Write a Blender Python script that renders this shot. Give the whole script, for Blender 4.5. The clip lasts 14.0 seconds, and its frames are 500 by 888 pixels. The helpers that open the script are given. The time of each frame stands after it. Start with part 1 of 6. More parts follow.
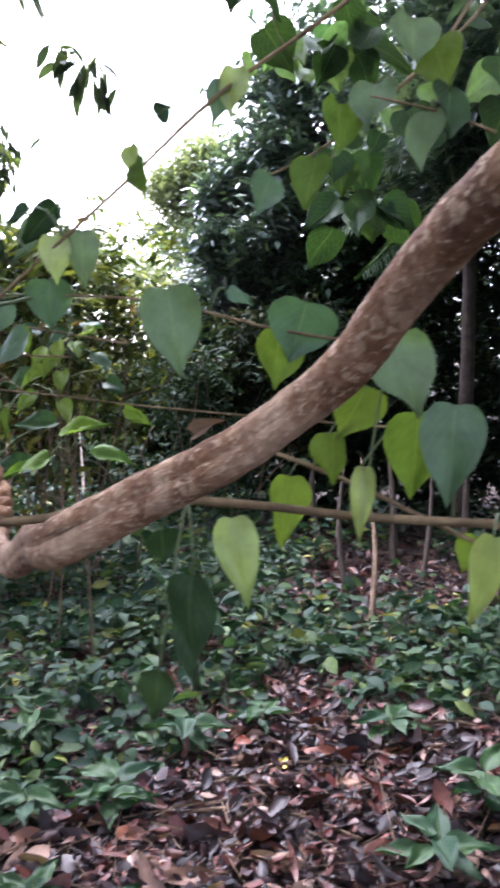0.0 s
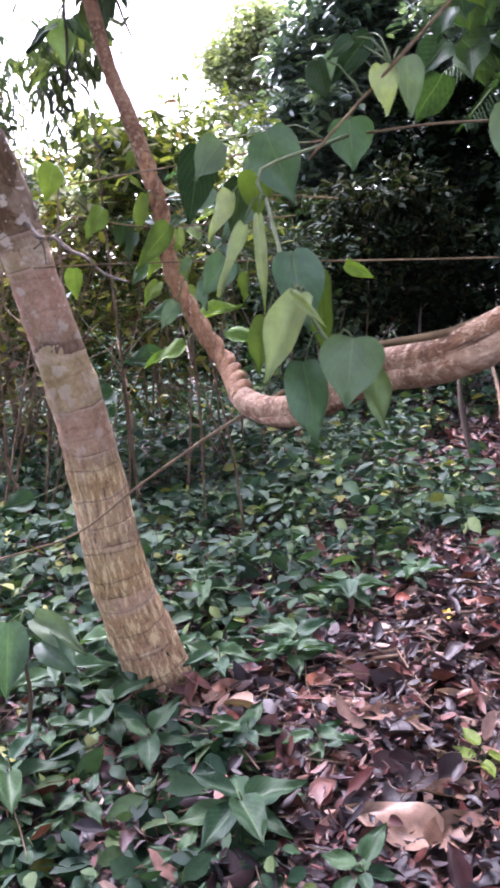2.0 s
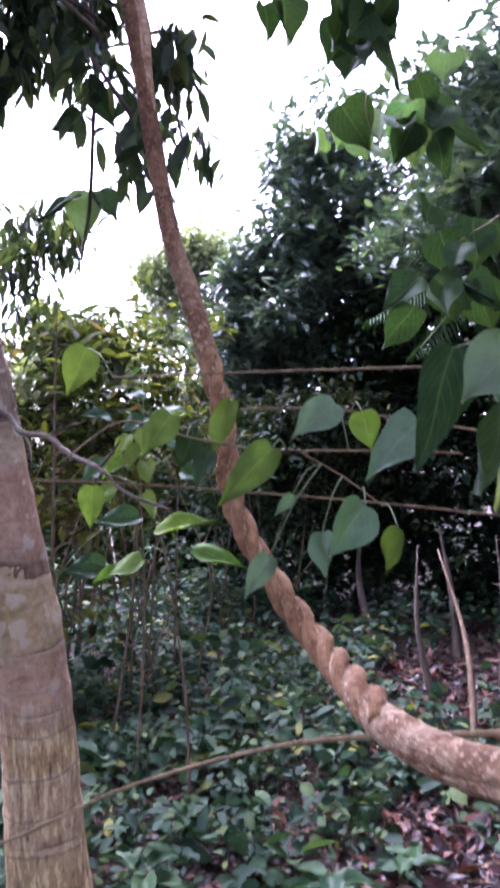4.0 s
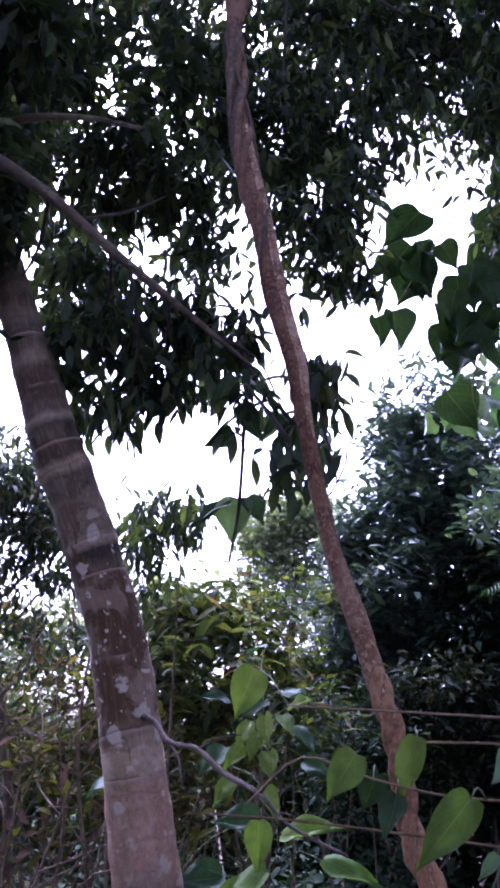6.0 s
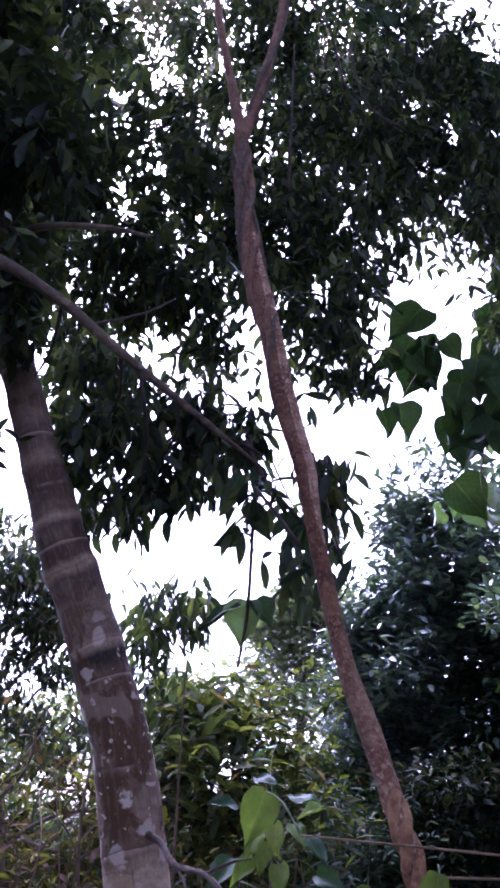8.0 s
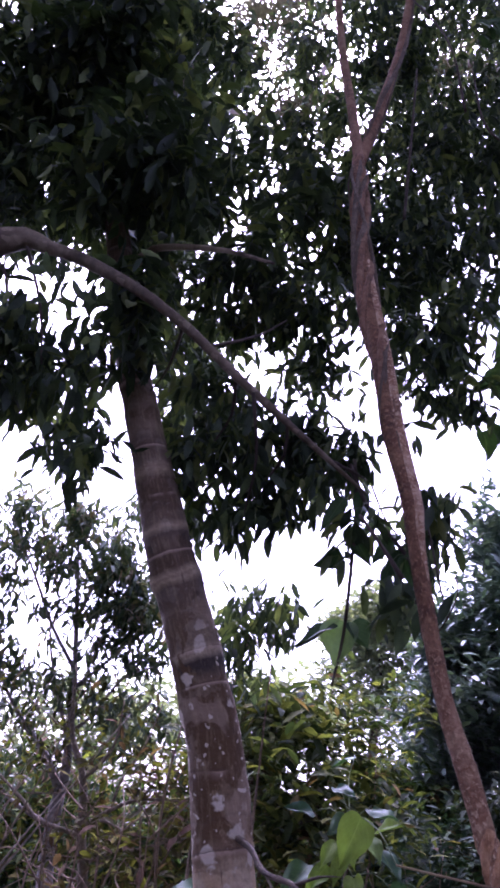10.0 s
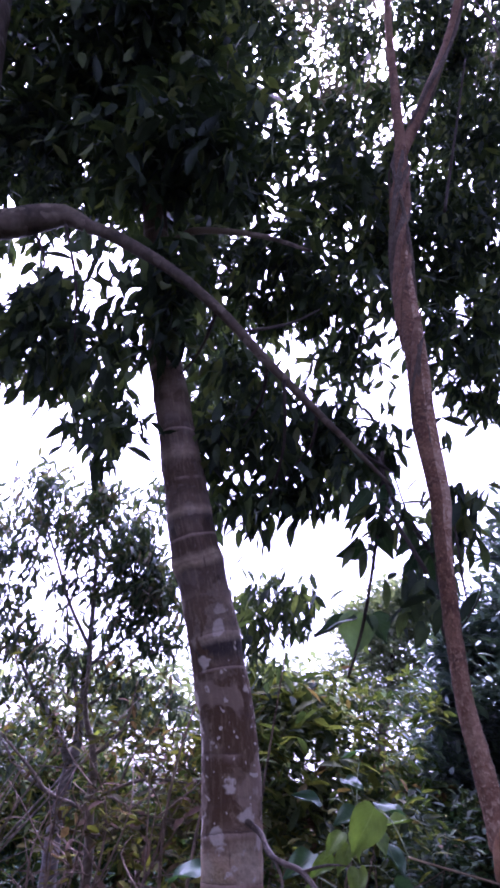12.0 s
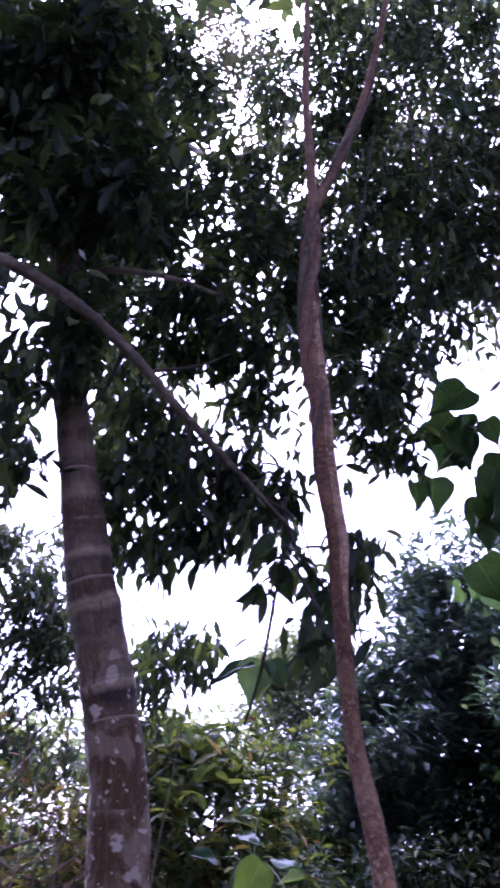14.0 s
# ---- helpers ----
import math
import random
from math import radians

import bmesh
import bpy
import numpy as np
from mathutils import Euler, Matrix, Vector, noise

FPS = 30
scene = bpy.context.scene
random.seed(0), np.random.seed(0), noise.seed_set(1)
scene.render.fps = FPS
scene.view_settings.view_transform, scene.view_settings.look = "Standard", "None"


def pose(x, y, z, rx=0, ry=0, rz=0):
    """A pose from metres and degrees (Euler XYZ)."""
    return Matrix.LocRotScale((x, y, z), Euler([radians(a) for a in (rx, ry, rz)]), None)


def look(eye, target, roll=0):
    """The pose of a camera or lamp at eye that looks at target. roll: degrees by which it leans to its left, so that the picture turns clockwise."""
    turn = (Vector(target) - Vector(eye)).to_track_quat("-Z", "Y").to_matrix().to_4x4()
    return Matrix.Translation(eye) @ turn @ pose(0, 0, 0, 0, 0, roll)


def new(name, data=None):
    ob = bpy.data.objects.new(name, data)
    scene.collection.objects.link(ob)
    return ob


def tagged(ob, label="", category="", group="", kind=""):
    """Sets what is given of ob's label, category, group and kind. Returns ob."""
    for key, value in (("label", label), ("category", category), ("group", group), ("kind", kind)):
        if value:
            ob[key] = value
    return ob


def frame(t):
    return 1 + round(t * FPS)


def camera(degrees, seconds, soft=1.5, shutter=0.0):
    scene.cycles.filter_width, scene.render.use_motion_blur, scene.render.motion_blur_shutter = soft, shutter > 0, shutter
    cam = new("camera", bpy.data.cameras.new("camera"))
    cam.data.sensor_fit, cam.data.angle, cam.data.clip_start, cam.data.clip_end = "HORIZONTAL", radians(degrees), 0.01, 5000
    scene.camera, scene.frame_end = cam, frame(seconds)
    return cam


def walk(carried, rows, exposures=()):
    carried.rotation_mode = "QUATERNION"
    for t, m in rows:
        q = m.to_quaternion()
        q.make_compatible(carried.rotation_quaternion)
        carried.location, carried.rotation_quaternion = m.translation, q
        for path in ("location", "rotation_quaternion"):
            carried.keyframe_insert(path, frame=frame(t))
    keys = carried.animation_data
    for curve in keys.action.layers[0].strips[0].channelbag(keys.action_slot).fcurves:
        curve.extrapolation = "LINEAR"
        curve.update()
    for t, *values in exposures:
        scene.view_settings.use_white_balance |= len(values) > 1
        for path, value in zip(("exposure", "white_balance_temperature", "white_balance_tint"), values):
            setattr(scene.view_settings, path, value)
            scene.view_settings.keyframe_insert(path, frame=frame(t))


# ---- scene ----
cam = camera(36.6, 14.0, soft=3.2, shutter=0.3)
PATH = [
    (0, (0.044, 1.131, 1.458), (-0.033, 3.321, 1.261), 1.3),
    (0.5, (-0.040, 1.102, 1.434), (-0.265, 3.273, 1.161), 0.3),
    (1, (-0.120, 1.085, 1.413), (-0.331, 3.238, 1.019), 0.1),
    (1.5, (-0.185, 1.044, 1.399), (-0.363, 3.175, 0.880), -3.4),
    (2, (-0.216, 1.060, 1.412), (-0.520, 3.178, 0.903), -4.7),
    (2.2, (-0.234, 1.078, 1.407), (-0.556, 3.192, 0.894), -3.7),
    (4.3, (-0.565, 1.494, 1.491), (-0.551, 3.682, 1.727), 0.7),
    (4.5, (-0.573, 1.484, 1.503), (-0.657, 3.651, 1.873), -0.6),
    (5, (-0.606, 1.465, 1.524), (-0.761, 3.573, 2.136), 0.7),
    (5.5, (-0.630, 1.453, 1.551), (-0.881, 3.513, 2.280), 1.4),
    (6, (-0.641, 1.435, 1.555), (-0.921, 3.478, 2.324), 1.5),
    (6.5, (-0.638, 1.466, 1.568), (-0.889, 3.452, 2.483), 1.5),
    (7, (-0.635, 1.469, 1.580), (-0.900, 3.424, 2.551), 0.9),
    (7.2, (-0.637, 1.465, 1.580), (-0.903, 3.411, 2.570), 0.8),
    (9.3, (-0.659, 1.349, 1.616), (-1.100, 3.274, 2.584), 6.0),
    (9.5, (-0.664, 1.343, 1.616), (-1.144, 3.264, 2.576), 6.7),
    (10, (-0.678, 1.338, 1.614), (-1.219, 3.238, 2.580), 8.1),
    (10.5, (-0.681, 1.341, 1.609), (-1.276, 3.222, 2.583), 8.7),
    (11, (-0.686, 1.342, 1.612), (-1.302, 3.183, 2.647), 10.3),
    (11.5, (-0.690, 1.339, 1.613), (-1.319, 3.208, 2.588), 10.6),
    (12, (-0.692, 1.340, 1.608), (-1.294, 3.242, 2.536), 11.6),
    (12.5, (-0.701, 1.335, 1.607), (-1.289, 3.268, 2.476), 12.5),
    (13, (-0.701, 1.340, 1.601), (-1.344, 3.192, 2.598), 14.4),
    (13.5, (-0.692, 1.345, 1.604), (-1.247, 3.190, 2.665), 13.0),
    (14, (-0.670, 1.361, 1.606), (-1.040, 3.234, 2.697), 10.6),
]
EXPOSURE = [(0, 3.6, 5900, 26), (2.2, 3.93, 5950, 38), (4.3, 3.42, 5450, 44), (5.0, 2.95, 5250, 49), (7.2, 2.88, 5050, 53), (9.5, 2.84, 5330, 58), (10.5, 2.84, 5300, 60), (12, 2.82, 5080, 62), (14, 2.82, 5080, 60)]
walk(cam, [(t, look(eye, target, roll)) for t, eye, target, roll in PATH], EXPOSURE)

# ---- light: bright overcast sky, soft sun high and ahead to the left ----
world = bpy.data.worlds.new("sky")
scene.world = world
world.use_nodes = True
wn = world.node_tree.nodes
sky = wn.new("ShaderNodeTexSky")
sky.sky_type, sky.sun_disc = 'NISHITA', False
sky.sun_elevation, sky.sun_rotation = radians(60), radians(-33)
sky.air_density, sky.dust_density, sky.ozone_density = 1.0, 4.0, 1.0
veil = wn.new("ShaderNodeHueSaturation")
veil.inputs["Saturation"].default_value = 0.4
world.node_tree.links.new(sky.outputs[0], veil.inputs["Color"])
world.node_tree.links.new(veil.outputs[0], wn["Background"].inputs[0])
wn["Background"].inputs[1].default_value = 0.15
sun = new("sun", bpy.data.lights.new("sun", 'SUN'))
sun.data.energy, sun.data.angle, sun.data.color = 0.8, radians(40), (1.0, 0.97, 0.92)
sun.matrix_world = look((-9, 14, 30), (0, 3, 0))

rng = np.random.default_rng(7)


# ---- materials ----
def material(name):
    m = bpy.data.materials.new(name)
    m.use_nodes = True
    m.node_tree.nodes.clear()
    return m, m.node_tree.nodes, m.node_tree.links


def ramp_node(nodes, stops):
    r = nodes.new("ShaderNodeValToRGB")
    while len(r.color_ramp.elements) < len(stops):
        r.color_ramp.elements.new(0.5)
    for e, (p, c) in zip(r.color_ramp.elements, stops):
        e.position, e.color = p, (*c, 1)
    return r


def noise_node(nodes, links, vector, scale, detail=4, rough=0.6, distortion=0.0):
    n = nodes.new("ShaderNodeTexNoise")
    n.inputs["Scale"].default_value, n.inputs["Detail"].default_value = scale, detail
    n.inputs["Roughness"].default_value, n.inputs["Distortion"].default_value = rough, distortion
    if vector is not None:
        links.new(vector, n.inputs["Vector"])
    return n


def mix_node(nodes, links, fac, a, b, blend='MIX'):
    n = nodes.new("ShaderNodeMix")
    n.data_type, n.blend_type = 'RGBA', blend
    for socket, v in ((n.inputs[0], fac), (n.inputs[6], a), (n.inputs[7], b)):
        if isinstance(v, bpy.types.NodeSocket):
            links.new(v, socket)
        else:
            socket.default_value = v if isinstance(v, float) else (*v, 1)
    return n.outputs[2]


def math_node(nodes, links, op, a, b=0.0):
    n = nodes.new("ShaderNodeMath")
    n.operation = op
    for socket, v in ((n.inputs[0], a), (n.inputs[1], b)):
        if isinstance(v, bpy.types.NodeSocket):
            links.new(v, socket)
        else:
            socket.default_value = v
    return n.outputs[0]


def leaf_material(name, stops, through_light=0.35, gloss=0.12, rough=0.4, single=False, veins=0.0):
    """Thin leaf: matt colour, light through the blade, waxy gloss. Colour varies leaf by leaf and in blotches."""
    m, nodes, links = material(name)
    out = nodes.new("ShaderNodeOutputMaterial")
    tc = nodes.new("ShaderNodeTexCoord")
    if single:
        pick = nodes.new("ShaderNodeObjectInfo").outputs["Random"]
    else:
        pick = nodes.new("ShaderNodeNewGeometry").outputs["Random Per Island"]
    r = ramp_node(nodes, stops)
    links.new(pick, r.inputs[0])
    blot = noise_node(nodes, links, tc.outputs["Object"], 45.0, 3)
    dark = mix_node(nodes, links, 0.55, r.outputs[0], blot.outputs["Fac"], 'OVERLAY')
    col = dark
    if veins:
        uv = nodes.new("ShaderNodeUVMap")
        sep = nodes.new("ShaderNodeSeparateXYZ")
        links.new(uv.outputs[0], sep.inputs[0])
        side = math_node(nodes, links, 'ABSOLUTE', math_node(nodes, links, 'SUBTRACT', sep.outputs[0], 0.5))
        rib = math_node(nodes, links, 'LESS_THAN', side, 0.018)
        lines = math_node(nodes, links, 'SINE', math_node(nodes, links, 'MULTIPLY', math_node(nodes, links, 'SUBTRACT', sep.outputs[1], side), 44.0))
        vein = math_node(nodes, links, 'GREATER_THAN', lines, 0.94)
        both = math_node(nodes, links, 'MAXIMUM', rib, math_node(nodes, links, 'MULTIPLY', vein, 0.5))
        col = mix_node(nodes, links, math_node(nodes, links, 'MULTIPLY', both, veins), dark, (0.22, 0.3, 0.1))
    diff = nodes.new("ShaderNodeBsdfDiffuse")
    links.new(col, diff.inputs[0])
    trans = nodes.new("ShaderNodeBsdfTranslucent")
    warm = mix_node(nodes, links, 1.0, col, (1.0, 1.1, 0.45), 'MULTIPLY')
    links.new(warm, trans.inputs[0])
    mx = nodes.new("ShaderNodeMixShader")
    mx.inputs[0].default_value = through_light
    links.new(diff.outputs[0], mx.inputs[1])
    links.new(trans.outputs[0], mx.inputs[2])
    gl = nodes.new("ShaderNodeBsdfGlossy")
    gl.inputs["Roughness"].default_value = rough
    gl.inputs[0].default_value = (0.9, 0.95, 1.0, 1)
    lean = nodes.new("ShaderNodeLayerWeight")
    lean.inputs["Blend"].default_value = 0.5
    sheen = math_node(nodes, links, 'ADD', math_node(nodes, links, 'MULTIPLY', math_node(nodes, links, 'POWER', lean.outputs["Facing"], 4.0), 0.45), 0.05)
    fac = math_node(nodes, links, 'MULTIPLY', sheen, gloss * 8)
    mg = nodes.new("ShaderNodeMixShader")
    links.new(fac, mg.inputs[0])
    links.new(mx.outputs[0], mg.inputs[1])
    links.new(gl.outputs[0], mg.inputs[2])
    bump = nodes.new("ShaderNodeBump")
    bump.inputs["Strength"].default_value, bump.inputs["Distance"].default_value = 0.3, 0.004
    links.new(noise_node(nodes, links, tc.outputs["Object"], 90.0, 2).outputs["Fac"], bump.inputs["Height"])
    for s in (diff, gl):
        links.new(bump.outputs[0], s.inputs["Normal"])
    links.new(mg.outputs[0], out.inputs[0])
    return m


def bark_material(name, base, dark, pale, scale, streaks=0.0, flakes=0.5, relief=0.6, rough=0.85, old_and_shaded=None):
    """Bark: u runs round the stem, v along it in metres."""
    m, nodes, links = material(name)
    out = nodes.new("ShaderNodeOutputMaterial")
    b = nodes.new("ShaderNodeBsdfPrincipled")
    uv = nodes.new("ShaderNodeUVMap")
    tc = nodes.new("ShaderNodeTexCoord")
    grain = noise_node(nodes, links, tc.outputs["Object"], scale, 8, 0.7)
    big = noise_node(nodes, links, tc.outputs["Object"], scale * 0.16, 4, 0.6, 0.6)
    r = ramp_node(nodes, [(0.3, dark), (0.52, base), (0.75, pale)])
    links.new(grain.outputs["Fac"], r.inputs[0])
    tone = ramp_node(nodes, [(0.38, dark), (0.5, base), (0.62, pale)])
    links.new(big.outputs["Fac"], tone.inputs[0])
    col = mix_node(nodes, links, flakes, r.outputs[0], tone.outputs[0])
    flake = nodes.new("ShaderNodeTexVoronoi")
    flake.inputs["Scale"].default_value = scale * 1.3
    links.new(mix_node(nodes, links, 0.006, tc.outputs["Object"], big.outputs["Color"]), flake.inputs["Vector"])
    pale_spot = ramp_node(nodes, [(0.86, (0, 0, 0)), (0.9, (1, 1, 1))])
    sep = nodes.new("ShaderNodeSeparateColor")
    links.new(flake.outputs["Color"], sep.inputs[0])
    links.new(sep.outputs[0], pale_spot.inputs[0])
    col = mix_node(nodes, links, math_node(nodes, links, 'MULTIPLY', pale_spot.outputs[0], flakes), col, pale)
    height = mix_node(nodes, links, 0.35, grain.outputs["Fac"], flake.outputs["Distance"])
    if streaks:
        # short pale flecks and dark cracks that run with the stem
        lie = nodes.new("ShaderNodeMapping")
        lie.inputs["Scale"].default_value = (18, 130, 1)
        links.new(uv.outputs[0], lie.inputs[0])
        streak = noise_node(nodes, links, lie.outputs[0], 1.0, 4, 0.6, 0.5)
        fleck = ramp_node(nodes, [(0.56, (0, 0, 0)), (0.62, (1, 1, 1))])
        links.new(streak.outputs["Fac"], fleck.inputs[0])
        col = mix_node(nodes, links, math_node(nodes, links, 'MULTIPLY', fleck.outputs[0], streaks), col, pale)
        long = nodes.new("ShaderNodeMapping")
        long.inputs["Scale"].default_value = (9, 7, 1)
        links.new(uv.outputs[0], long.inputs[0])
        seam = noise_node(nodes, links, long.outputs[0], 1.0, 3, 0.5)
        crack = ramp_node(nodes, [(0.27, (1, 1, 1)), (0.33, (0, 0, 0))])
        links.new(seam.outputs["Fac"], crack.inputs[0])
        col = mix_node(nodes, links, math_node(nodes, links, 'MULTIPLY', crack.outputs[0], 0.8), col, dark)
        height = math_node(nodes, links, 'ADD', math_node(nodes, links, 'MULTIPLY', streak.outputs["Fac"], 0.7), math_node(nodes, links, 'MULTIPLY', seam.outputs["Fac"], 0.6))
    if old_and_shaded:
        # older greyer bark plus painted canopy shade, between two lengths along the stem
        sep_v = nodes.new("ShaderNodeSeparateXYZ")
        links.new(uv.outputs[0], sep_v.inputs[0])
        along = math_node(nodes, links, 'ADD', sep_v.outputs[1], math_node(nodes, links, 'MULTIPLY', big.outputs["Fac"], 0.4))
        old = ramp_node(nodes, [(old_and_shaded[0] / 5, (0, 0, 0)), (old_and_shaded[1] / 5, (1, 1, 1))])
        links.new(math_node(nodes, links, 'MULTIPLY', along, 0.2), old.inputs[0])
        col = mix_node(nodes, links, old.outputs[0], col, mix_node(nodes, links, 1.0, col, (0.40, 0.30, 0.22), 'MULTIPLY'))
    bump = nodes.new("ShaderNodeBump")
    bump.inputs["Strength"].default_value, bump.inputs["Distance"].default_value = relief, 0.006
    links.new(height, bump.inputs["Height"])
    links.new(bump.outputs[0], b.inputs["Normal"])
    links.new(col, b.inputs["Base Color"])
    b.inputs["Roughness"].default_value = rough
    links.new(b.outputs[0], out.inputs[0])
    return m


def banded_bark_material(name):
    """Trunk bark: ochre fissured foot, pink-brown middle, dark bands and pale lichen higher up; v is metres along the trunk."""
    m, nodes, links = material(name)
    out = nodes.new("ShaderNodeOutputMaterial")
    b = nodes.new("ShaderNodeBsdfPrincipled")
    uv = nodes.new("ShaderNodeUVMap")
    sep = nodes.new("ShaderNodeSeparateXYZ")
    links.new(uv.outputs[0], sep.inputs[0])
    tc = nodes.new("ShaderNodeTexCoord")
    obj = tc.outputs["Object"]
    wob = noise_node(nodes, links, obj, 7.0, 4)
    tilt = math_node(nodes, links, 'MULTIPLY', math_node(nodes, links, 'SUBTRACT', wob.outputs["Fac"], 0.5), 0.16)
    v = math_node(nodes, links, 'ADD', sep.outputs[1], tilt)
    vv = math_node(nodes, links, 'MULTIPLY', v, 0.2)
    low_tone = ramp_node(nodes, [(0.0, (0.30, 0.16, 0.085)), (0.05, (0.42, 0.25, 0.12)), (0.205, (0.46, 0.31, 0.12)),
                                 (0.216, (0.22, 0.12, 0.085)), (0.235, (0.46, 0.30, 0.225)), (0.34, (0.43, 0.30, 0.22))])
    links.new(vv, low_tone.inputs[0])
    mott = noise_node(nodes, links, obj, 11.0, 5, 0.65, 0.8)
    motc = ramp_node(nodes, [(0.35, (0.17, 0.085, 0.055)), (0.42, (0.46, 0.265, 0.18)), (0.54, (0.56, 0.38, 0.27)), (0.61, (0.60, 0.49, 0.39))])
    links.new(mott.outputs["Fac"], motc.inputs[0])
    moss = noise_node(nodes, links, obj, 6.0, 3, 0.6, 0.5)
    mossf = ramp_node(nodes, [(0.54, (0, 0, 0)), (0.62, (0.7, 0.7, 0.7))])
    links.new(moss.outputs["Fac"], mossf.inputs[0])
    mottled = mix_node(nodes, links, mossf.outputs[0], motc.outputs[0], (0.30, 0.25, 0.10))
    amount = ramp_node(nodes, [(0.0, (0.3, 0.3, 0.3)), (0.20, (0.45, 0.45, 0.45)), (0.225, (0.95, 0.95, 0.95)), (1.0, (0.95, 0.95, 0.95))])
    links.new(vv, amount.inputs[0])
    pace = nodes.new("ShaderNodeTexNoise")
    pace.noise_dimensions = '1D'
    pace.inputs["Scale"].default_value = 3.5
    links.new(sep.outputs[1], pace.inputs["W"])
    uneven = math_node(nodes, links, 'ADD', math_node(nodes, links, 'MULTIPLY', pace.outputs["Fac"], 2.6), math_node(nodes, links, 'MULTIPLY', wob.outputs["Fac"], 0.35))
    seg = math_node(nodes, links, 'ADD', math_node(nodes, links, 'MULTIPLY', sep.outputs[1], 6.0), uneven)
    pick = nodes.new("ShaderNodeTexWhiteNoise")
    pick.noise_dimensions = '1D'
    links.new(math_node(nodes, links, 'FLOOR', seg), pick.inputs["W"])
    tone = ramp_node(nodes, [(0.0, (0.46, 0.28, 0.2)), (0.3, (0.42, 0.31, 0.19)), (0.5, (0.38, 0.3, 0.13)), (0.7, (0.34, 0.19, 0.125)), (1.0, (0.6, 0.45, 0.38))])
    links.new(pick.outputs["Value"], tone.inputs[0])
    mottled = mix_node(nodes, links, 0.6, mottled, tone.outputs[0])
    low_mix = mix_node(nodes, links, amount.outputs[0], low_tone.outputs[0], mottled)
    # bands and collars of the upper trunk, by height along it
    plum, dusk, mid, tan = (0.036, 0.025, 0.02), (0.085, 0.055, 0.034), (0.175, 0.128, 0.084), (0.44, 0.345, 0.23)
    bands = [(1.6, (0.31, 0.22, 0.135)), (1.745, (0.28, 0.195, 0.12)), (1.775, (0.165, 0.108, 0.058)), (2.10, (0.145, 0.098, 0.06)), (2.115, plum), (2.15, plum), (2.16, tan), (2.18, mid), (2.29, mid),
             (2.30, plum), (2.345, plum), (2.352, tan), (2.375, tan), (2.382, dusk), (2.475, plum), (2.482, tan), (2.492, dusk), (2.625, dusk), (2.636, tan), (2.646, mid), (2.66, tan), (2.67, mid),
             (2.70, plum), (2.76, plum), (2.77, mid), (2.83, dusk), (2.84, mid), (2.93, dusk), (2.94, mid), (3.1, dusk), (3.9, plum)]
    high_tone = ramp_node(nodes, [(h / 4.0, c) for h, c in bands])
    links.new(math_node(nodes, links, 'MULTIPLY', math_node(nodes, links, 'ADD', sep.outputs[1], math_node(nodes, links, 'MULTIPLY', tilt, 0.3)), 0.25), high_tone.inputs[0])
    upper = ramp_node(nodes, [(0.338, (0, 0, 0)), (0.348, (1, 1, 1))])
    links.new(vv, upper.inputs[0])
    ring = mix_node(nodes, links, upper.outputs[0], low_mix, high_tone.outputs[0])
    grain = noise_node(nodes, links, obj, 70.0, 8, 0.7)
    col = mix_node(nodes, links, 0.8, ring, grain.outputs["Fac"], 'OVERLAY')
    # red-brown weathered patches
    rust = noise_node(nodes, links, obj, 7.0, 6, 0.7, 0.5)
    rustf = ramp_node(nodes, [(0.44, (0, 0, 0)), (0.47, (1, 1, 1))])
    links.new(rust.outputs["Fac"], rustf.inputs[0])
    zone = ramp_node(nodes, [(0.22, (0.05, 0.05, 0.05)), (0.34, (0.14, 0.14, 0.14)), (0.355, (0.95, 0.95, 0.95)), (0.43, (0.9, 0.9, 0.9)), (0.46, (0.35, 0.35, 0.35)), (0.6, (0.3, 0.3, 0.3))])
    links.new(vv, zone.inputs[0])
    col = mix_node(nodes, links, math_node(nodes, links, 'MULTIPLY', rustf.outputs[0], zone.outputs[0]), col, (0.082, 0.041, 0.014))
    # broad smooth grey-pink patches
    fair = noise_node(nodes, links, obj, 8.0, 3, 0.5, 0.4)
    fairf = ramp_node(nodes, [(0.53, (0, 0, 0)), (0.57, (0.8, 0.8, 0.8))])
    links.new(fair.outputs["Fac"], fairf.inputs[0])
    col = mix_node(nodes, links, math_node(nodes, links, 'MULTIPLY', fairf.outputs[0], zone.outputs[0]), col, (0.27, 0.195, 0.135))
    # round pale lichen
    warp = nodes.new("ShaderNodeTexVoronoi")
    warp.inputs["Scale"].default_value = 19.0
    bent = nodes.new("ShaderNodeVectorMath")
    bent.operation = 'ADD'
    links.new(obj, bent.inputs[0])
    shift = nodes.new("ShaderNodeVectorMath")
    shift.operation = 'SCALE'
    shift.inputs["Scale"].default_value = 0.055
    links.new(noise_node(nodes, links, obj, 30.0, 3).outputs["Color"], shift.inputs[0])
    links.new(shift.outputs[0], bent.inputs[1])
    links.new(bent.outputs[0], warp.inputs["Vector"])
    spot = ramp_node(nodes, [(0.30, (1, 1, 1)), (0.40, (0, 0, 0))])
    links.new(warp.outputs["Distance"], spot.inputs[0])
    chosen = nodes.new("ShaderNodeSeparateColor")
    links.new(warp.outputs["Color"], chosen.inputs[0])
    some = ramp_node(nodes, [(0.48, (0, 0, 0)), (0.52, (1, 1, 1))])
    links.new(chosen.outputs[0], some.inputs[0])
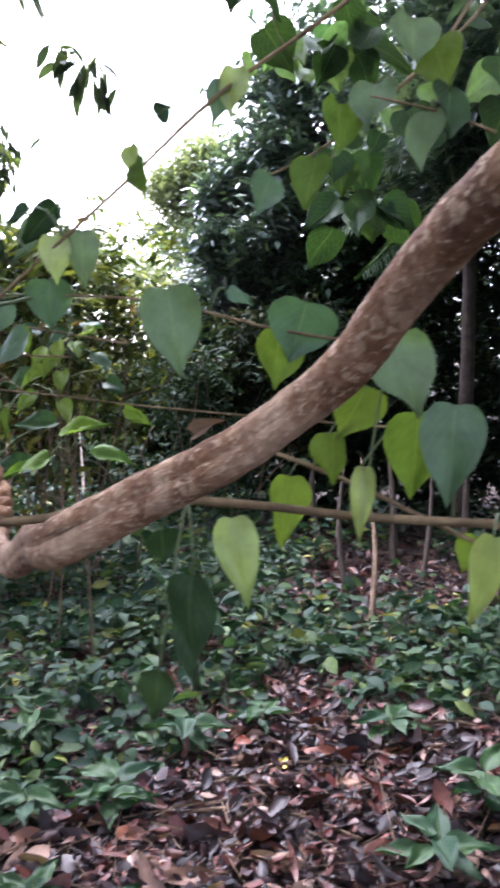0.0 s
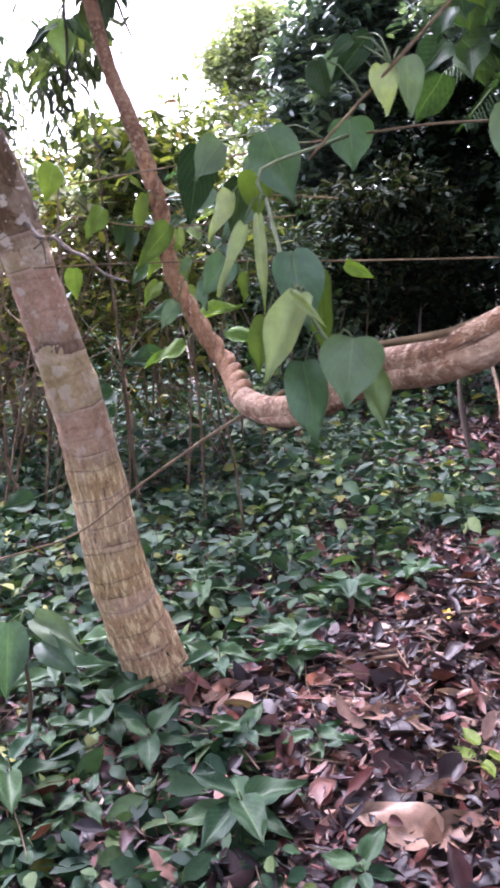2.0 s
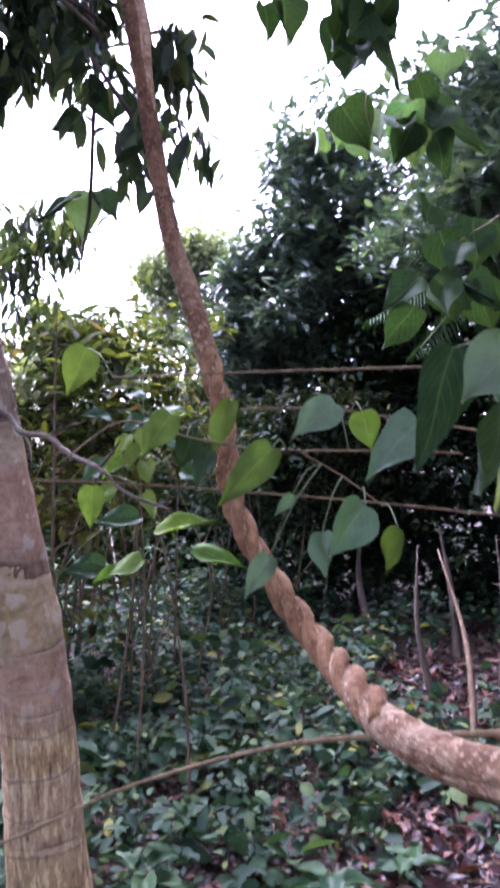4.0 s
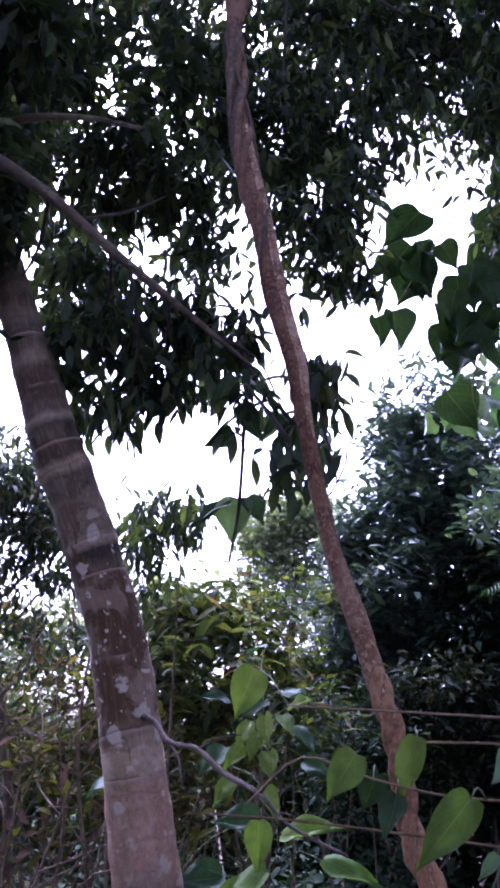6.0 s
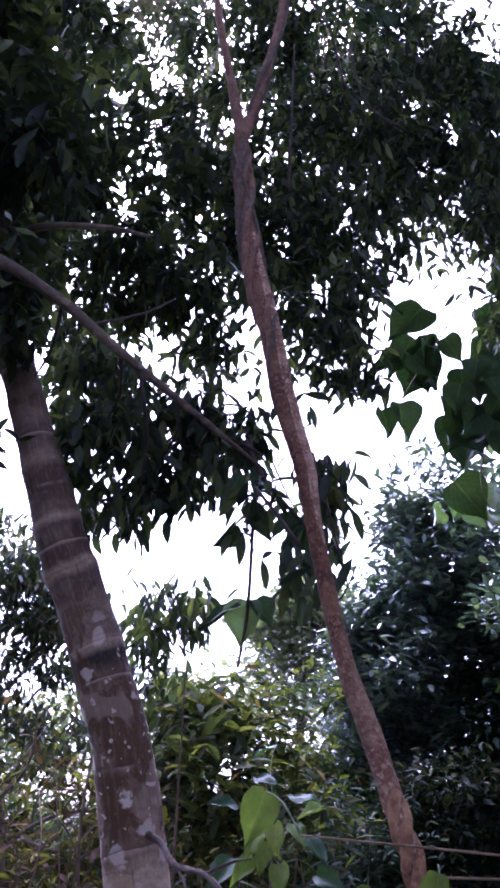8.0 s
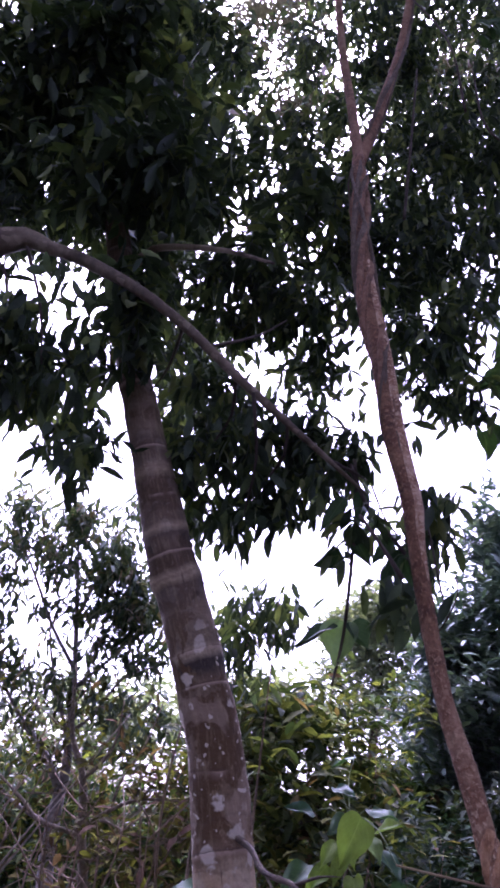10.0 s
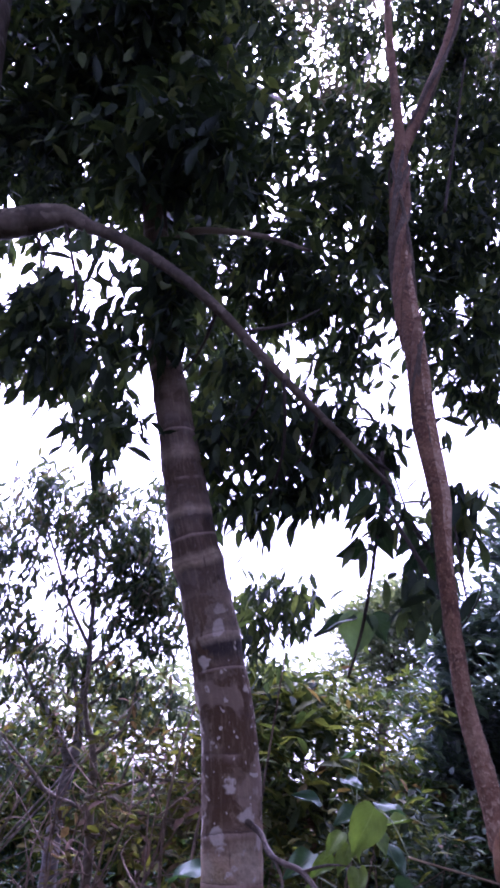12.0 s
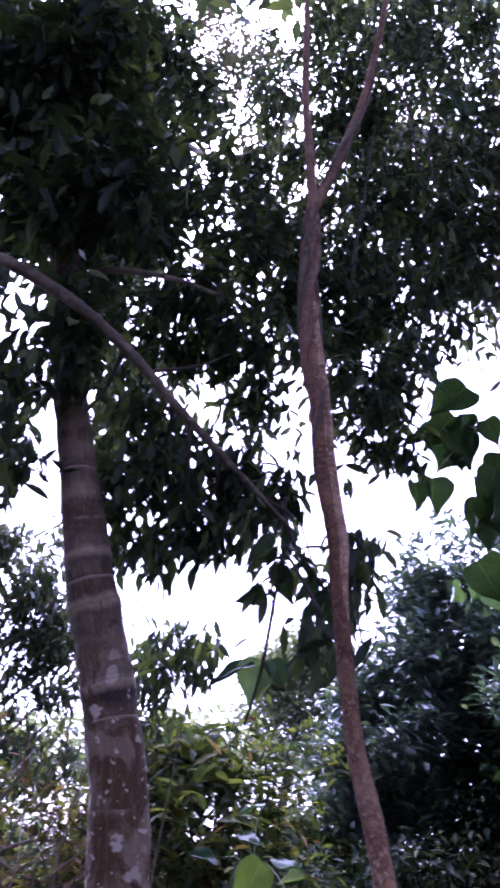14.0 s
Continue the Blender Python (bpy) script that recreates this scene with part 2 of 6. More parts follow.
    high = ramp_node(nodes, [(0.10, (0.05, 0.05, 0.05)), (0.2, (0.3, 0.3, 0.3)), (0.35, (0.95, 0.95, 0.95)), (0.43, (0.9, 0.9, 0.9)), (0.45, (0.12, 0.12, 0.12)), (0.6, (0.05, 0.05, 0.05))])
    links.new(vv, high.inputs[0])
    col = mix_node(nodes, links, math_node(nodes, links, 'MULTIPLY', math_node(nodes, links, 'MULTIPLY', spot.outputs[0], some.outputs[0]), high.outputs[0]), col, (0.56, 0.485, 0.39))
    small = noise_node(nodes, links, obj, 55.0, 2, 0.4)
    smallf = ramp_node(nodes, [(0.68, (0, 0, 0)), (0.70, (1, 1, 1))])
    links.new(small.outputs["Fac"], smallf.inputs[0])
    col = mix_node(nodes, links, math_node(nodes, links, 'MULTIPLY', smallf.outputs[0], high.outputs[0]), col, (0.56, 0.48, 0.39))
    # leaf-scar rings and short upright fissures of the foot
    wave = math_node(nodes, links, 'SINE', math_node(nodes, links, 'MULTIPLY', math_node(nodes, links, 'ADD', sep.outputs[1], math_node(nodes, links, 'MULTIPLY', wob.outputs["Fac"], 0.07)), 66.0))
    scar = ramp_node(nodes, [(0.96, (0, 0, 0)), (1.0, (0.7, 0.7, 0.7))])
    links.new(wave, scar.inputs[0])
    fiss = nodes.new("ShaderNodeMapping")
    fiss.inputs["Scale"].default_value = (40, 15, 1)
    links.new(uv.outputs[0], fiss.inputs[0])
    crack = noise_node(nodes, links, fiss.outputs[0], 1.0, 4, 0.65)
    line = ramp_node(nodes, [(0.36, (0.8, 0.8, 0.8)), (0.44, (0, 0, 0))])
    links.new(crack.outputs["Fac"], line.inputs[0])
    fleck = ramp_node(nodes, [(0.53, (0, 0, 0)), (0.58, (1, 1, 1))])
    links.new(crack.outputs["Fac"], fleck.inputs[0])
    low = ramp_node(nodes, [(0.20, (0.85, 0.85, 0.85)), (0.225, (0.08, 0.08, 0.08))])
    links.new(vv, low.inputs[0])
    col = mix_node(nodes, links, math_node(nodes, links, 'MULTIPLY', line.outputs[0], low.outputs[0]), col, (0.10, 0.05, 0.02))
    col = mix_node(nodes, links, math_node(nodes, links, 'MULTIPLY', fleck.outputs[0], low.outputs[0]), col, (0.72, 0.58, 0.33))
    col = mix_node(nodes, links, math_node(nodes, links, 'MULTIPLY', math_node(nodes, links, 'MULTIPLY', scar.outputs[0], grain.outputs["Fac"]), math_node(nodes, links, 'ADD', low.outputs[0], 0.5)), col, (0.07, 0.04, 0.028))
    # ledges where old collars have broken away, foot shade and pale rim painted on
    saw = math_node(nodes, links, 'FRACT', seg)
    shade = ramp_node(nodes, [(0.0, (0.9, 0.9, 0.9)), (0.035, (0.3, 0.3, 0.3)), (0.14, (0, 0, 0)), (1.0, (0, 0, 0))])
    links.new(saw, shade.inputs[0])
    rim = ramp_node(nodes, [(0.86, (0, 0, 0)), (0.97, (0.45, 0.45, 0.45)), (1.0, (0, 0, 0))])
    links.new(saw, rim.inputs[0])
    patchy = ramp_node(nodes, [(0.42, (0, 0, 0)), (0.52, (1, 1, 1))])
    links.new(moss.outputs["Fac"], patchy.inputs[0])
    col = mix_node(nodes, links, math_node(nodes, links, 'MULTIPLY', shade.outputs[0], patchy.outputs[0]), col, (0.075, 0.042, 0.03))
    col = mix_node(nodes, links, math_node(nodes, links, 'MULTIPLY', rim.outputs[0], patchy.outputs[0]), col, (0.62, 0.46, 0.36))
    # short upright splits
    split = nodes.new("ShaderNodeMapping")
    split.inputs["Scale"].default_value = (22, 7, 1)
    links.new(uv.outputs[0], split.inputs[0])
    gash = noise_node(nodes, links, split.outputs[0], 1.0, 3, 0.5)
    gashf = ramp_node(nodes, [(0.27, (1, 1, 1)), (0.31, (0, 0, 0))])
    links.new(gash.outputs["Fac"], gashf.inputs[0])
    col = mix_node(nodes, links, math_node(nodes, links, 'MULTIPLY', gashf.outputs[0], 0.8), col, (0.06, 0.035, 0.024))
    bump = nodes.new("ShaderNodeBump")
    bump.inputs["Strength"].default_value, bump.inputs["Distance"].default_value = 1.0, 0.012
    rise = math_node(nodes, links, 'SUBTRACT', crack.outputs["Fac"], math_node(nodes, links, 'MULTIPLY', scar.outputs[0], 0.4))
    hgt = math_node(nodes, links, 'ADD', math_node(nodes, links, 'MULTIPLY', rise, low.outputs[0]), math_node(nodes, links, 'MULTIPLY', grain.outputs["Fac"], 0.5))
    hgt = math_node(nodes, links, 'ADD', hgt, math_node(nodes, links, 'MULTIPLY', saw, 0.7))
    links.new(hgt, bump.inputs["Height"])
    links.new(bump.outputs[0], b.inputs["Normal"])
    links.new(col, b.inputs["Base Color"])
    b.inputs["Roughness"].default_value = 0.85
    links.new(b.outputs[0], out.inputs[0])
    return m


def soil_material(name):
    m, nodes, links = material(name)
    out = nodes.new("ShaderNodeOutputMaterial")
    b = nodes.new("ShaderNodeBsdfPrincipled")
    tc = nodes.new("ShaderNodeTexCoord")
    fine = noise_node(nodes, links, tc.outputs["Object"], 40.0, 8, 0.7)
    wide = noise_node(nodes, links, tc.outputs["Object"], 2.0, 4)
    r = ramp_node(nodes, [(0.3, (0.010, 0.007, 0.007)), (0.5, (0.028, 0.018, 0.015)), (0.7, (0.065, 0.042, 0.034))])
    links.new(fine.outputs["Fac"], r.inputs[0])
    col = mix_node(nodes, links, 0.5, r.outputs[0], wide.outputs["Fac"], 'OVERLAY')
    links.new(col, b.inputs["Base Color"])
    b.inputs["Roughness"].default_value = 0.9
    bump = nodes.new("ShaderNodeBump")
    bump.inputs["Strength"].default_value, bump.inputs["Distance"].default_value = 0.8, 0.02
    links.new(fine.outputs["Fac"], bump.inputs["Height"])
    links.new(bump.outputs[0], b.inputs["Normal"])
    links.new(b.outputs[0], out.inputs[0])
    return m


MAT_HEART = leaf_material("vine_leaf_green", [(0, (0.05, 0.115, 0.06)), (0.5, (0.075, 0.14, 0.075)), (1, (0.11, 0.17, 0.07))], 0.38, 0.10, 0.5, True, 0.22)
MAT_HEART_PALE = leaf_material("vine_leaf_young", [(0, (0.22, 0.30, 0.10)), (1, (0.32, 0.39, 0.15))], 0.45, 0.1, 0.4, True, 0.3)
MAT_HEART_YELLOW = leaf_material("vine_leaf_sunlit", [(0, (0.085, 0.145, 0.03)), (1, (0.13, 0.19, 0.035))], 0.5, 0.018, 0.5, True, 0.3)
MAT_HEART_DARK = leaf_material("vine_leaf_old", [(0, (0.02, 0.048, 0.02)), (1, (0.035, 0.068, 0.026))], 0.18, 0.03, 0.5, True, 0.2)
MAT_SHRUB = leaf_material("shrub_leaf", [(0, (0.05, 0.12, 0.025)), (1, (0.11, 0.18, 0.03))], 0.4, 0.02, 0.45, True, 0.3)
MAT_HERB = leaf_material("herb_leaf", [(0, (0.008, 0.024, 0.014)), (0.4, (0.017, 0.045, 0.025)), (0.75, (0.034, 0.07, 0.034)), (0.95, (0.07, 0.11, 0.04)), (1, (0.22, 0.21, 0.06))], 0.25, 0.022, 0.5)
MAT_SEEDLING = leaf_material("seedling_leaf", [(0, (0.015, 0.046, 0.024)), (1, (0.036, 0.08, 0.032))], 0.3, 0.03, 0.45, True, 0.2)
MAT_CROWN = leaf_material("crown_leaf", [(0, (0.022, 0.034, 0.024)), (0.55, (0.042, 0.062, 0.036)), (0.82, (0.08, 0.112, 0.05)), (1, (0.14, 0.165, 0.065))], 0.42, 0.03, 0.42)
MAT_SPRAY = leaf_material("spray_leaf", [(0, (0.03, 0.046, 0.032)), (0.55, (0.052, 0.076, 0.045)), (0.8, (0.09, 0.105, 0.05)), (1, (0.11, 0.085, 0.06))], 0.35, 0.03, 0.45)
MAT_DARKTREE = leaf_material("evergreen_leaf", [(0, (0.03, 0.058, 0.048)), (0.6, (0.068, 0.11, 0.088)), (1, (0.14, 0.19, 0.12))], 0.28, 0.14, 0.33)
MAT_BUSH = leaf_material("bush_leaf", [(0, (0.014, 0.028, 0.012)), (0.45, (0.032, 0.054, 0.02)), (0.7, (0.07, 0.09, 0.024)), (0.86, (0.15, 0.17, 0.036)), (0.91, (0.085, 0.055, 0.03)), (1, (0.11, 0.068, 0.042))], 0.42, 0.008, 0.55)
MAT_YOUNG = leaf_material("young_leaf", [(0, (0.018, 0.03, 0.013)), (0.45, (0.04, 0.056, 0.021)), (0.78, (0.08, 0.094, 0.027)), (0.95, (0.145, 0.15, 0.042)), (1, (0.13, 0.08, 0.045))], 0.46, 0.01, 0.5)
MAT_BRUSH = leaf_material("dry_brush_leaf", [(0, (0.018, 0.018, 0.01)), (0.4, (0.045, 0.042, 0.02)), (0.62, (0.075, 0.078, 0.022)), (0.8, (0.15, 0.15, 0.035)), (0.87, (0.06, 0.036, 0.026)), (1, (0.13, 0.085, 0.065))], 0.35, 0.004, 0.6)
MAT_WOODS = leaf_material("woodland_leaf", [(0, (0.018, 0.036, 0.014)), (0.5, (0.045, 0.075, 0.024)), (0.78, (0.10, 0.125, 0.035)), (0.86, (0.11, 0.075, 0.045)), (1, (0.15, 0.09, 0.06))], 0.3, 0.01, 0.5)
MAT_PALM = leaf_material("palm_leaf", [(0, (0.015, 0.038, 0.016)), (1, (0.03, 0.06, 0.022))], 0.25, 0.02, 0.45)
MAT_AIRY = leaf_material("airy_crown_leaf", [(0, (0.06, 0.056, 0.05)), (1, (0.12, 0.11, 0.085))], 0.4, 0.01, 0.5)
# thicket leaves coloured near black; the deep shade is put into both colours
MAT_THICKET_SHADED = leaf_material("thicket_leaf_shaded", [(0, (0.009, 0.019, 0.012)), (0.7, (0.02, 0.038, 0.022)), (1, (0.05, 0.075, 0.034))], 0.2, 0.01, 0.45)
MAT_SHADE = leaf_material("thicket_leaf_deep_shade", [(0, (0.008, 0.014, 0.009)), (0.7, (0.018, 0.026, 0.015)), (0.9, (0.045, 0.055, 0.022)), (1, (0.06, 0.04, 0.025))], 0.2, 0.008, 0.5)
# lightened beyond a real leaf: the distant haze is put into the colour
MAT_FAR_HAZED = leaf_material("far_leaf_hazed", [(0, (0.10, 0.13, 0.085)), (0.6, (0.16, 0.19, 0.12)), (1, (0.25, 0.27, 0.18))], 0.5, 0.015, 0.5)
MAT_LITTER = leaf_material("dead_leaf", [(0, (0.010, 0.007, 0.009)), (0.42, (0.019, 0.010, 0.011)), (0.58, (0.035, 0.022, 0.025)), (0.74, (0.075, 0.021, 0.018)), (0.9, (0.11, 0.048, 0.038)), (0.98, (0.22, 0.155, 0.125)), (1, (0.16, 0.045, 0.028))], 0.1, 0.05, 0.4)
MAT_LITTER_PALE = leaf_material("dead_leaf_pale", [(0, (0.13, 0.075, 0.052)), (1, (0.21, 0.135, 0.098))], 0.1, 0.05, 0.4, True)
MAT_YELLOW = leaf_material("fallen_yellow_leaf", [(0, (0.55, 0.42, 0.05)), (1, (0.6, 0.45, 0.06))], 0.2, 0.1, 0.4, True)
MAT_RED = leaf_material("dead_leaf_red", [(0, (0.15, 0.05, 0.04)), (1, (0.21, 0.085, 0.05))], 0.1, 0.1, 0.4, True)
MAT_TRUNK = banded_bark_material("banded_bark")
MAT_LIANA = bark_material("liana_bark", (0.25, 0.125, 0.062), (0.06, 0.028, 0.016), (0.60, 0.44, 0.30), 95.0, 0.85, 0.45, 1.0, old_and_shaded=(1.85, 2.4))
MAT_ROPE = bark_material("rope_bark", (0.27, 0.13, 0.056), (0.09, 0.04, 0.02), (0.44, 0.27, 0.145), 85.0, 0.5, 0.35, 0.8)
# darker copy of the liana bark, canopy shade partly in the colour
MAT_LIANA_GREY = bark_material("old_liana_bark_shaded", (0.078, 0.053, 0.034), (0.03, 0.02, 0.014), (0.17, 0.125, 0.085), 70.0, 0.35, 0.4, 0.9)
MAT_LIANA_OLD = bark_material("reddish_old_bark", (0.17, 0.082, 0.042), (0.055, 0.026, 0.016), (0.28, 0.17, 0.10), 70.0, 0.4, 0.4, 0.9)
MAT_LIMB = bark_material("limb_bark", (0.095, 0.071, 0.045), (0.032, 0.023, 0.015), (0.23, 0.185, 0.125), 50.0, flakes=0.55)
MAT_TWIG = bark_material("twig_bark", (0.12, 0.08, 0.05), (0.05, 0.032, 0.02), (0.22, 0.15, 0.10), 80.0)
MAT_DARKTWIG = bark_material("dark_twig_bark", (0.036, 0.024, 0.018), (0.016, 0.011, 0.008), (0.07, 0.052, 0.04), 80.0)
MAT_STEM = bark_material("vine_stem", (0.17, 0.115, 0.06), (0.08, 0.055, 0.03), (0.26, 0.19, 0.10), 90.0, relief=0.3)
MAT_GREENSTEM = bark_material("green_stem", (0.09, 0.13, 0.05), (0.05, 0.08, 0.03), (0.14, 0.18, 0.07), 90.0, relief=0.2, rough=0.6)
MAT_PALE_TRUNK = bark_material("pale_sapling_bark", (0.22, 0.18, 0.15), (0.10, 0.075, 0.06), (0.38, 0.34, 0.30), 40.0)
MAT_GREY_TRUNK = bark_material("grey_trunk_bark", (0.12, 0.10, 0.092), (0.05, 0.042, 0.038), (0.28, 0.25, 0.23), 34.0, flakes=0.5)
# grey trunk bark darkened, the crown's shadow put into its colour
MAT_SHADOWED_TRUNK = bark_material("shadowed_trunk_bark", (0.085, 0.058, 0.038), (0.03, 0.02, 0.014), (0.25, 0.205, 0.16), 26.0, flakes=0.6)
MAT_STONE = bark_material("dark_stone", (0.014, 0.013, 0.014), (0.008, 0.008, 0.009), (0.03, 0.028, 0.028), 30.0, rough=0.6)
MAT_SOIL = soil_material("forest_soil")


# ---- builders ----
def thing(name, label, category, at=(0, 0, 0), group="", kind=""):
    ob = new(name)
    ob.location = at
    return tagged(ob, label, category, group, kind)


def mesh_from(name, verts, faces, mat, uvs=None, smooth=True):
    me = bpy.data.meshes.new(name)
    me.from_pydata([tuple(v) for v in verts], [], faces)
    me.materials.append(mat)
    if uvs is not None:
        layer = me.uv_layers.new(name="UVMap")
        idx = np.empty(len(me.loops), np.int32)
        me.loops.foreach_get("vertex_index", idx)
        layer.data.foreach_set("uv", np.asarray(uvs, np.float32)[idx].ravel())
    me.polygons.foreach_set("use_smooth", [smooth] * len(me.polygons))
    me.update()
    return me


def part(name, me, parent, label="", kind=""):
    ob = new(name, me)
    if parent is not None:
        ob.parent = parent
        ob.matrix_parent_inverse = Matrix.Translation(-parent.location)
    return tagged(ob, label, kind=kind)


def smooth_path(points, step):
    """Catmull-Rom through rows of x, y, z, radius; rows about step metres apart."""
    p = np.array(points, float)
    p = np.vstack([2 * p[0] - p[1], p, 2 * p[-1] - p[-2]])
    rows = []
    for i in range(1, len(p) - 2):
        n = max(2, int(np.linalg.norm(p[i + 1, :3] - p[i, :3]) / step))
        for k in range(n):
            t = k / n
            rows.append(0.5 * (2 * p[i] + (p[i + 1] - p[i - 1]) * t + (2 * p[i - 1] - 5 * p[i] + 4 * p[i + 1] - p[i + 2]) * t * t
                               + (3 * p[i] - p[i - 1] - 3 * p[i + 1] + p[i + 2]) * t ** 3))
    rows.append(p[-2])
    out = np.array(rows)
    out[:, 3] = np.maximum(out[:, 3], 0.0006)
    return out


def frames_along(path):
    tang = np.gradient(path[:, :3], axis=0)
    tang = unit(tang)
    side = np.cross(tang[0], (0.3, 0.9, 0.2))
    a = []
    for t in tang:
        side = side - t * (side @ t)
        side /= np.linalg.norm(side)
        a.append(side)
    a = np.array(a)
    return tang, a, np.cross(tang, a)


def tube_mesh(name, points, mat, step=0.04, sides=10, rough=0.0, lump=8.0, seed=0, rings=()):
    """A stem along points (x, y, z, radius), its radius uneven by rough; rings: (length along it, swelling, half width)."""
    path = smooth_path(points, step)
    _, a, b = frames_along(path)
    length = np.r_[0, np.cumsum(np.linalg.norm(np.diff(path[:, :3], axis=0), axis=1))]
    verts, uvs, faces = [], [], []
    for i, row in enumerate(path):
        for k in range(sides + 1):
            ang = 2 * math.pi * k / sides
            out = math.cos(ang) * a[i] + math.sin(ang) * b[i]
            r = row[3] * (1 + sum(g * math.exp(-((length[i] - v) / h) ** 2) for v, g, h in rings))
            if rough:
                q = Vector(row[:3] + out * row[3] * 1.5) * lump + Vector((seed, 0, 0))
                r *= 1 + rough * (noise.noise(q) + 0.5 * noise.noise(q * 2.7))
            verts.append(row[:3] + out * r)
            uvs.append((k / sides, length[i]))
    w = sides + 1
    for i in range(len(path) - 1):
        for k in range(sides):
            faces.append((i * w + k, i * w + k + 1, (i + 1) * w + k + 1, (i + 1) * w + k))
    faces.append(tuple(range(sides - 1, -1, -1)))
    faces.append(tuple(len(verts) - w + k for k in range(sides)))
    return mesh_from(name, verts, faces, mat, uvs)


BLADE_U = np.array([0.0, 0.28, 0.28, 0.28, 0.58, 0.58, 0.58, 0.82, 0.82, 0.82, 1.0])
BLADE_V = np.array([0.0, -0.42, 0.0, 0.42, -0.5, 0.0, 0.5, -0.3, 0.0, 0.3, 0.0])
BLADE_F = [(0, 2, 1), (0, 3, 2), (1, 2, 5, 4), (2, 3, 6, 5), (4, 5, 8, 7), (5, 6, 9, 8), (7, 8, 10), (8, 9, 10)]
PLAIN_U = np.array([0.0, 0.45, 0.45, 0.5, 1.0])
PLAIN_V = np.array([0.0, -0.5, 0.5, 0.0, 0.0])
PLAIN_F = [(0, 3, 1), (0, 2, 3), (1, 3, 4), (3, 2, 4)]


def unit(v):
    return v / np.maximum(np.linalg.norm(v, axis=-1, keepdims=True), 1e-9)


def blades_mesh(name, base, along, normal, length, width, mat, plain=False, bend=0.18, fold=0.18, torn=0.0):
    """Many leaves in one mesh, each with a fold along its rib and a bent tip."""
    u, v, f = (PLAIN_U, PLAIN_V, PLAIN_F) if plain else (BLADE_U, BLADE_V, BLADE_F)
    n, k = len(base), len(u)
    along = unit(along)
    side = unit(np.cross(along, normal))
    up = np.cross(side, along)
    bend = np.broadcast_to(bend, (n,))
    fold = np.broadcast_to(fold, (n,))
    lift = -bend[:, None] * length[:, None] * (u[None, :] ** 2) + fold[:, None] * width[:, None] * np.abs(v)[None, :] * 2
    verts = (base[:, None, :] + along[:, None, :] * (length[:, None] * u[None, :])[..., None]
             + side[:, None, :] * (width[:, None] * v[None, :])[..., None] + up[:, None, :] * lift[..., None]).reshape(-1, 3)
    if torn:
        verts = verts + rng.normal(0, 1, verts.shape) * np.repeat(width, k)[:, None] * torn
    starts = (np.arange(n) * k)[:, None]
    loops = np.concatenate([(starts + np.array(face)[None, :]).reshape(n, -1) for face in f], axis=1).ravel()
    sizes = np.tile([len(face) for face in f], n)
    me = bpy.data.meshes.new(name)
    me.vertices.add(len(verts))
    me.vertices.foreach_set("co", verts.astype(np.float32).ravel())
    me.loops.add(len(loops))
    me.loops.foreach_set("vertex_index", loops.astype(np.int32))
    me.polygons.add(len(sizes))
    me.polygons.foreach_set("loop_start", np.r_[0, np.cumsum(sizes)[:-1]].astype(np.int32))
    me.polygons.foreach_set("use_smooth", np.ones(len(sizes), bool))
    me.update(calc_edges=True)
    me.materials.append(mat)
    return me


def whorls(centres, per, length, width, droop, spread=0.03):
    """Leaves in whorls round twig ends: base, direction, normal, length and width of each."""
    n = len(centres) * per
    base = np.repeat(centres, per, axis=0) + rng.normal(0, spread, (n, 3))
    az = rng.uniform(0, 2 * math.pi, n)
    el = np.radians(rng.normal(droop, 24, n))
    along = np.stack([np.cos(az) * np.cos(el), np.sin(az) * np.cos(el), np.sin(el)], 1)
    normal = np.array([0, 0, 1.0]) + rng.normal(0, 0.35, (n, 3))
    size = rng.uniform(0.65, 1.15, n)
    return base, along, normal, length * size, width * size * rng.uniform(0.85, 1.15, n)


def in_blob(centre, radii, n, shell=0.0):
    p = unit(rng.normal(0, 1, (n, 3))) * (rng.uniform(shell ** 3, 1, n) ** (1 / 3))[:, None]
    return np.array(centre) + p * np.array(radii)


def clumps(blobs, dense=1.0, grain=2.2, thin=-0.14):
    """Whorl centres in several clumps (centre, radii, count), thinned unevenly so that gaps stay."""
    out = []
    for centre, radii, n in blobs:
        p = in_blob(centre, radii, int(n * dense), 0.2)
        keep = [noise.noise(Vector(q) * grain) > thin for q in p]
        out.append(p[np.array(keep)])
    return np.vstack(out)


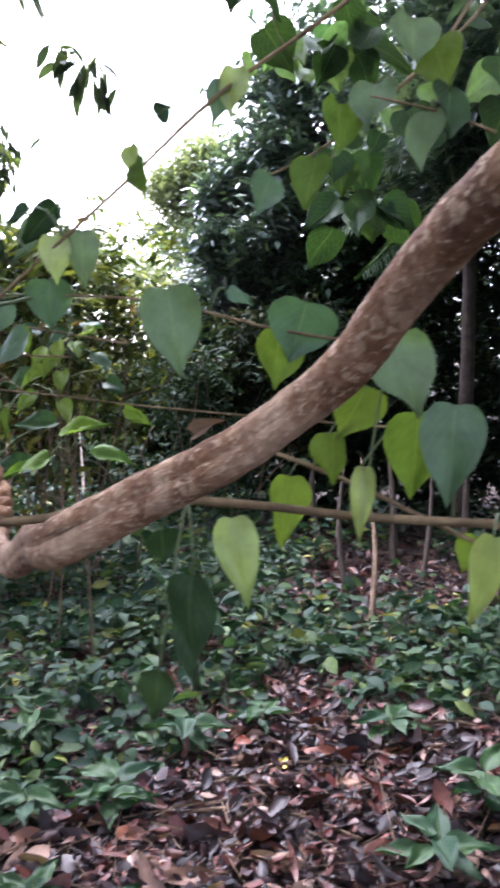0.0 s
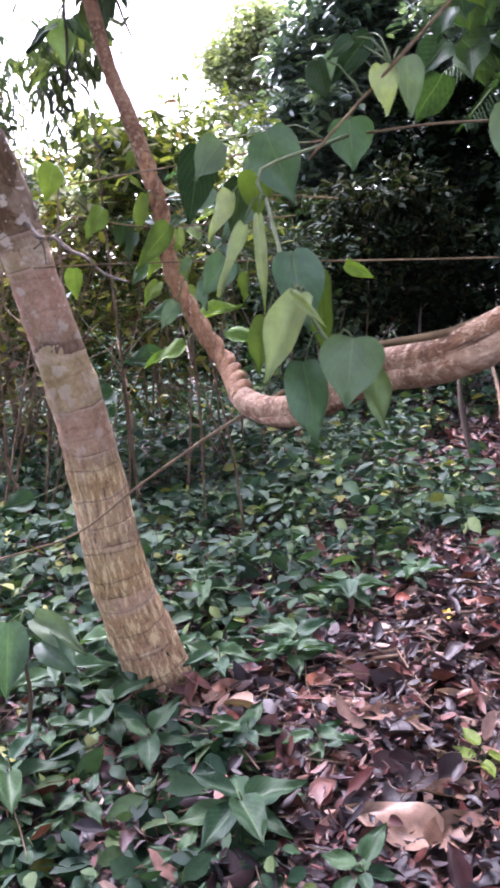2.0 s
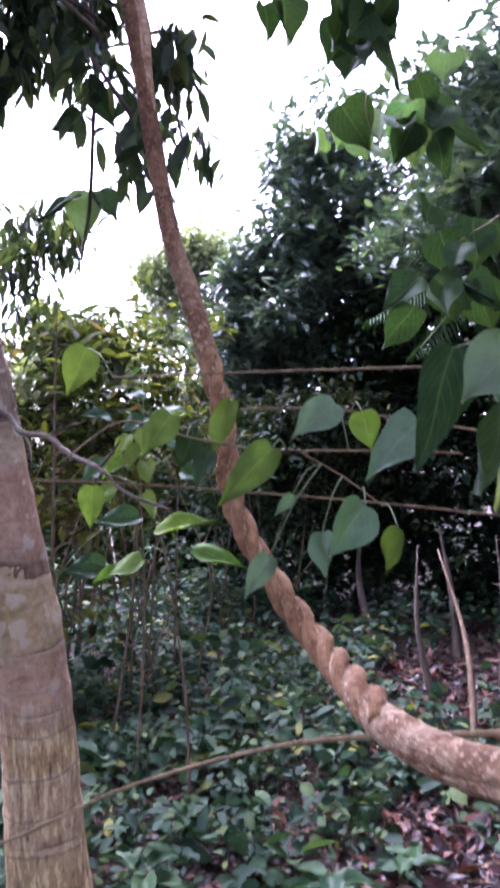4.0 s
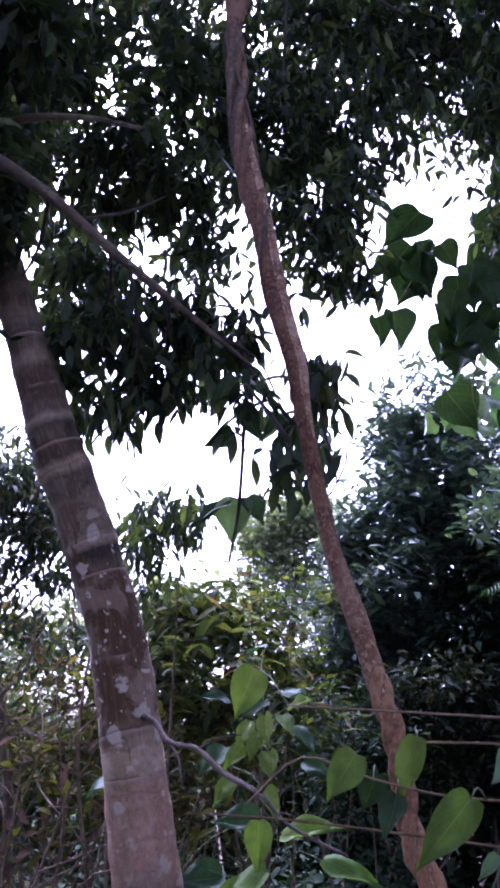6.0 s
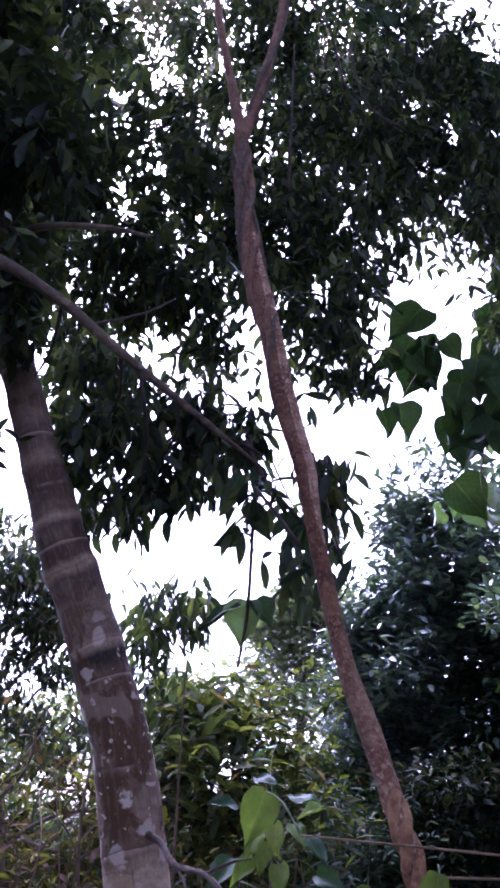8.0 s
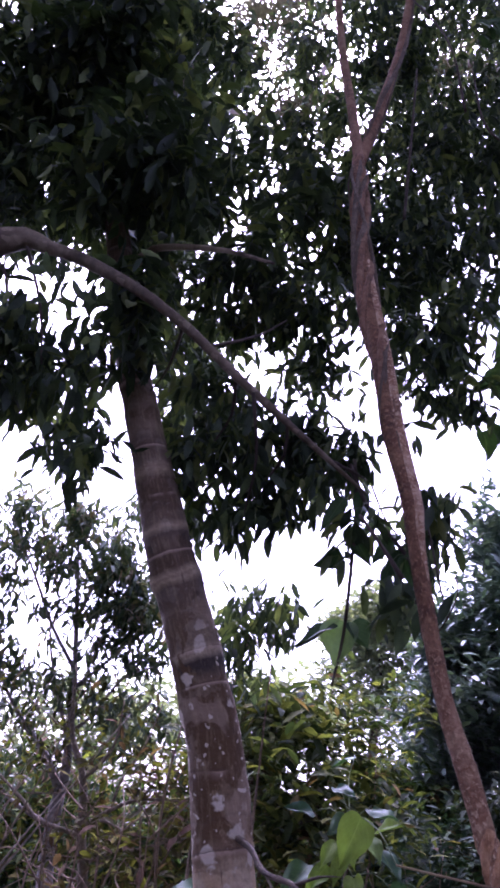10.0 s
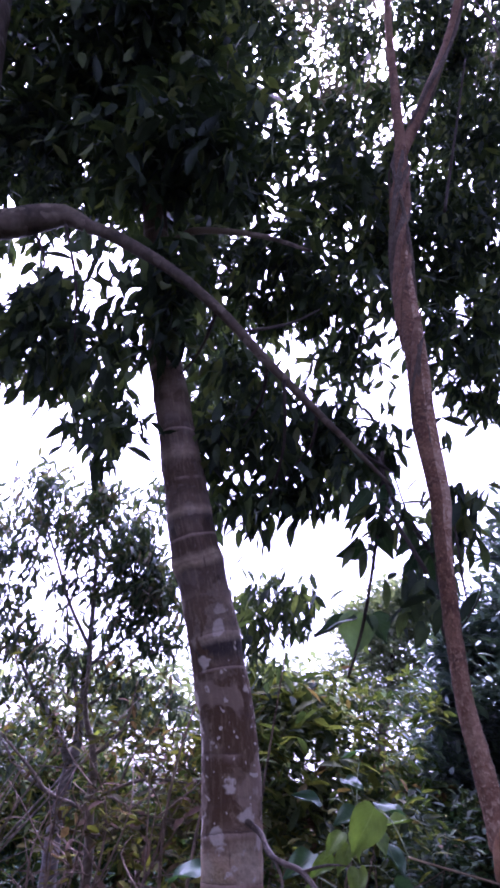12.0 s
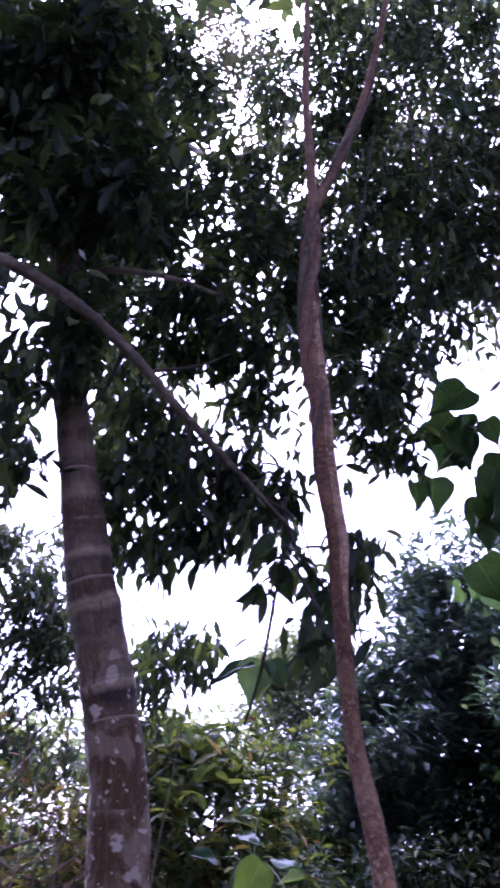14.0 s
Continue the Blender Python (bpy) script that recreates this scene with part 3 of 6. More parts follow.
def heart_mesh(name, base, tip, width, mat, face=(0.1, -1, 0.25), lobe=0.16, fold=0.12, curl=0.1, full=1.0):
    """One broad leaf from petiole to tip, lobed at the base."""
    base, tip = np.array(base, float), np.array(tip, float)
    along = tip - base
    length = np.linalg.norm(along)
    along = along / length
    normal = np.array(face, float)
    side = unit(np.cross(along, normal))
    up = np.cross(side, along)
    rows, cols = 11, 7
    verts, uvs, faces = [], [], []
    for i in range(rows):
        t = i / (rows - 1)
        half = width / 2 * (1 - 0.3 * t ** 3) * (math.sin(math.pi * min(1, (t * 0.93 + 0.07)) ** (0.62 * full)) ** 0.8 if t < 1 else 0.0) + 0.0003
        half *= 1 - 0.45 * max(0.0, (t - 0.66) / 0.34) ** 0.8
        for j in range(cols):
            s = j / (cols - 1) * 2 - 1
            back = -lobe * length * (1 - t) ** 3 * (1 - abs(abs(s) - 0.55) / 0.55) * (abs(s) > 0.05)
            wave = 0.035 * length * math.sin(6 * t + 3 * s + base[0] * 40) + 0.035 * length * math.sin(9 * t * s + base[2] * 30) + 0.03 * length * s * math.sin(base[0] * 90)
            verts.append(base + along * (length * t + back) + side * half * s
                         + up * (fold * width * abs(s) - curl * length * t * t + wave))
            uvs.append((0.5 + s / 2, t))
    for i in range(rows - 1):
        for j in range(cols - 1):
            faces.append((i * cols + j, i * cols + j + 1, (i + 1) * cols + j + 1, (i + 1) * cols + j))
    return mesh_from(name, verts, faces, mat, uvs)


def vine(name, label, stems, leaves, mat=None, category="vine", lobe=0.035, group=""):
    """A climber: thin stems and broad leaves, each leaf a part."""
    at = stems[0][0][:3]
    ob = thing(name, label, category, at, group)
    for k, stem in enumerate(stems):
        part("stem", tube_mesh("stem", stem, mat or MAT_STEM, 0.02, 7, 0.12, 60), ob)
    for base, tip, width, m, *rest in leaves:
        face = rest[0] if rest else (rng.uniform(-0.8, 0.8), -1, rng.uniform(-0.2, 0.8))
        tip = np.array(tip) + rng.normal(0, 0.12, 3) * np.linalg.norm(np.array(tip) - np.array(base))
        part("leaf", heart_mesh("leaf", base, tip, width, m, face, lobe), ob)
        b = np.array(base)
        # petiole back to the nearest stem
        best = min((np.array(q[:3]) for s in stems for q in smooth_path(s, 0.03)), key=lambda q: np.linalg.norm(q - b))
        mid = (b + best) / 2 + (0, 0, 0.012)
        part("petiole", tube_mesh("petiole", [(*best, 0.0012), (*mid, 0.0011), (*b, 0.001)], MAT_GREENSTEM, 0.02, 5), ob)
    return ob


# ---- ground ----
def ground_height(x, y):
    return 0.03 * noise.noise(Vector((x * 0.7, y * 0.7, 0))) + 0.012 * noise.noise(Vector((x * 3, y * 3, 4)))


def build_ground():
    xs = np.r_[-400, -120, -40, -20, np.arange(-10, 10.01, 0.2), 20, 40, 120, 400]
    ys = np.r_[-400, -120, -40, -15, np.arange(-4, 16.01, 0.2), 25, 45, 120, 400]
    verts = [(x, y, ground_height(x, y) if max(abs(x), abs(y - 6)) < 12 else 0.0) for y in ys for x in xs]
    w = len(xs)
    faces = [(j * w + i, j * w + i + 1, (j + 1) * w + i + 1, (j + 1) * w + i) for j in range(len(ys) - 1) for i in range(w - 1)]
    ob = new("ground", mesh_from("ground", verts, faces, MAT_SOIL))
    tagged(ob, "dark damp forest soil under fallen leaves", "ground", kind="structure")


build_ground()


def bare(x, y):
    """How much of the ground lies open as leaf litter, 0 to 1: a patch before the tree that runs on to a far clearing."""
    back = np.interp(x, [-0.95, -0.67, -0.4, -0.07, 0.03, 0.25, 0.4, 1.2, 2.0], [3.25, 3.6, 3.83, 4.15, 4.8, 4.85, 4.4, 4.3, 4.2])
    left = np.interp(y, [2.4, 2.9, 3.3], [-0.45, -0.65, -0.95])
    near = min((back - y) / 0.45, (x - left) / 0.35, 1.0)
    far = 1 - ((x - 1.0) / 0.9) ** 2 - ((y - 6.3) / 0.85) ** 2
    return max(near, far, 0) + 0.25 * noise.noise(Vector((x * 2.5, y * 2.5, 9)))


def build_litter():
    n = 125000
    near = rng.uniform(0, 1, n) < 0.72
    x = np.where(near, rng.normal(0.1, 1.5, n), rng.uniform(-9, 9, n))
    y = np.where(near, 0.9 + 7.5 * rng.uniform(0, 1, n) ** 1.4 + rng.normal(0, 0.25, n), rng.uniform(-7, 12, n))
    keep = np.array([rng.uniform() < 0.45 + 0.75 * bare(a, b) for a, b in zip(x, y)])
    x, y = x[keep], y[keep]
    n = len(x)
    z = np.array([ground_height(a, b) for a, b in zip(x, y)]) + rng.uniform(0.002, 0.05, n)
    az = rng.uniform(0, 2 * math.pi, n)
    along = np.stack([np.cos(az), np.sin(az), rng.normal(0.03, 0.22, n)], 1)
    normal = np.array([0, 0, 1.0]) + rng.normal(0, 0.5, (n, 3))
    length = np.minimum(rng.gamma(1.5, 0.022, n) + 0.012, 0.13)
    me = blades_mesh("leaf_litter", np.stack([x, y, z], 1), along, normal, length, length * rng.uniform(0.2, 0.65, n), MAT_LITTER,
                     bend=rng.uniform(-0.5, 0.4, n), fold=rng.uniform(-0.4, 0.5, n), torn=0.055)
    tagged(new("leaf_litter", me), "brown and reddish dead leaves lying thick on the soil", "leaf litter", kind="stuff")


build_litter()


def build_debris():
    """Bits of twig and stalk in the litter."""
    n = 5500
    x, y = rng.uniform(-3, 3, n), 1.3 + 6.5 * rng.uniform(0, 1, n) ** 1.4
    z = np.array([ground_height(a, b) for a, b in zip(x, y)]) + rng.uniform(0.015, 0.055, n)
    az = rng.uniform(0, 2 * math.pi, n)
    ln, th = rng.gamma(2.2, 0.045, n) + 0.03, rng.uniform(0.001, 0.0032, n)
    d = np.stack([np.cos(az), np.sin(az), rng.normal(0, 0.12, n)], 1)
    side = np.stack([-np.sin(az), np.cos(az), 0 * az], 1)
    verts, faces = [], []
    for p, e, q, l, t in zip(np.stack([x, y, z], 1), d, side, ln, th):
        k = len(verts)
        up = np.array((0, 0, 1.6 * t))
        mid = p + e * l * 0.5 + q * rng.normal(0, 0.006)
        for c in (p, mid, p + e * l):
            verts += [c - q * t, c + q * t, c + up]
        for o in (k, k + 3):
            faces += [(o, o + 1, o + 4, o + 3), (o + 1, o + 2, o + 5, o + 4), (o + 2, o, o + 3, o + 5)]
    tagged(new("litter_twigs", mesh_from("litter_twigs", verts, faces, MAT_TWIG, smooth=False)), "broken bits of twig in the leaf litter", "twigs", kind="stuff")


build_debris()


def build_undergrowth():
    """Low broad-leaved herbs: leaves in small tufts, thick everywhere but on the bare litter."""
    n = 23000
    x, y = rng.uniform(-7, 7, n), 1.5 + 12 * rng.uniform(0, 1, n) ** 1.3
    keep = np.array([(bare(a, b) < 0.25 + 0.1 * rng.normal()) and abs(a) < 1.2 + 0.6 * b for a, b in zip(x, y)])
    x, y = x[keep], y[keep]
    # thinner growth beside and behind the path
    n = 11000
    ax, ay = rng.uniform(-10, 10, n), rng.uniform(-8, 13, n)
    aside = ((ay < 1.3) | (np.abs(ax) > 1.2 + 0.6 * ay)) & ((ax ** 2 + (ay - 1.2) ** 2) > 1.0)
    x, y = np.r_[x, ax[aside]], np.r_[y, ay[aside]]
    shaded = (y > 7.2) & (x > -0.3) & (rng.uniform(0, 1, len(y)) < 0.8)
    open_ground = ((y > 3.6) | (y < 1.3) | (rng.uniform(0, 1, len(y)) < np.where(x < -0.5, 0.85, 0.4))) & ~shaded
    x, y = x[open_ground], y[open_ground]
    swell = np.array([0.9 + 0.9 * noise.noise(Vector((a * 1.1, b * 1.1, 21))) for a, b in zip(x, y)])
    tall = np.clip(0.10 + 0.085 * (y - 2.8), 0.08, 0.55) * rng.uniform(0.35, 1.2, len(x)) * swell
    per = 8
    m = len(x) * per
    cx, cy, ch = np.repeat(x, per), np.repeat(y, per), np.repeat(tall, per)
    az = rng.uniform(0, 2 * math.pi, m)
    lvl = rng.uniform(0.35, 1.0, m)
    g = np.array([ground_height(a, b) for a, b in zip(x, y)])
    base = np.stack([cx + 0.025 * np.cos(az), cy + 0.025 * np.sin(az), np.repeat(g, per) + ch * lvl], 1)
    along = np.stack([np.cos(az), np.sin(az), rng.normal(0.1, 0.3, m)], 1)
    normal = np.array([0, -0.15, 1.0]) + rng.normal(0, 0.65, (m, 3))
    length = rng.uniform(0.04, 0.115, m) * np.repeat(rng.uniform(0.4, 1.2, len(x)), per)
    me = blades_mesh("undergrowth", base, along, normal, length, length * rng.uniform(0.42, 0.62, m), MAT_HERB, bend=0.25, fold=0.12)
    tagged(new("undergrowth", me), "low broad-leaved green herbs covering the forest floor", "undergrowth", kind="stuff")
    # their stalks
    verts, faces = [], []
    for a, b, h, gz in zip(x, y, tall, g):
        if b > 6:
            continue
        k = len(verts)
        verts += [(a - 0.002, b, gz - 0.01), (a + 0.002, b, gz - 0.01), (a, b + 0.002, gz - 0.01), (a + 0.01, b, gz + h)]
        faces += [(k, k + 1, k + 3), (k + 1, k + 2, k + 3), (k + 2, k, k + 3)]
    tagged(new("herb_stalks", mesh_from("herb_stalks", verts, faces, MAT_GREENSTEM, smooth=False)), "thin green stalks of the low herbs", "undergrowth", kind="stuff")


build_undergrowth()


# ---- the leaning tree ----
def build_leaning_tree():
    base = (-0.92, 3.37, 0.0)
    ob = thing("leaning_tree", "leaning tree trunk with banded brown bark and pale lichen", "tree", base)
    trunk = [
        (-0.9, 3.385, -0.165, 0.122),
        (-0.932, 3.36, 0.06, 0.110),
        (-0.975, 3.32, 0.28, 0.103),
        (*(-1.008, 3.29, 0.483), 0.094),
        (*(-1.039, 3.25, 0.954), 0.082),
        (*(-1.082, 3.22, 1.24), 0.073),
        (*(-1.176, 3.2, 1.704), 0.067),
        (*(-1.224, 3.18, 1.857), 0.065),
        (*(-1.288, 3.15, 2.033), 0.063),
        (*(-1.355, 3.1, 2.203), 0.060),
        (*(-1.435, 3.07, 2.427), 0.052),
        (*(-1.516, 3.05, 2.646), 0.047),
        (*(-1.586, 3.02, 2.863), 0.042),
        (*(-1.666, 3.0, 3.159), 0.038),
        (*(-1.767, 2.95, 3.575), 0.034),
        (*(-1.903, 2.9, 4.142), 0.028),
        (*(-2.118, 2.85, 5.095), 0.02),
    ]
    rings = ((0.42, 0.03, 0.02), (0.61, 0.03, 0.02), (0.83, 0.035, 0.02), (1.02, 0.03, 0.02), (1.27, 0.05, 0.03), (1.5, 0.025, 0.02), (1.73, 0.035, 0.02), (2.05, 0.04, 0.03), (2.165, 0.04, 0.02), (2.365, 0.085, 0.022), (2.31, -0.03, 0.02), (2.487, 0.04, 0.012), (2.64, 0.06, 0.012), (2.665, 0.05, 0.01), (2.84, 0.05, 0.012), (2.94, 0.04, 0.012))
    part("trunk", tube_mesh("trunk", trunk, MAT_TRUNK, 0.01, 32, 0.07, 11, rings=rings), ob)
    part("branch", tube_mesh("branch", [(*(-1.597, 3.0, 3.042), 0.014), (*(-1.514, 2.95, 3.077), 0.012), (*(-1.297, 2.9, 3.018), 0.008), (*(-1.113, 2.85, 2.916), 0.004)], MAT_LIMB, 0.04, 8, 0.1, 20), ob)
    part("twig", tube_mesh("twig", [(-1.11, 3.18, 1.572, 0.008), (-1.05, 3.08, 1.556, 0.0065), (-1.0, 3.0, 1.522, 0.0058), (-0.93, 2.93, 1.512, 0.005), (-0.87, 2.86, 1.478, 0.0052), (-0.792, 2.75, 1.454, 0.0038), (-0.74, 2.69, 1.418, 0.003), (-0.652, 2.58, 1.395, 0.002)], MAT_LIANA_GREY, 0.015, 9, 0.3, 45), ob, "dark crooked side twig")
    for a, b in (((-1.0, 3.0, 1.522), (-0.95, 2.9, 1.45)), ((-0.93, 2.93, 1.512), (-0.84, 2.88, 1.54)), ((-0.792, 2.75, 1.454), (-0.75, 2.7, 1.5))):
        part("twig", tube_mesh("twig", [(*a, 0.003), (*((np.array(a) + b) / 2 + (0.006, 0, 0.008)), 0.0024), (*b, 0.001)], MAT_LIANA_GREY, 0.02, 6, 0.2, 40), ob)
    top = trunk[-4]
    for k, aim in enumerate([(-3.388, 3.9, 5.616), (-1.989, 3.9, 5.529), (-3.354, 3.9, 7.215)]):
        mid = (np.array(top[:3]) + aim) / 2 + (0, 0, 0.12)
        part("branch", tube_mesh("branch", [(*trunk[-4 + k % 3][:3], 0.014), (*mid, 0.009), (*aim, 0.003)], MAT_LIMB, 0.05, 8, 0.1, 20), ob)
    c = clumps([
        ((-2.716, 3.5, 4.947), (0.75, 0.8, 0.55), 170), ((-1.948, 2.75, 3.868), (0.4, 0.2, 0.35), 70), ((-1.568, 2.8, 3.308), (0.3, 0.2, 0.2), 45), ((-1.706, 2.75, 3.736), (0.3, 0.15, 0.3), 55),
        ((-2.237, 3.7, 4.913), (0.6, 0.8, 0.6), 150),
        ((-2.263, 3.3, 3.93), (0.6, 0.5, 0.35), 110),
        ((-1.859, 3.5, 3.872), (0.6, 0.5, 0.3), 110),
        ((-3.525, 3.6, 7.052), (1.0, 0.8, 0.6), 160),
        ((-2.429, 3.2, 3.555), (0.35, 0.4, 0.25), 40),
        ((-1.448, 3.3, 3.472), (0.45, 0.45, 0.3), 70),
        ((-1.759, 3.7, 5.199), (0.12, 0.3, 0.35), 14),
        ((-3.875, 3.5, 4.899), (0.9, 0.8, 0.9), 160), ((-2.28, 3.0, 3.94), (0.25, 0.2, 0.25), 50), ((-1.93, 3.0, 3.9), (0.22, 0.2, 0.22), 45), ((-2.15, 3.0, 3.5), (0.22, 0.2, 0.2), 40), ((-1.75, 2.95, 3.4), (0.22, 0.15, 0.18), 45), ((-1.53, 2.86, 2.86), (0.12, 0.05, 0.1), 16), ((-1.51, 2.88, 2.7), (0.07, 0.04, 0.08), 7),
        ((-2.14, 3.6, 5.126), (0.3, 0.3, 0.3), 60), ((-2.11, 3.6, 4.74), (0.28, 0.3, 0.26), 50), ((-2.325, 4.2, 5.69), (0.36, 0.3, 0.36), 60), ((-1.98, 4.2, 5.39), (0.24, 0.3, 0.3), 36), ((-2.15, 4.2, 4.46), (0.3, 0.3, 0.3), 50),
        ((-1.8, 4.2, 3.37), (0.13, 0.2, 0.2), 26), ((-1.94, 4.2, 3.64), (0.16, 0.2, 0.2), 30),
    ], 3.3, 6.0, 0.05)
    part("crown", blades_mesh("crown", *whorls(c, 9, 0.092, 0.029, -40), MAT_CROWN), ob, "dense dark drooping leaves", "stuff")


build_leaning_tree()


# ---- the limb that reaches in from a neighbouring tree ----
def build_reaching_limb():
    root = (-2.01, 2.6, 2.855)
    ob = thing("neighbouring_tree", "grey-barked tree with a long limb reaching across", "tree", (root[0], root[1], 0))
    stem = [(root[0] - 0.18, 2.6, -0.1, 0.15), (root[0] - 0.16, 2.6, 1.3, 0.115), (-2.15, 2.6, 2.2, 0.106), (-2.112, 2.6, 2.62, 0.104), (-2.085, 2.6, 2.86, 0.102), (-2.105, 2.6, 3.05, 0.1), (-2.155, 2.6, 3.25, 0.1), (-2.24, 2.6, 3.57, 0.099), (-2.325, 2.6, 3.9, 0.096), (*(-2.536, 2.6, 4.61), 0.085), (*(-2.9, 2.6, 5.803), 0.06)]
    part("trunk", tube_mesh("trunk", stem, MAT_SHADOWED_TRUNK, 0.04, 20, 0.03, 12), ob, "grey trunk with pale lichen, coloured dark for its crown's shadow")
    limb = [(*root, 0.05), (*(-1.902, 2.62, 2.806), 0.040), (*(-1.789, 2.62, 2.819), 0.036), (*(-1.719, 2.65, 2.862), 0.029), (*(-1.649, 2.66, 2.833), 0.0185), (*(-1.573, 2.68, 2.814), 0.0172),
            (*(-1.422, 2.7, 2.737), 0.0145), (*(-1.286, 2.75, 2.651), 0.0128), (*(-1.152, 2.8, 2.538), 0.0112),
            (*(-1.033, 2.88, 2.456), 0.0088), (*(-0.929, 2.96, 2.389), 0.006), (*(-0.851, 3.02, 2.339), 0.003)]
    part("limb", tube_mesh("limb", limb, MAT_LIMB, 0.03, 14, 0.1, 18), ob, "long grey-brown limb")
    for a, b in (((-1.152, 2.8, 2.538), (-1.246, 3.0, 2.466)), ((-1.286, 2.75, 2.651), (-1.523, 3.1, 2.639)), ((-1.033, 2.88, 2.456), (-1.097, 3.0, 2.362)), ((-1.236, 2.8, 2.619), (-1.122, 3.1, 2.916)),
                 ((-1.801, 2.64, 2.823), (-1.726, 2.66, 2.688)), ((-1.714, 2.65, 2.846), (-1.604, 2.7, 2.51)), ((-0.956, 2.95, 2.405), (-0.861, 3.1, 2.413)), ((-1.104, 2.8, 2.492), (-1.141, 3.0, 2.269))):
        part("twig", tube_mesh("twig", [(*a, 0.005), (*((np.array(a) + b) / 2 + (0.02, 0, -0.01)), 0.004), (*b, 0.002)], MAT_DARKTWIG, 0.04, 6), ob)
    c = clumps([
        ((-1.364, 3.25, 2.691), (0.16, 0.2, 0.14), 60), ((-1.196, 3.2, 2.574), (0.16, 0.2, 0.12), 60), ((-1.359, 3.25, 2.464), (0.10, 0.2, 0.14), 34), ((-1.219, 3.2, 2.397), (0.13, 0.2, 0.09), 34),
        ((-1.04, 3.2, 2.407), (0.10, 0.15, 0.07), 22), ((-1.028, 3.25, 2.606), (0.11, 0.15, 0.08), 24), ((-0.899, 3.3, 2.547), (0.09, 0.12, 0.08), 12), ((-0.855, 3.0, 2.232), (0.05, 0.08, 0.07), 5), ((-0.774, 2.95, 2.167), (0.05, 0.06, 0.05), 5),
        ((-1.464, 3.4, 3.294), (0.26, 0.2, 0.12), 60), ((-1.166, 3.4, 3.21), (0.22, 0.2, 0.12), 60), ((-1.642, 3.4, 3.547), (0.3, 0.25, 0.16), 70), ((-1.234, 3.4, 3.636), (0.3, 0.25, 0.22), 100), ((-1.394, 3.5, 4.061), (0.25, 0.25, 0.15), 50),
        ((-1.55, 3.3, 3.0), (0.10, 0.2, 0.14), 24), ((-1.336, 3.5, 3.139), (0.13, 0.15, 0.07), 16), ((-1.14, 3.5, 3.02), (0.10, 0.15, 0.08), 14), ((-1.507, 3.5, 3.269), (0.12, 0.15, 0.07), 16), ((-1.01, 3.5, 2.865), (0.08, 0.12, 0.07), 10), ((-1.173, 3.25, 2.337), (0.10, 0.12, 0.05), 10), ((-1.028, 3.4, 2.977), (0.10, 0.2, 0.08), 16), ((-0.892, 3.4, 3.134), (0.14, 0.2, 0.12), 26),
        ((-1.73, 2.75, 2.63), (0.22, 0.18, 0.10), 60), ((-1.745, 2.75, 2.526), (0.17, 0.18, 0.08), 44), ((-1.609, 2.8, 2.701), (0.11, 0.18, 0.10), 26), ((-1.549, 2.85, 2.456), (0.09, 0.15, 0.10), 14), ((-1.549, 2.85, 2.345), (0.04, 0.1, 0.06), 5),
        ((-1.987, 2.75, 2.633), (0.2, 0.2, 0.2), 50), ((-1.80, 3.1, 2.75), (0.14, 0.15, 0.16), 34), ((-1.73, 3.15, 2.55), (0.1, 0.12, 0.1), 18), ((-1.63, 3.0, 2.45), (0.06, 0.1, 0.09), 8), ((-1.85, 2.9, 2.62), (0.14, 0.12, 0.1), 30), ((-1.799, 2.9, 3.169), (0.16, 0.15, 0.06), 14), ((-2.118, 2.85, 3.24), (0.2, 0.2, 0.12), 34),
    ], 2.1, 9.0, 0.11)
    part("crown", blades_mesh("crown", *whorls(c, 9, 0.072, 0.023, -46, 0.025), MAT_CROWN), ob, "dark drooping leaves along the limb", "stuff")


build_reaching_limb()


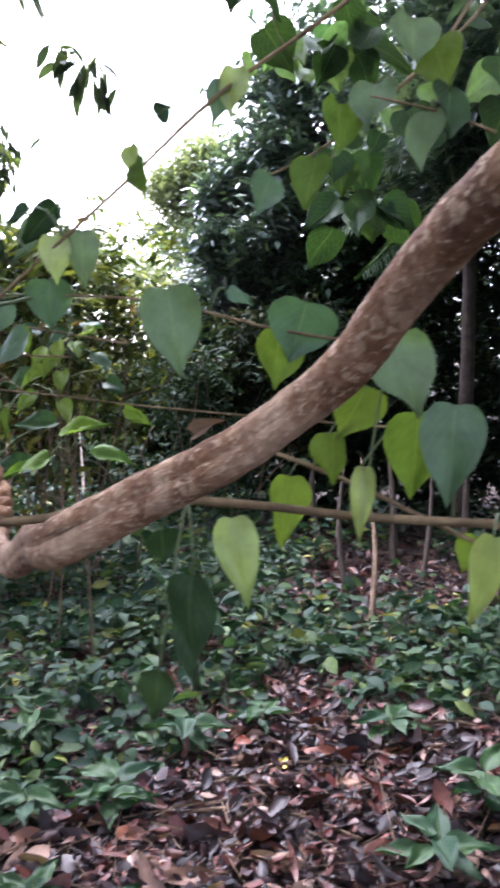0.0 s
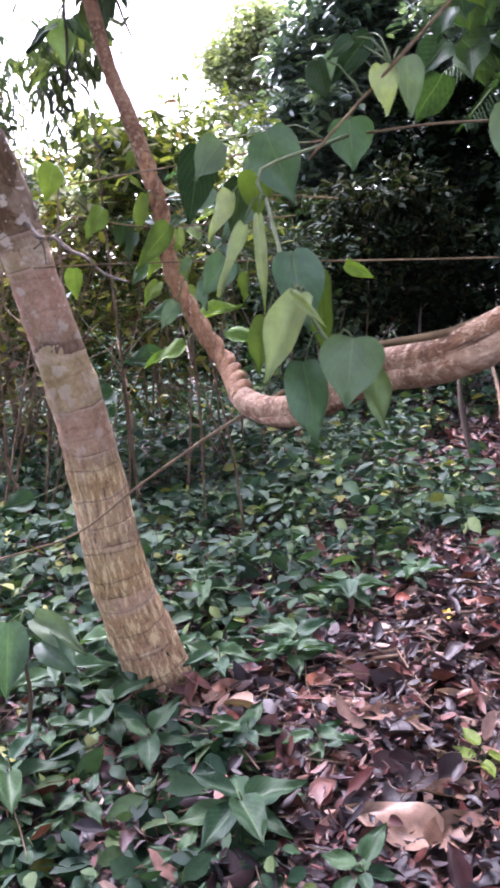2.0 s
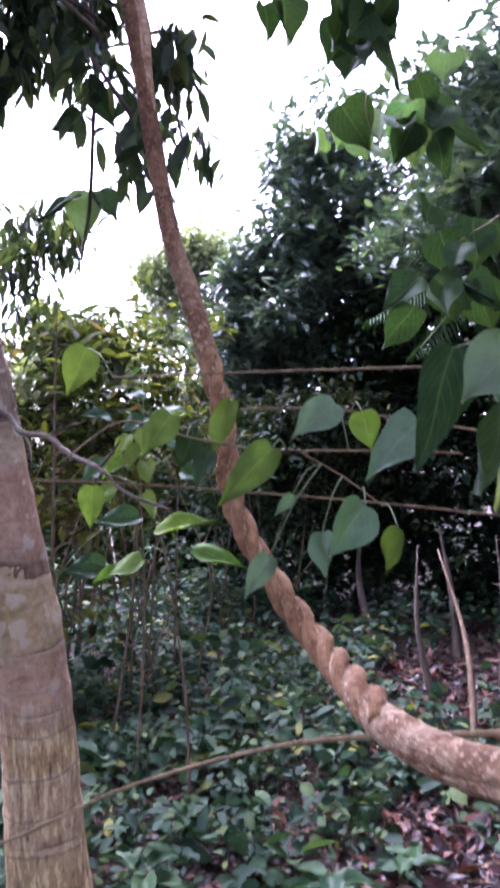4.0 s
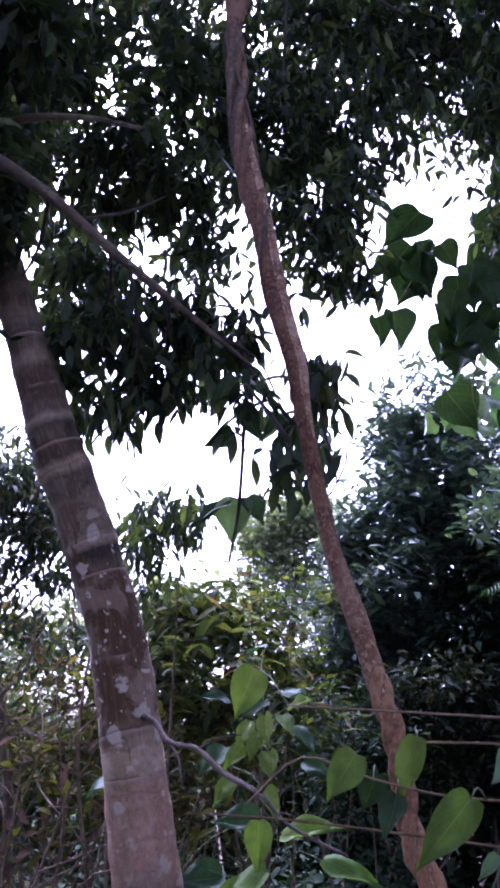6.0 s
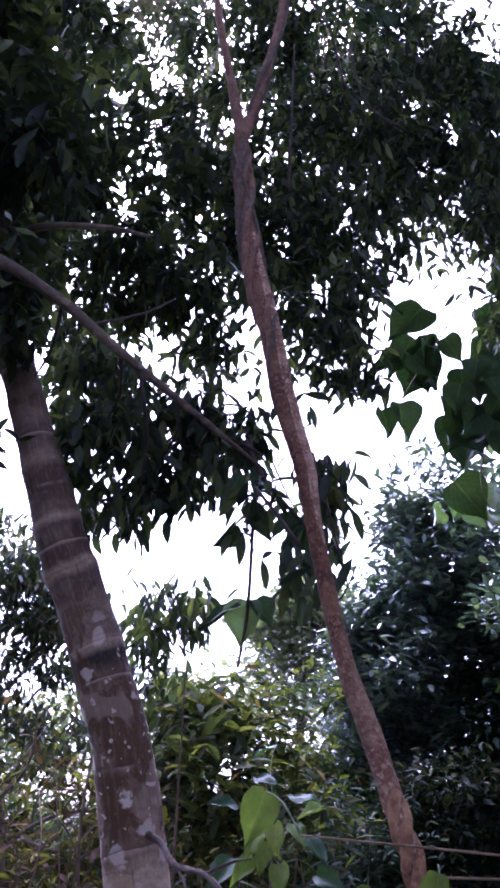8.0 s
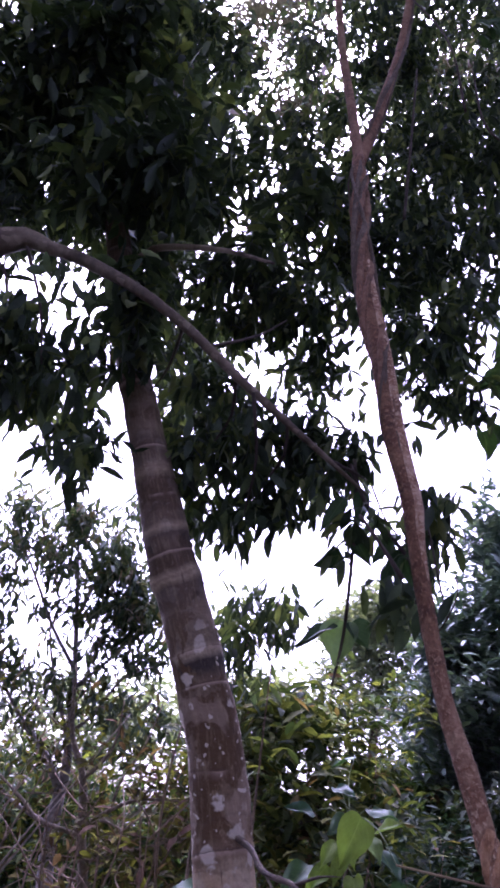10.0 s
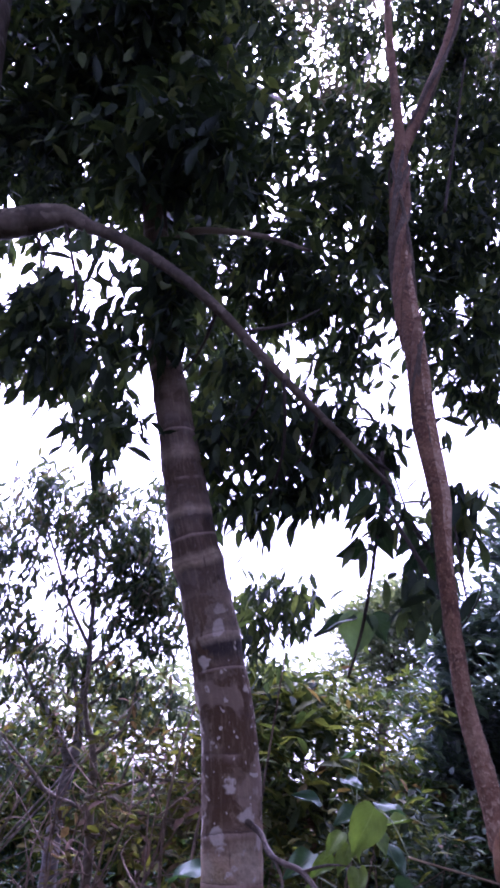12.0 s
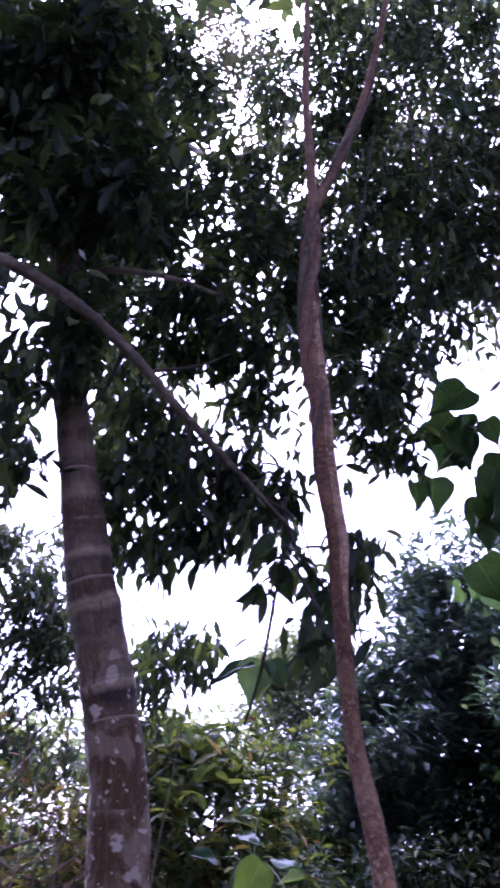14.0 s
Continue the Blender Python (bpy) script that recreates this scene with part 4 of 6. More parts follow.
# ---- the liana: sags in a bow before the camera, twists, and climbs to its own crown ----
def build_liana():
    low = [
        (*(0.148, 1.36, 1.552), 0.016), (*(0.147, 1.42, 1.551), 0.016), (*(0.135, 1.46, 1.54), 0.016), (*(0.113, 1.52, 1.512), 0.016), (*(0.087, 1.57, 1.469), 0.0165),
        (*(0.055, 1.6, 1.438), 0.0160), (*(0.011, 1.63, 1.406), 0.0160), (*(-0.049, 1.67, 1.373), 0.0168), (*(-0.13, 1.72, 1.327), 0.018),
        (*(-0.196, 1.88, 1.29), 0.020), (*(-0.306, 2.12, 1.206), 0.022), (*(-0.392, 2.27, 1.196), 0.0225), (*(-0.446, 2.45, 1.233), 0.020),
        (*(-0.5, 2.517, 1.298), 0.0182), (*(-0.562, 2.58, 1.407), 0.0175),
        (*(-0.581, 2.61, 1.539), 0.0175), (*(-0.608, 2.63, 1.637), 0.0178), (*(-0.634, 2.64, 1.722), 0.0185), (*(-0.664, 2.65, 1.811), 0.0168),
        (*(-0.692, 2.67, 1.936), 0.0165), (*(-0.722, 2.69, 2.103), 0.0168),
        (*(-0.737, 2.695, 2.189), 0.0175), (*(-0.783, 2.74, 2.368), 0.0185), (*(-0.821, 2.8, 2.581), 0.020), (*(-0.893, 2.95, 2.991), 0.021),
        (*(-0.962, 3.14, 3.591), 0.022)]
    left = [(*(-0.949, 3.13, 3.53), 0.019), (*(-1.012, 3.2, 3.923), 0.017), (*(-1.104, 3.3, 4.503), 0.015), (*(-1.226, 3.4, 5.55), 0.012), (*(-1.511, 3.6, 7.803), 0.006)]
    right = [(*(-0.956, 3.15, 3.578), 0.020), (*(-0.907, 3.2, 3.909), 0.018), (*(-0.852, 3.3, 4.421), 0.016), (*(-0.809, 3.3, 5.16), 0.012), (*(-0.775, 3.5, 7.208), 0.006)]
    ob = thing("liana", "thick twisted reddish-brown liana bowing low and climbing upward", "liana", (low[9][0], low[9][1], 0))
    core = [(*r[:3], r[3] * (0.62 if 11 < i < 16 else 0.9)) for i, r in enumerate(low)]
    part("stem", tube_mesh("stem", core, MAT_LIANA, 0.012, 20, 0.10, 55), ob)
    part("fork", tube_mesh("fork", left, MAT_LIANA_OLD, 0.03, 12, 0.12, 30), ob)
    part("fork", tube_mesh("fork", right, MAT_LIANA_OLD, 0.03, 12, 0.12, 30), ob)

    def strand(rows, turns, size, off, start=0.0, taper=True):
        path = smooth_path(rows, 0.012)
        _, a, b = frames_along(path)
        out = []
        for i, row in enumerate(path):
            ang = start + turns * 2 * math.pi * i / len(path)
            ease = min(1.0, i / 30, (len(path) - 1 - i) / 12) if taper else 1.0
            out.append((*(row[:3] + (math.cos(ang) * a[i] + math.sin(ang) * b[i]) * row[3] * off * (0.45 + 0.55 * ease)), row[3] * size * (0.3 + 0.7 * ease)))
        return out
    for k in range(3):
        part("strand", tube_mesh("strand", strand(low[11:17], 4.6, 0.5, 0.56, math.pi * 2 / 3 * k, False), MAT_ROPE, 0.008, 12, 0.2, 45), ob, "orange-brown stem wound tight like rope")
    side = [(r[0], r[1] - 0.007, r[2] - r[3] * k, r[3] * q) for r, k, q in zip(low[4:13], (0.2, 0.35, 0.5, 0.6, 0.65, 0.6, 0.5, 0.3, 0.1), (0.4, 0.55, 0.66, 0.72, 0.74, 0.7, 0.66, 0.6, 0.4))]
    part("strand", tube_mesh("strand", side, MAT_LIANA, 0.012, 14, 0.1, 60), ob, "second stem grown along the bow")
    fused = [(r[0] + r[3] * k, r[1] - 0.004, r[2], r[3] * q) for r, k, q in zip(low[19:25], (0.1, 0.45, 0.75, 1.05, 0.95, 0.4), (0.4, 0.6, 0.66, 0.62, 0.6, 0.5))]
    part("strand", tube_mesh("strand", fused, MAT_LIANA, 0.012, 14, 0.1, 60), ob, "second stem grown beside the climbing stem")
    part("strand", tube_mesh("strand", strand(low[22:26], 2.0, 0.6, 0.95, 1.0), MAT_LIANA_GREY, 0.02, 10, 0.12, 40), ob)
    part("strand", tube_mesh("strand", strand(low[21:26], 0.8, 0.4, 1.2, 4.0), MAT_LIANA_GREY, 0.02, 8, 0.12, 40), ob)
    for turns, size, off, start in ((1.7, 0.5, 1.0, 0.4), (2.3, 0.4, 1.1, 2.6), (1.1, 0.42, 1.1, 4.6)):
        part("strand", tube_mesh("strand", strand(low[22:26], turns, size, off, start), MAT_LIANA_OLD, 0.015, 9, 0.35, 28), ob, "reddish stem wound round the liana")
    for turns, size, off, start in ((1.3, 0.3, 1.25, 2.0), (-1.0, 0.24, 1.35, 0.5), (2.4, 0.2, 1.3, 5.0), (0.6, 0.16, 1.6, 3.1)):
        part("strand", tube_mesh("strand", strand(low[21:26], turns, size, off, start), MAT_LIANA_GREY, 0.02, 7, 0.2, 30), ob, "thin old stem twined round the liana")
    for turns, size, off, start in ((1.6, 0.5, 1.2, 1.0), (0.7, 0.35, 1.5, 4.0)):
        part("strand", tube_mesh("strand", strand(right, turns, size, off, start), MAT_LIANA_GREY, 0.02, 7, 0.2, 30), ob, "thin old stem twined round the liana")
    for a, m, b in (((-0.745, 2.74, 2.049), (-0.794, 2.76, 2.125), (-0.839, 2.8, 2.197)), ((-0.793, 3.0, 3.186), (-0.784, 3.0, 3.473), (-0.775, 3.0, 3.821)),
                    ((-0.618, 3.2, 3.843), (-0.679, 3.2, 4.216), (-0.839, 3.3, 4.676)), ((-0.433, 3.2, 3.616), (-0.552, 3.2, 3.765), (-0.597, 3.2, 4.06))):
        part("twig", tube_mesh("twig", [(*a, 0.005), (*m, 0.004), (*b, 0.003)], MAT_DARKTWIG, 0.03, 7, 0.1, 40), ob)
    c = clumps([
        ((-1.152, 3.6, 4.147), (0.22, 0.25, 0.25), 70), ((-1.11, 3.6, 3.67), (0.2, 0.25, 0.2), 60), ((-0.91, 3.6, 3.603), (0.25, 0.2, 0.3), 70),
        ((-0.685, 3.6, 3.82), (0.22, 0.25, 0.4), 110), ((-0.694, 3.4, 3.087), (0.14, 0.2, 0.16), 40), ((-0.643, 3.3, 2.852), (0.10, 0.15, 0.08), 20), ((-0.813, 3.4, 2.978), (0.08, 0.15, 0.12), 14),
        ((-0.818, 3.8, 5.352), (0.4, 0.3, 0.4), 110), ((-1.127, 3.8, 5.712), (0.2, 0.3, 0.2), 40), ((-1.396, 3.9, 5.182), (0.12, 0.2, 0.12), 14),
        ((-0.683, 3.5, 3.486), (0.32, 0.25, 0.3), 110), ((-0.492, 3.7, 4.3), (0.35, 0.3, 0.3), 90), ((-0.881, 3.6, 4.19), (0.3, 0.2, 0.25), 70),
        ((-0.619, 3.3, 2.844), (0.12, 0.2, 0.08), 14), ((-0.766, 3.1, 2.51), (0.05, 0.1, 0.05), 3), ((-0.987, 3.3, 2.562), (0.14, 0.2, 0.08), 18),
        ((-0.709, 2.95, 2.231), (0.05, 0.05, 0.06), 4), ((-0.721, 2.95, 2.327), (0.07, 0.05, 0.05), 4),
        ((-0.449, 4.1, 6.298), (0.4, 0.25, 0.35), 130), ((-0.787, 4.1, 6.242), (0.3, 0.25, 0.3), 70), ((-0.287, 4.0, 5.017), (0.3, 0.25, 0.35), 130), ((-0.272, 3.9, 4.197), (0.2, 0.2, 0.22), 70), ((-0.531, 4.0, 4.71), (0.25, 0.2, 0.3), 80),
        ((-1.009, 3.9, 5.165), (0.3, 0.25, 0.35), 100), ((-0.831, 3.9, 4.356), (0.3, 0.25, 0.35), 110), ((-0.949, 3.8, 3.82), (0.2, 0.2, 0.25), 60), ((-0.733, 3.8, 3.649), (0.2, 0.2, 0.2), 50), ((-0.973, 3.9, 4.982), (0.2, 0.2, 0.25), 50),
        ((-0.182, 3.9, 3.955), (0.4, 0.3, 0.26), 110), ((0.084, 3.8, 3.999), (0.4, 0.3, 0.3), 90), ((0.015, 3.8, 4.515), (0.33, 0.3, 0.35), 110),
        ((-0.068, 3.7, 3.732), (0.2, 0.2, 0.22), 60), ((-0.076, 3.7, 3.328), (0.16, 0.2, 0.16), 34), ((-0.239, 3.8, 4.374), (0.28, 0.3, 0.22), 60), ((-0.429, 3.7, 3.954), (0.22, 0.2, 0.22), 50),
        ((-1.05, 4.0, 5.95), (0.3, 0.25, 0.3), 80), ((-0.68, 4.0, 5.7), (0.3, 0.25, 0.3), 80), ((-0.42, 4.0, 5.9), (0.3, 0.25, 0.3), 70), ((-0.3, 4.0, 5.45), (0.25, 0.25, 0.25), 60), ((-0.7, 4.0, 4.9), (0.25, 0.25, 0.25), 60),
        ((-1.45, 4.0, 5.3), (0.22, 0.2, 0.25), 26), ((-1.5, 4.0, 5.7), (0.2, 0.2, 0.2), 20), ((-0.678, 2.85, 2.037), (0.03, 0.04, 0.05), 4), ((-0.761, 2.9, 2.059), (0.03, 0.05, 0.04), 2),
    ], 2.5, 9.0, 0.05)
    part("crown", blades_mesh("crown", *whorls(c, 9, 0.066, 0.021, -44, 0.026), MAT_CROWN), ob, "small dark drooping leaves", "stuff")


build_liana()


# ---- climbers with heart-shaped leaves before the camera ----
def w(pixels, depth):
    return pixels * depth / 1340.0


def build_climbers():
    H, P, S, K = MAT_HEART, MAT_HEART_PALE, MAT_HEART_YELLOW, MAT_HEART_DARK
    d = 0.78
    vine("climbing_vine", "dark slanting vine stem with small pale heart-shaped leaves",
         [[(*(-0.248, 1.86, 1.508), 0.0015), (*(-0.215, 1.86, 1.539), 0.0016), (*(-0.106, 1.86, 1.637), 0.0018), (*(-0.019, 1.86, 1.718), 0.002), (*(0.092, 1.86, 1.798), 0.0022), (*(0.171, 1.86, 1.867), 0.0024)]],
         [((-0.174, 1.86, 1.587), (-0.174, 1.86, 1.543), w(52, d), P), ((-0.15, 1.87, 1.594), (-0.15, 1.87, 1.54), w(55, d), H),
          ((-0.1, 1.86, 1.671), (-0.098, 1.86, 1.641), w(45, d), P), ((-0.093, 1.85, 1.654), (-0.084, 1.85, 1.608), w(50, d), S),
          ((-0.002, 1.86, 1.742), (-0.001, 1.86, 1.701), w(55, d), P), ((-0.018, 1.87, 1.732), (-0.018, 1.87, 1.69), w(42, d), H),
          ((-0.236, 1.87, 1.6), (-0.232, 1.87, 1.565), w(48, d), K), ((-0.201, 1.87, 1.615), (-0.223, 1.87, 1.598), w(30, d), K),
          ((-0.08, 1.88, 1.705), (-0.067, 1.88, 1.715), w(36, d), K), ((-0.213, 1.95, 1.622), (-0.255, 1.95, 1.573), w(38, 0.95), H),
          ((-0.183, 1.9, 1.625), (-0.235, 1.9, 1.591), w(45, d), K)])
    vine("climbing_vine", "level green vine hung with broad heart-shaped leaves",
         [[(*(-0.727, 2.5, 1.582), 0.0015), (*(-0.441, 2.25, 1.566), 0.0015), (*(-0.187, 1.95, 1.54), 0.0014), (*(-0.087, 1.87, 1.529), 0.0014), (*(-0.021, 1.83, 1.515), 0.0014), (*(0.051, 1.82, 1.499), 0.0015), (*(0.165, 1.8, 1.483), 0.0016)]],
         [((-0.059, 1.83, 1.535), (-0.063, 1.83, 1.46), w(96, d), H, (0.05, -1, 0.2)), ((0.068, 1.82, 1.525), (0.056, 1.82, 1.463), w(112, d), H, (0.3, -1, 0.6)),
          ((0.044, 1.84, 1.501), (0.036, 1.84, 1.432), w(92, d), S), ((-0.206, 1.95, 1.556), (-0.209, 1.95, 1.498), w(78, 0.88), H),
          ((-0.315, 2.1, 1.546), (-0.324, 2.1, 1.479), w(72, 1.0), H), ((-0.345, 2.06, 1.517), (-0.35, 2.06, 1.451), w(66, 1.0), K),
          ((-0.389, 2.04, 1.557), (-0.398, 2.04, 1.484), w(70, 1.0), K), ((-0.005, 1.84, 1.536), (0.021, 1.84, 1.518), w(30, d), H),
          ((-0.297, 1.95, 1.551), (-0.283, 1.95, 1.481), w(85, 0.95), H), ((-0.356, 2.0, 1.554), (-0.388, 2.0, 1.503), w(65, 0.97), H),
          ((-0.315, 1.97, 1.516), (-0.316, 1.97, 1.46), w(60, 0.95), S), ((-0.345, 1.98, 1.494), (-0.373, 1.98, 1.445), w(40, 0.95), P),
          ((-0.785, 2.6, 1.636), (-0.807, 2.6, 1.573), w(48, 1.5), S)])
    vine("hanging_vine", "vine cluster with large green leaves and pale rolled young leaves",
         [[(*(-0.293, 1.85, 1.474), 0.0018), (*(-0.28, 1.8, 1.429), 0.002), (*(-0.265, 1.74, 1.393), 0.002), (*(-0.239, 1.7, 1.35), 0.002), (*(-0.22, 1.7, 1.325), 0.002)],
          [(*(-0.293, 1.85, 1.474), 0.0018), (*(-0.299, 1.88, 1.505), 0.002), (*(-0.208, 1.9, 1.532), 0.002)]],
         [((-0.263, 1.74, 1.419), (-0.252, 1.72, 1.344), w(85, 0.72), H, (0.3, -1, 0.1)), ((-0.255, 1.7, 1.385), (-0.288, 1.69, 1.308), w(64, 0.7), P, (-0.4, -1, 0.3)),
          ((-0.262, 1.69, 1.387), (-0.235, 1.68, 1.356), w(16, 0.7), P), ((-0.291, 1.75, 1.364), (-0.301, 1.74, 1.312), w(50, 0.75), S),
          ((-0.243, 1.76, 1.4), (-0.252, 1.75, 1.325), w(60, 0.75), S),
          ((-0.214, 1.69, 1.346), (-0.213, 1.68, 1.28), w(105, 0.68), H, (0.15, -1, 0.35)), ((-0.256, 1.72, 1.325), (-0.263, 1.7, 1.263), w(78, 0.7), H, (-0.4, -1, 0.2)),
          ((-0.197, 1.72, 1.316), (-0.197, 1.71, 1.27), w(50, 0.7), H),
          ((-0.301, 1.84, 1.458), (-0.326, 1.82, 1.354), w(19, 0.85), P), ((-0.319, 1.86, 1.452), (-0.362, 1.84, 1.379), w(24, 0.85), P)], MAT_GREENSTEM)
    vine("hanging_vine", "thin brown stem with hanging green leaves beside the liana",
         [[(*(-0.023, 1.7, 1.363), 0.0036), (*(0.042, 1.72, 1.356), 0.0038), (*(0.113, 1.72, 1.35), 0.0036), (*(0.214, 1.7, 1.351), 0.0038), (*(0.296, 1.68, 1.353), 0.004)],
          [(*(0.045, 1.8, 1.39), 0.0022), (*(0.111, 1.8, 1.366), 0.0022), (*(0.183, 1.8, 1.333), 0.0022), (*(0.233, 1.8, 1.311), 0.002)]],
         [((0.01, 1.72, 1.345), (0.015, 1.7, 1.292), w(80, 0.6), P, (0.2, -1, 0.1)), ((0.127, 1.7, 1.487), (0.144, 1.68, 1.428), w(118, 0.6), H, (0.2, -1, 0.2)),
          ((0.172, 1.68, 1.44), (0.186, 1.66, 1.362), w(108, 0.58), H, (-0.3, -1, 0.1)), ((0.116, 1.74, 1.452), (0.09, 1.74, 1.376), w(96, 0.63), S),
          ((0.161, 1.76, 1.43), (0.167, 1.76, 1.366), w(112, 0.65), S), ((0.11, 1.7, 1.391), (0.11, 1.7, 1.335), w(42, 0.6), P),
          ((0.198, 1.66, 1.35), (0.2, 1.66, 1.277), w(62, 0.56), P), ((-0.058, 1.8, 1.318), (-0.055, 1.8, 1.284), w(75, 0.7), K),
          ((0.056, 1.82, 1.367), (0.052, 1.82, 1.309), w(80, 0.7), S), ((0.088, 1.76, 1.412), (0.088, 1.76, 1.367), w(66, 0.68), S),
          ((-0.013, 1.66, 1.314), (-0.012, 1.64, 1.247), w(104, 0.6), K), ((-0.037, 1.66, 1.243), (-0.04, 1.66, 1.204), w(62, 0.57), K),
          ((0.226, 1.8, 1.319), (0.215, 1.8, 1.288), w(60, 0.7), S)])
    vine("climbing_vine", "level brown vine with heart-shaped leaves before the liana",
         [[(*(-0.561, 2.5, 1.541), 0.0016), (*(-0.447, 2.48, 1.541), 0.0016), (*(-0.365, 2.46, 1.53), 0.0016), (*(-0.224, 2.45, 1.51), 0.0018)],
          [(*(-0.769, 2.4, 1.468), 0.0012), (*(-0.705, 2.45, 1.52), 0.0014), (*(-0.619, 2.42, 1.5), 0.0015), (*(-0.527, 2.4, 1.485), 0.0016), (*(-0.388, 2.38, 1.484), 0.0017), (*(-0.296, 2.35, 1.482), 0.0018)],
          [(*(-0.478, 2.4, 1.482), 0.0012), (*(-0.426, 2.4, 1.453), 0.0012), (*(-0.378, 2.4, 1.418), 0.0012)],
          [(*(-0.858, 2.6, 1.438), 0.0015), (*(-0.693, 2.58, 1.434), 0.0016), (*(-0.385, 2.5, 1.417), 0.0017), (*(-0.208, 2.45, 1.403), 0.0018), (*(0.037, 2.4, 1.389), 0.0018), (*(0.256, 2.35, 1.38), 0.002)]],
         [((-0.638, 2.42, 1.526), (-0.667, 2.4, 1.472), w(58, 1.0), S), ((-0.563, 2.44, 1.546), (-0.586, 2.44, 1.491), w(48, 1.05), S), ((-0.513, 2.38, 1.486), (-0.569, 2.36, 1.427), w(60, 1.0), S),
          ((-0.436, 2.4, 1.54), (-0.492, 2.38, 1.498), w(67, 1.0), H), ((-0.4, 2.42, 1.534), (-0.398, 2.42, 1.488), w(53, 1.0), S), ((-0.589, 2.44, 1.482), (-0.603, 2.44, 1.435), w(52, 1.05), K),
          ((-0.515, 2.38, 1.357), (-0.547, 2.36, 1.311), w(41, 1.0), H),
          ((-0.487, 2.4, 1.429), (-0.511, 2.4, 1.403), w(21, 1.0), H), ((-0.613, 2.46, 1.505), (-0.63, 2.46, 1.454), w(48, 1.05), K),
          ((-0.35, 2.32, 1.516), (-0.418, 2.3, 1.444), w(82, 0.95), H), ((-0.41, 2.32, 1.422), (-0.437, 2.3, 1.358), w(77, 0.95), H), ((-0.456, 2.34, 1.39), (-0.454, 2.32, 1.338), w(52, 0.95), H),
          ((-0.377, 2.3, 1.398), (-0.4, 2.3, 1.345), w(40, 0.95), S), ((-0.218, 2.42, 1.399), (-0.164, 2.42, 1.361), w(26, 1.3), S), ((-0.774, 2.6, 1.431), (-0.768, 2.6, 1.371), w(53, 1.0), S)])
    vine("climbing_vine", "overhead vine with broad olive-green leaves",
         [[(0.24, 1.95, 1.86, 0.002), (0.19, 1.93, 1.78, 0.002), (0.13, 1.95, 1.735, 0.002), (0.08, 1.97, 1.70, 0.0015), (0.02, 1.97, 1.67, 0.0012)], [(0.25, 1.9, 1.7, 0.0018), (0.19, 1.9, 1.72, 0.0016), (0.13, 1.92, 1.74, 0.0012)]],
         [((0.1, 1.95, 1.742), (0.094, 1.93, 1.69), w(78, 0.9), S), ((0.078, 1.96, 1.69), (0.066, 1.94, 1.645), w(70, 0.9), S), ((0.03, 1.97, 1.672), (0.018, 1.95, 1.63), w(60, 0.9), H), ((0.136, 1.94, 1.758), (0.134, 1.92, 1.705), w(80, 0.85), H),
          ((0.168, 1.92, 1.815), (0.166, 1.9, 1.755), w(85, 0.85), H), ((0.19, 1.92, 1.79), (0.195, 1.9, 1.73), w(90, 0.8), S), ((0.2, 1.9, 1.74), (0.2, 1.88, 1.69), w(80, 0.8), K), ((0.186, 1.91, 1.72), (0.18, 1.9, 1.67), w(70, 0.85), H)])
    d = 2.05
    vine("hanging_vine", "thin vine hanging straight with a few dark leaves",
         [[(*(-0.893, 3.08, 2.46), 0.005), (*(-0.88, 3.08, 2.335), 0.005), (*(-0.883, 3.08, 2.16), 0.0045), (*(-0.892, 3.1, 2.016), 0.004), (*(-0.913, 3.12, 1.903), 0.003)],
          [(*(-0.901, 3.06, 2.435), 0.006), (*(-0.85, 3.04, 2.319), 0.006), (*(-0.777, 3.01, 2.217), 0.005), (*(-0.735, 2.98, 2.148), 0.005), (*(-0.72, 2.98, 2.035), 0.004), (*(-0.689, 2.98, 1.941), 0.003)]],
         [((-0.909, 3.08, 2.209), (-0.986, 3.08, 2.17), w(40, d), K, (0, -0.5, -1)), ((-0.893, 3.08, 2.275), (-0.847, 3.08, 2.197), w(36, d), K), ((-0.913, 3.1, 2.041), (-0.999, 3.1, 1.983), w(44, d), K, (0, -0.6, 1)),
          ((-0.894, 3.1, 2.049), (-0.913, 3.1, 1.95), w(62, d), H), ((-0.874, 3.1, 2.05), (-0.83, 3.1, 1.968), w(46, d), K), ((-0.788, 3.01, 2.162), (-0.8, 3.01, 2.095), w(20, 1.9), K),
          ((-0.77, 3.01, 2.197), (-0.772, 3.01, 2.09), w(22, 1.9), K), ((-0.757, 3.01, 2.197), (-0.735, 3.01, 2.105), w(22, 1.9), K), ((-0.79, 3.01, 2.223), (-0.839, 3.01, 2.16), w(20, 1.9), K),
          ((-0.751, 3.01, 2.211), (-0.804, 3.0, 2.125), w(20, 1.9), K), ((-0.909, 3.06, 2.341), (-0.958, 3.06, 2.25), w(30, 1.9), K), ((-0.867, 3.05, 2.353), (-0.868, 3.05, 2.264), w(30, 1.9), K)], MAT_DARKTWIG, lobe=0.02)
    vine("thread_vine", "dark thread-like vine hanging beside the liana",
         [[(-0.728, 2.9, 2.318, 0.0022), (-0.7, 2.9, 2.199, 0.0022), (-0.68, 2.9, 2.1, 0.0022), (-0.663, 2.9, 2.018, 0.002), (-0.69, 2.9, 1.985, 0.0018)],
          [(-0.663, 2.9, 2.018, 0.002), (-0.642, 2.9, 2.069, 0.0018), (-0.646, 2.9, 2.117, 0.0012)]], [], MAT_DARKTWIG)
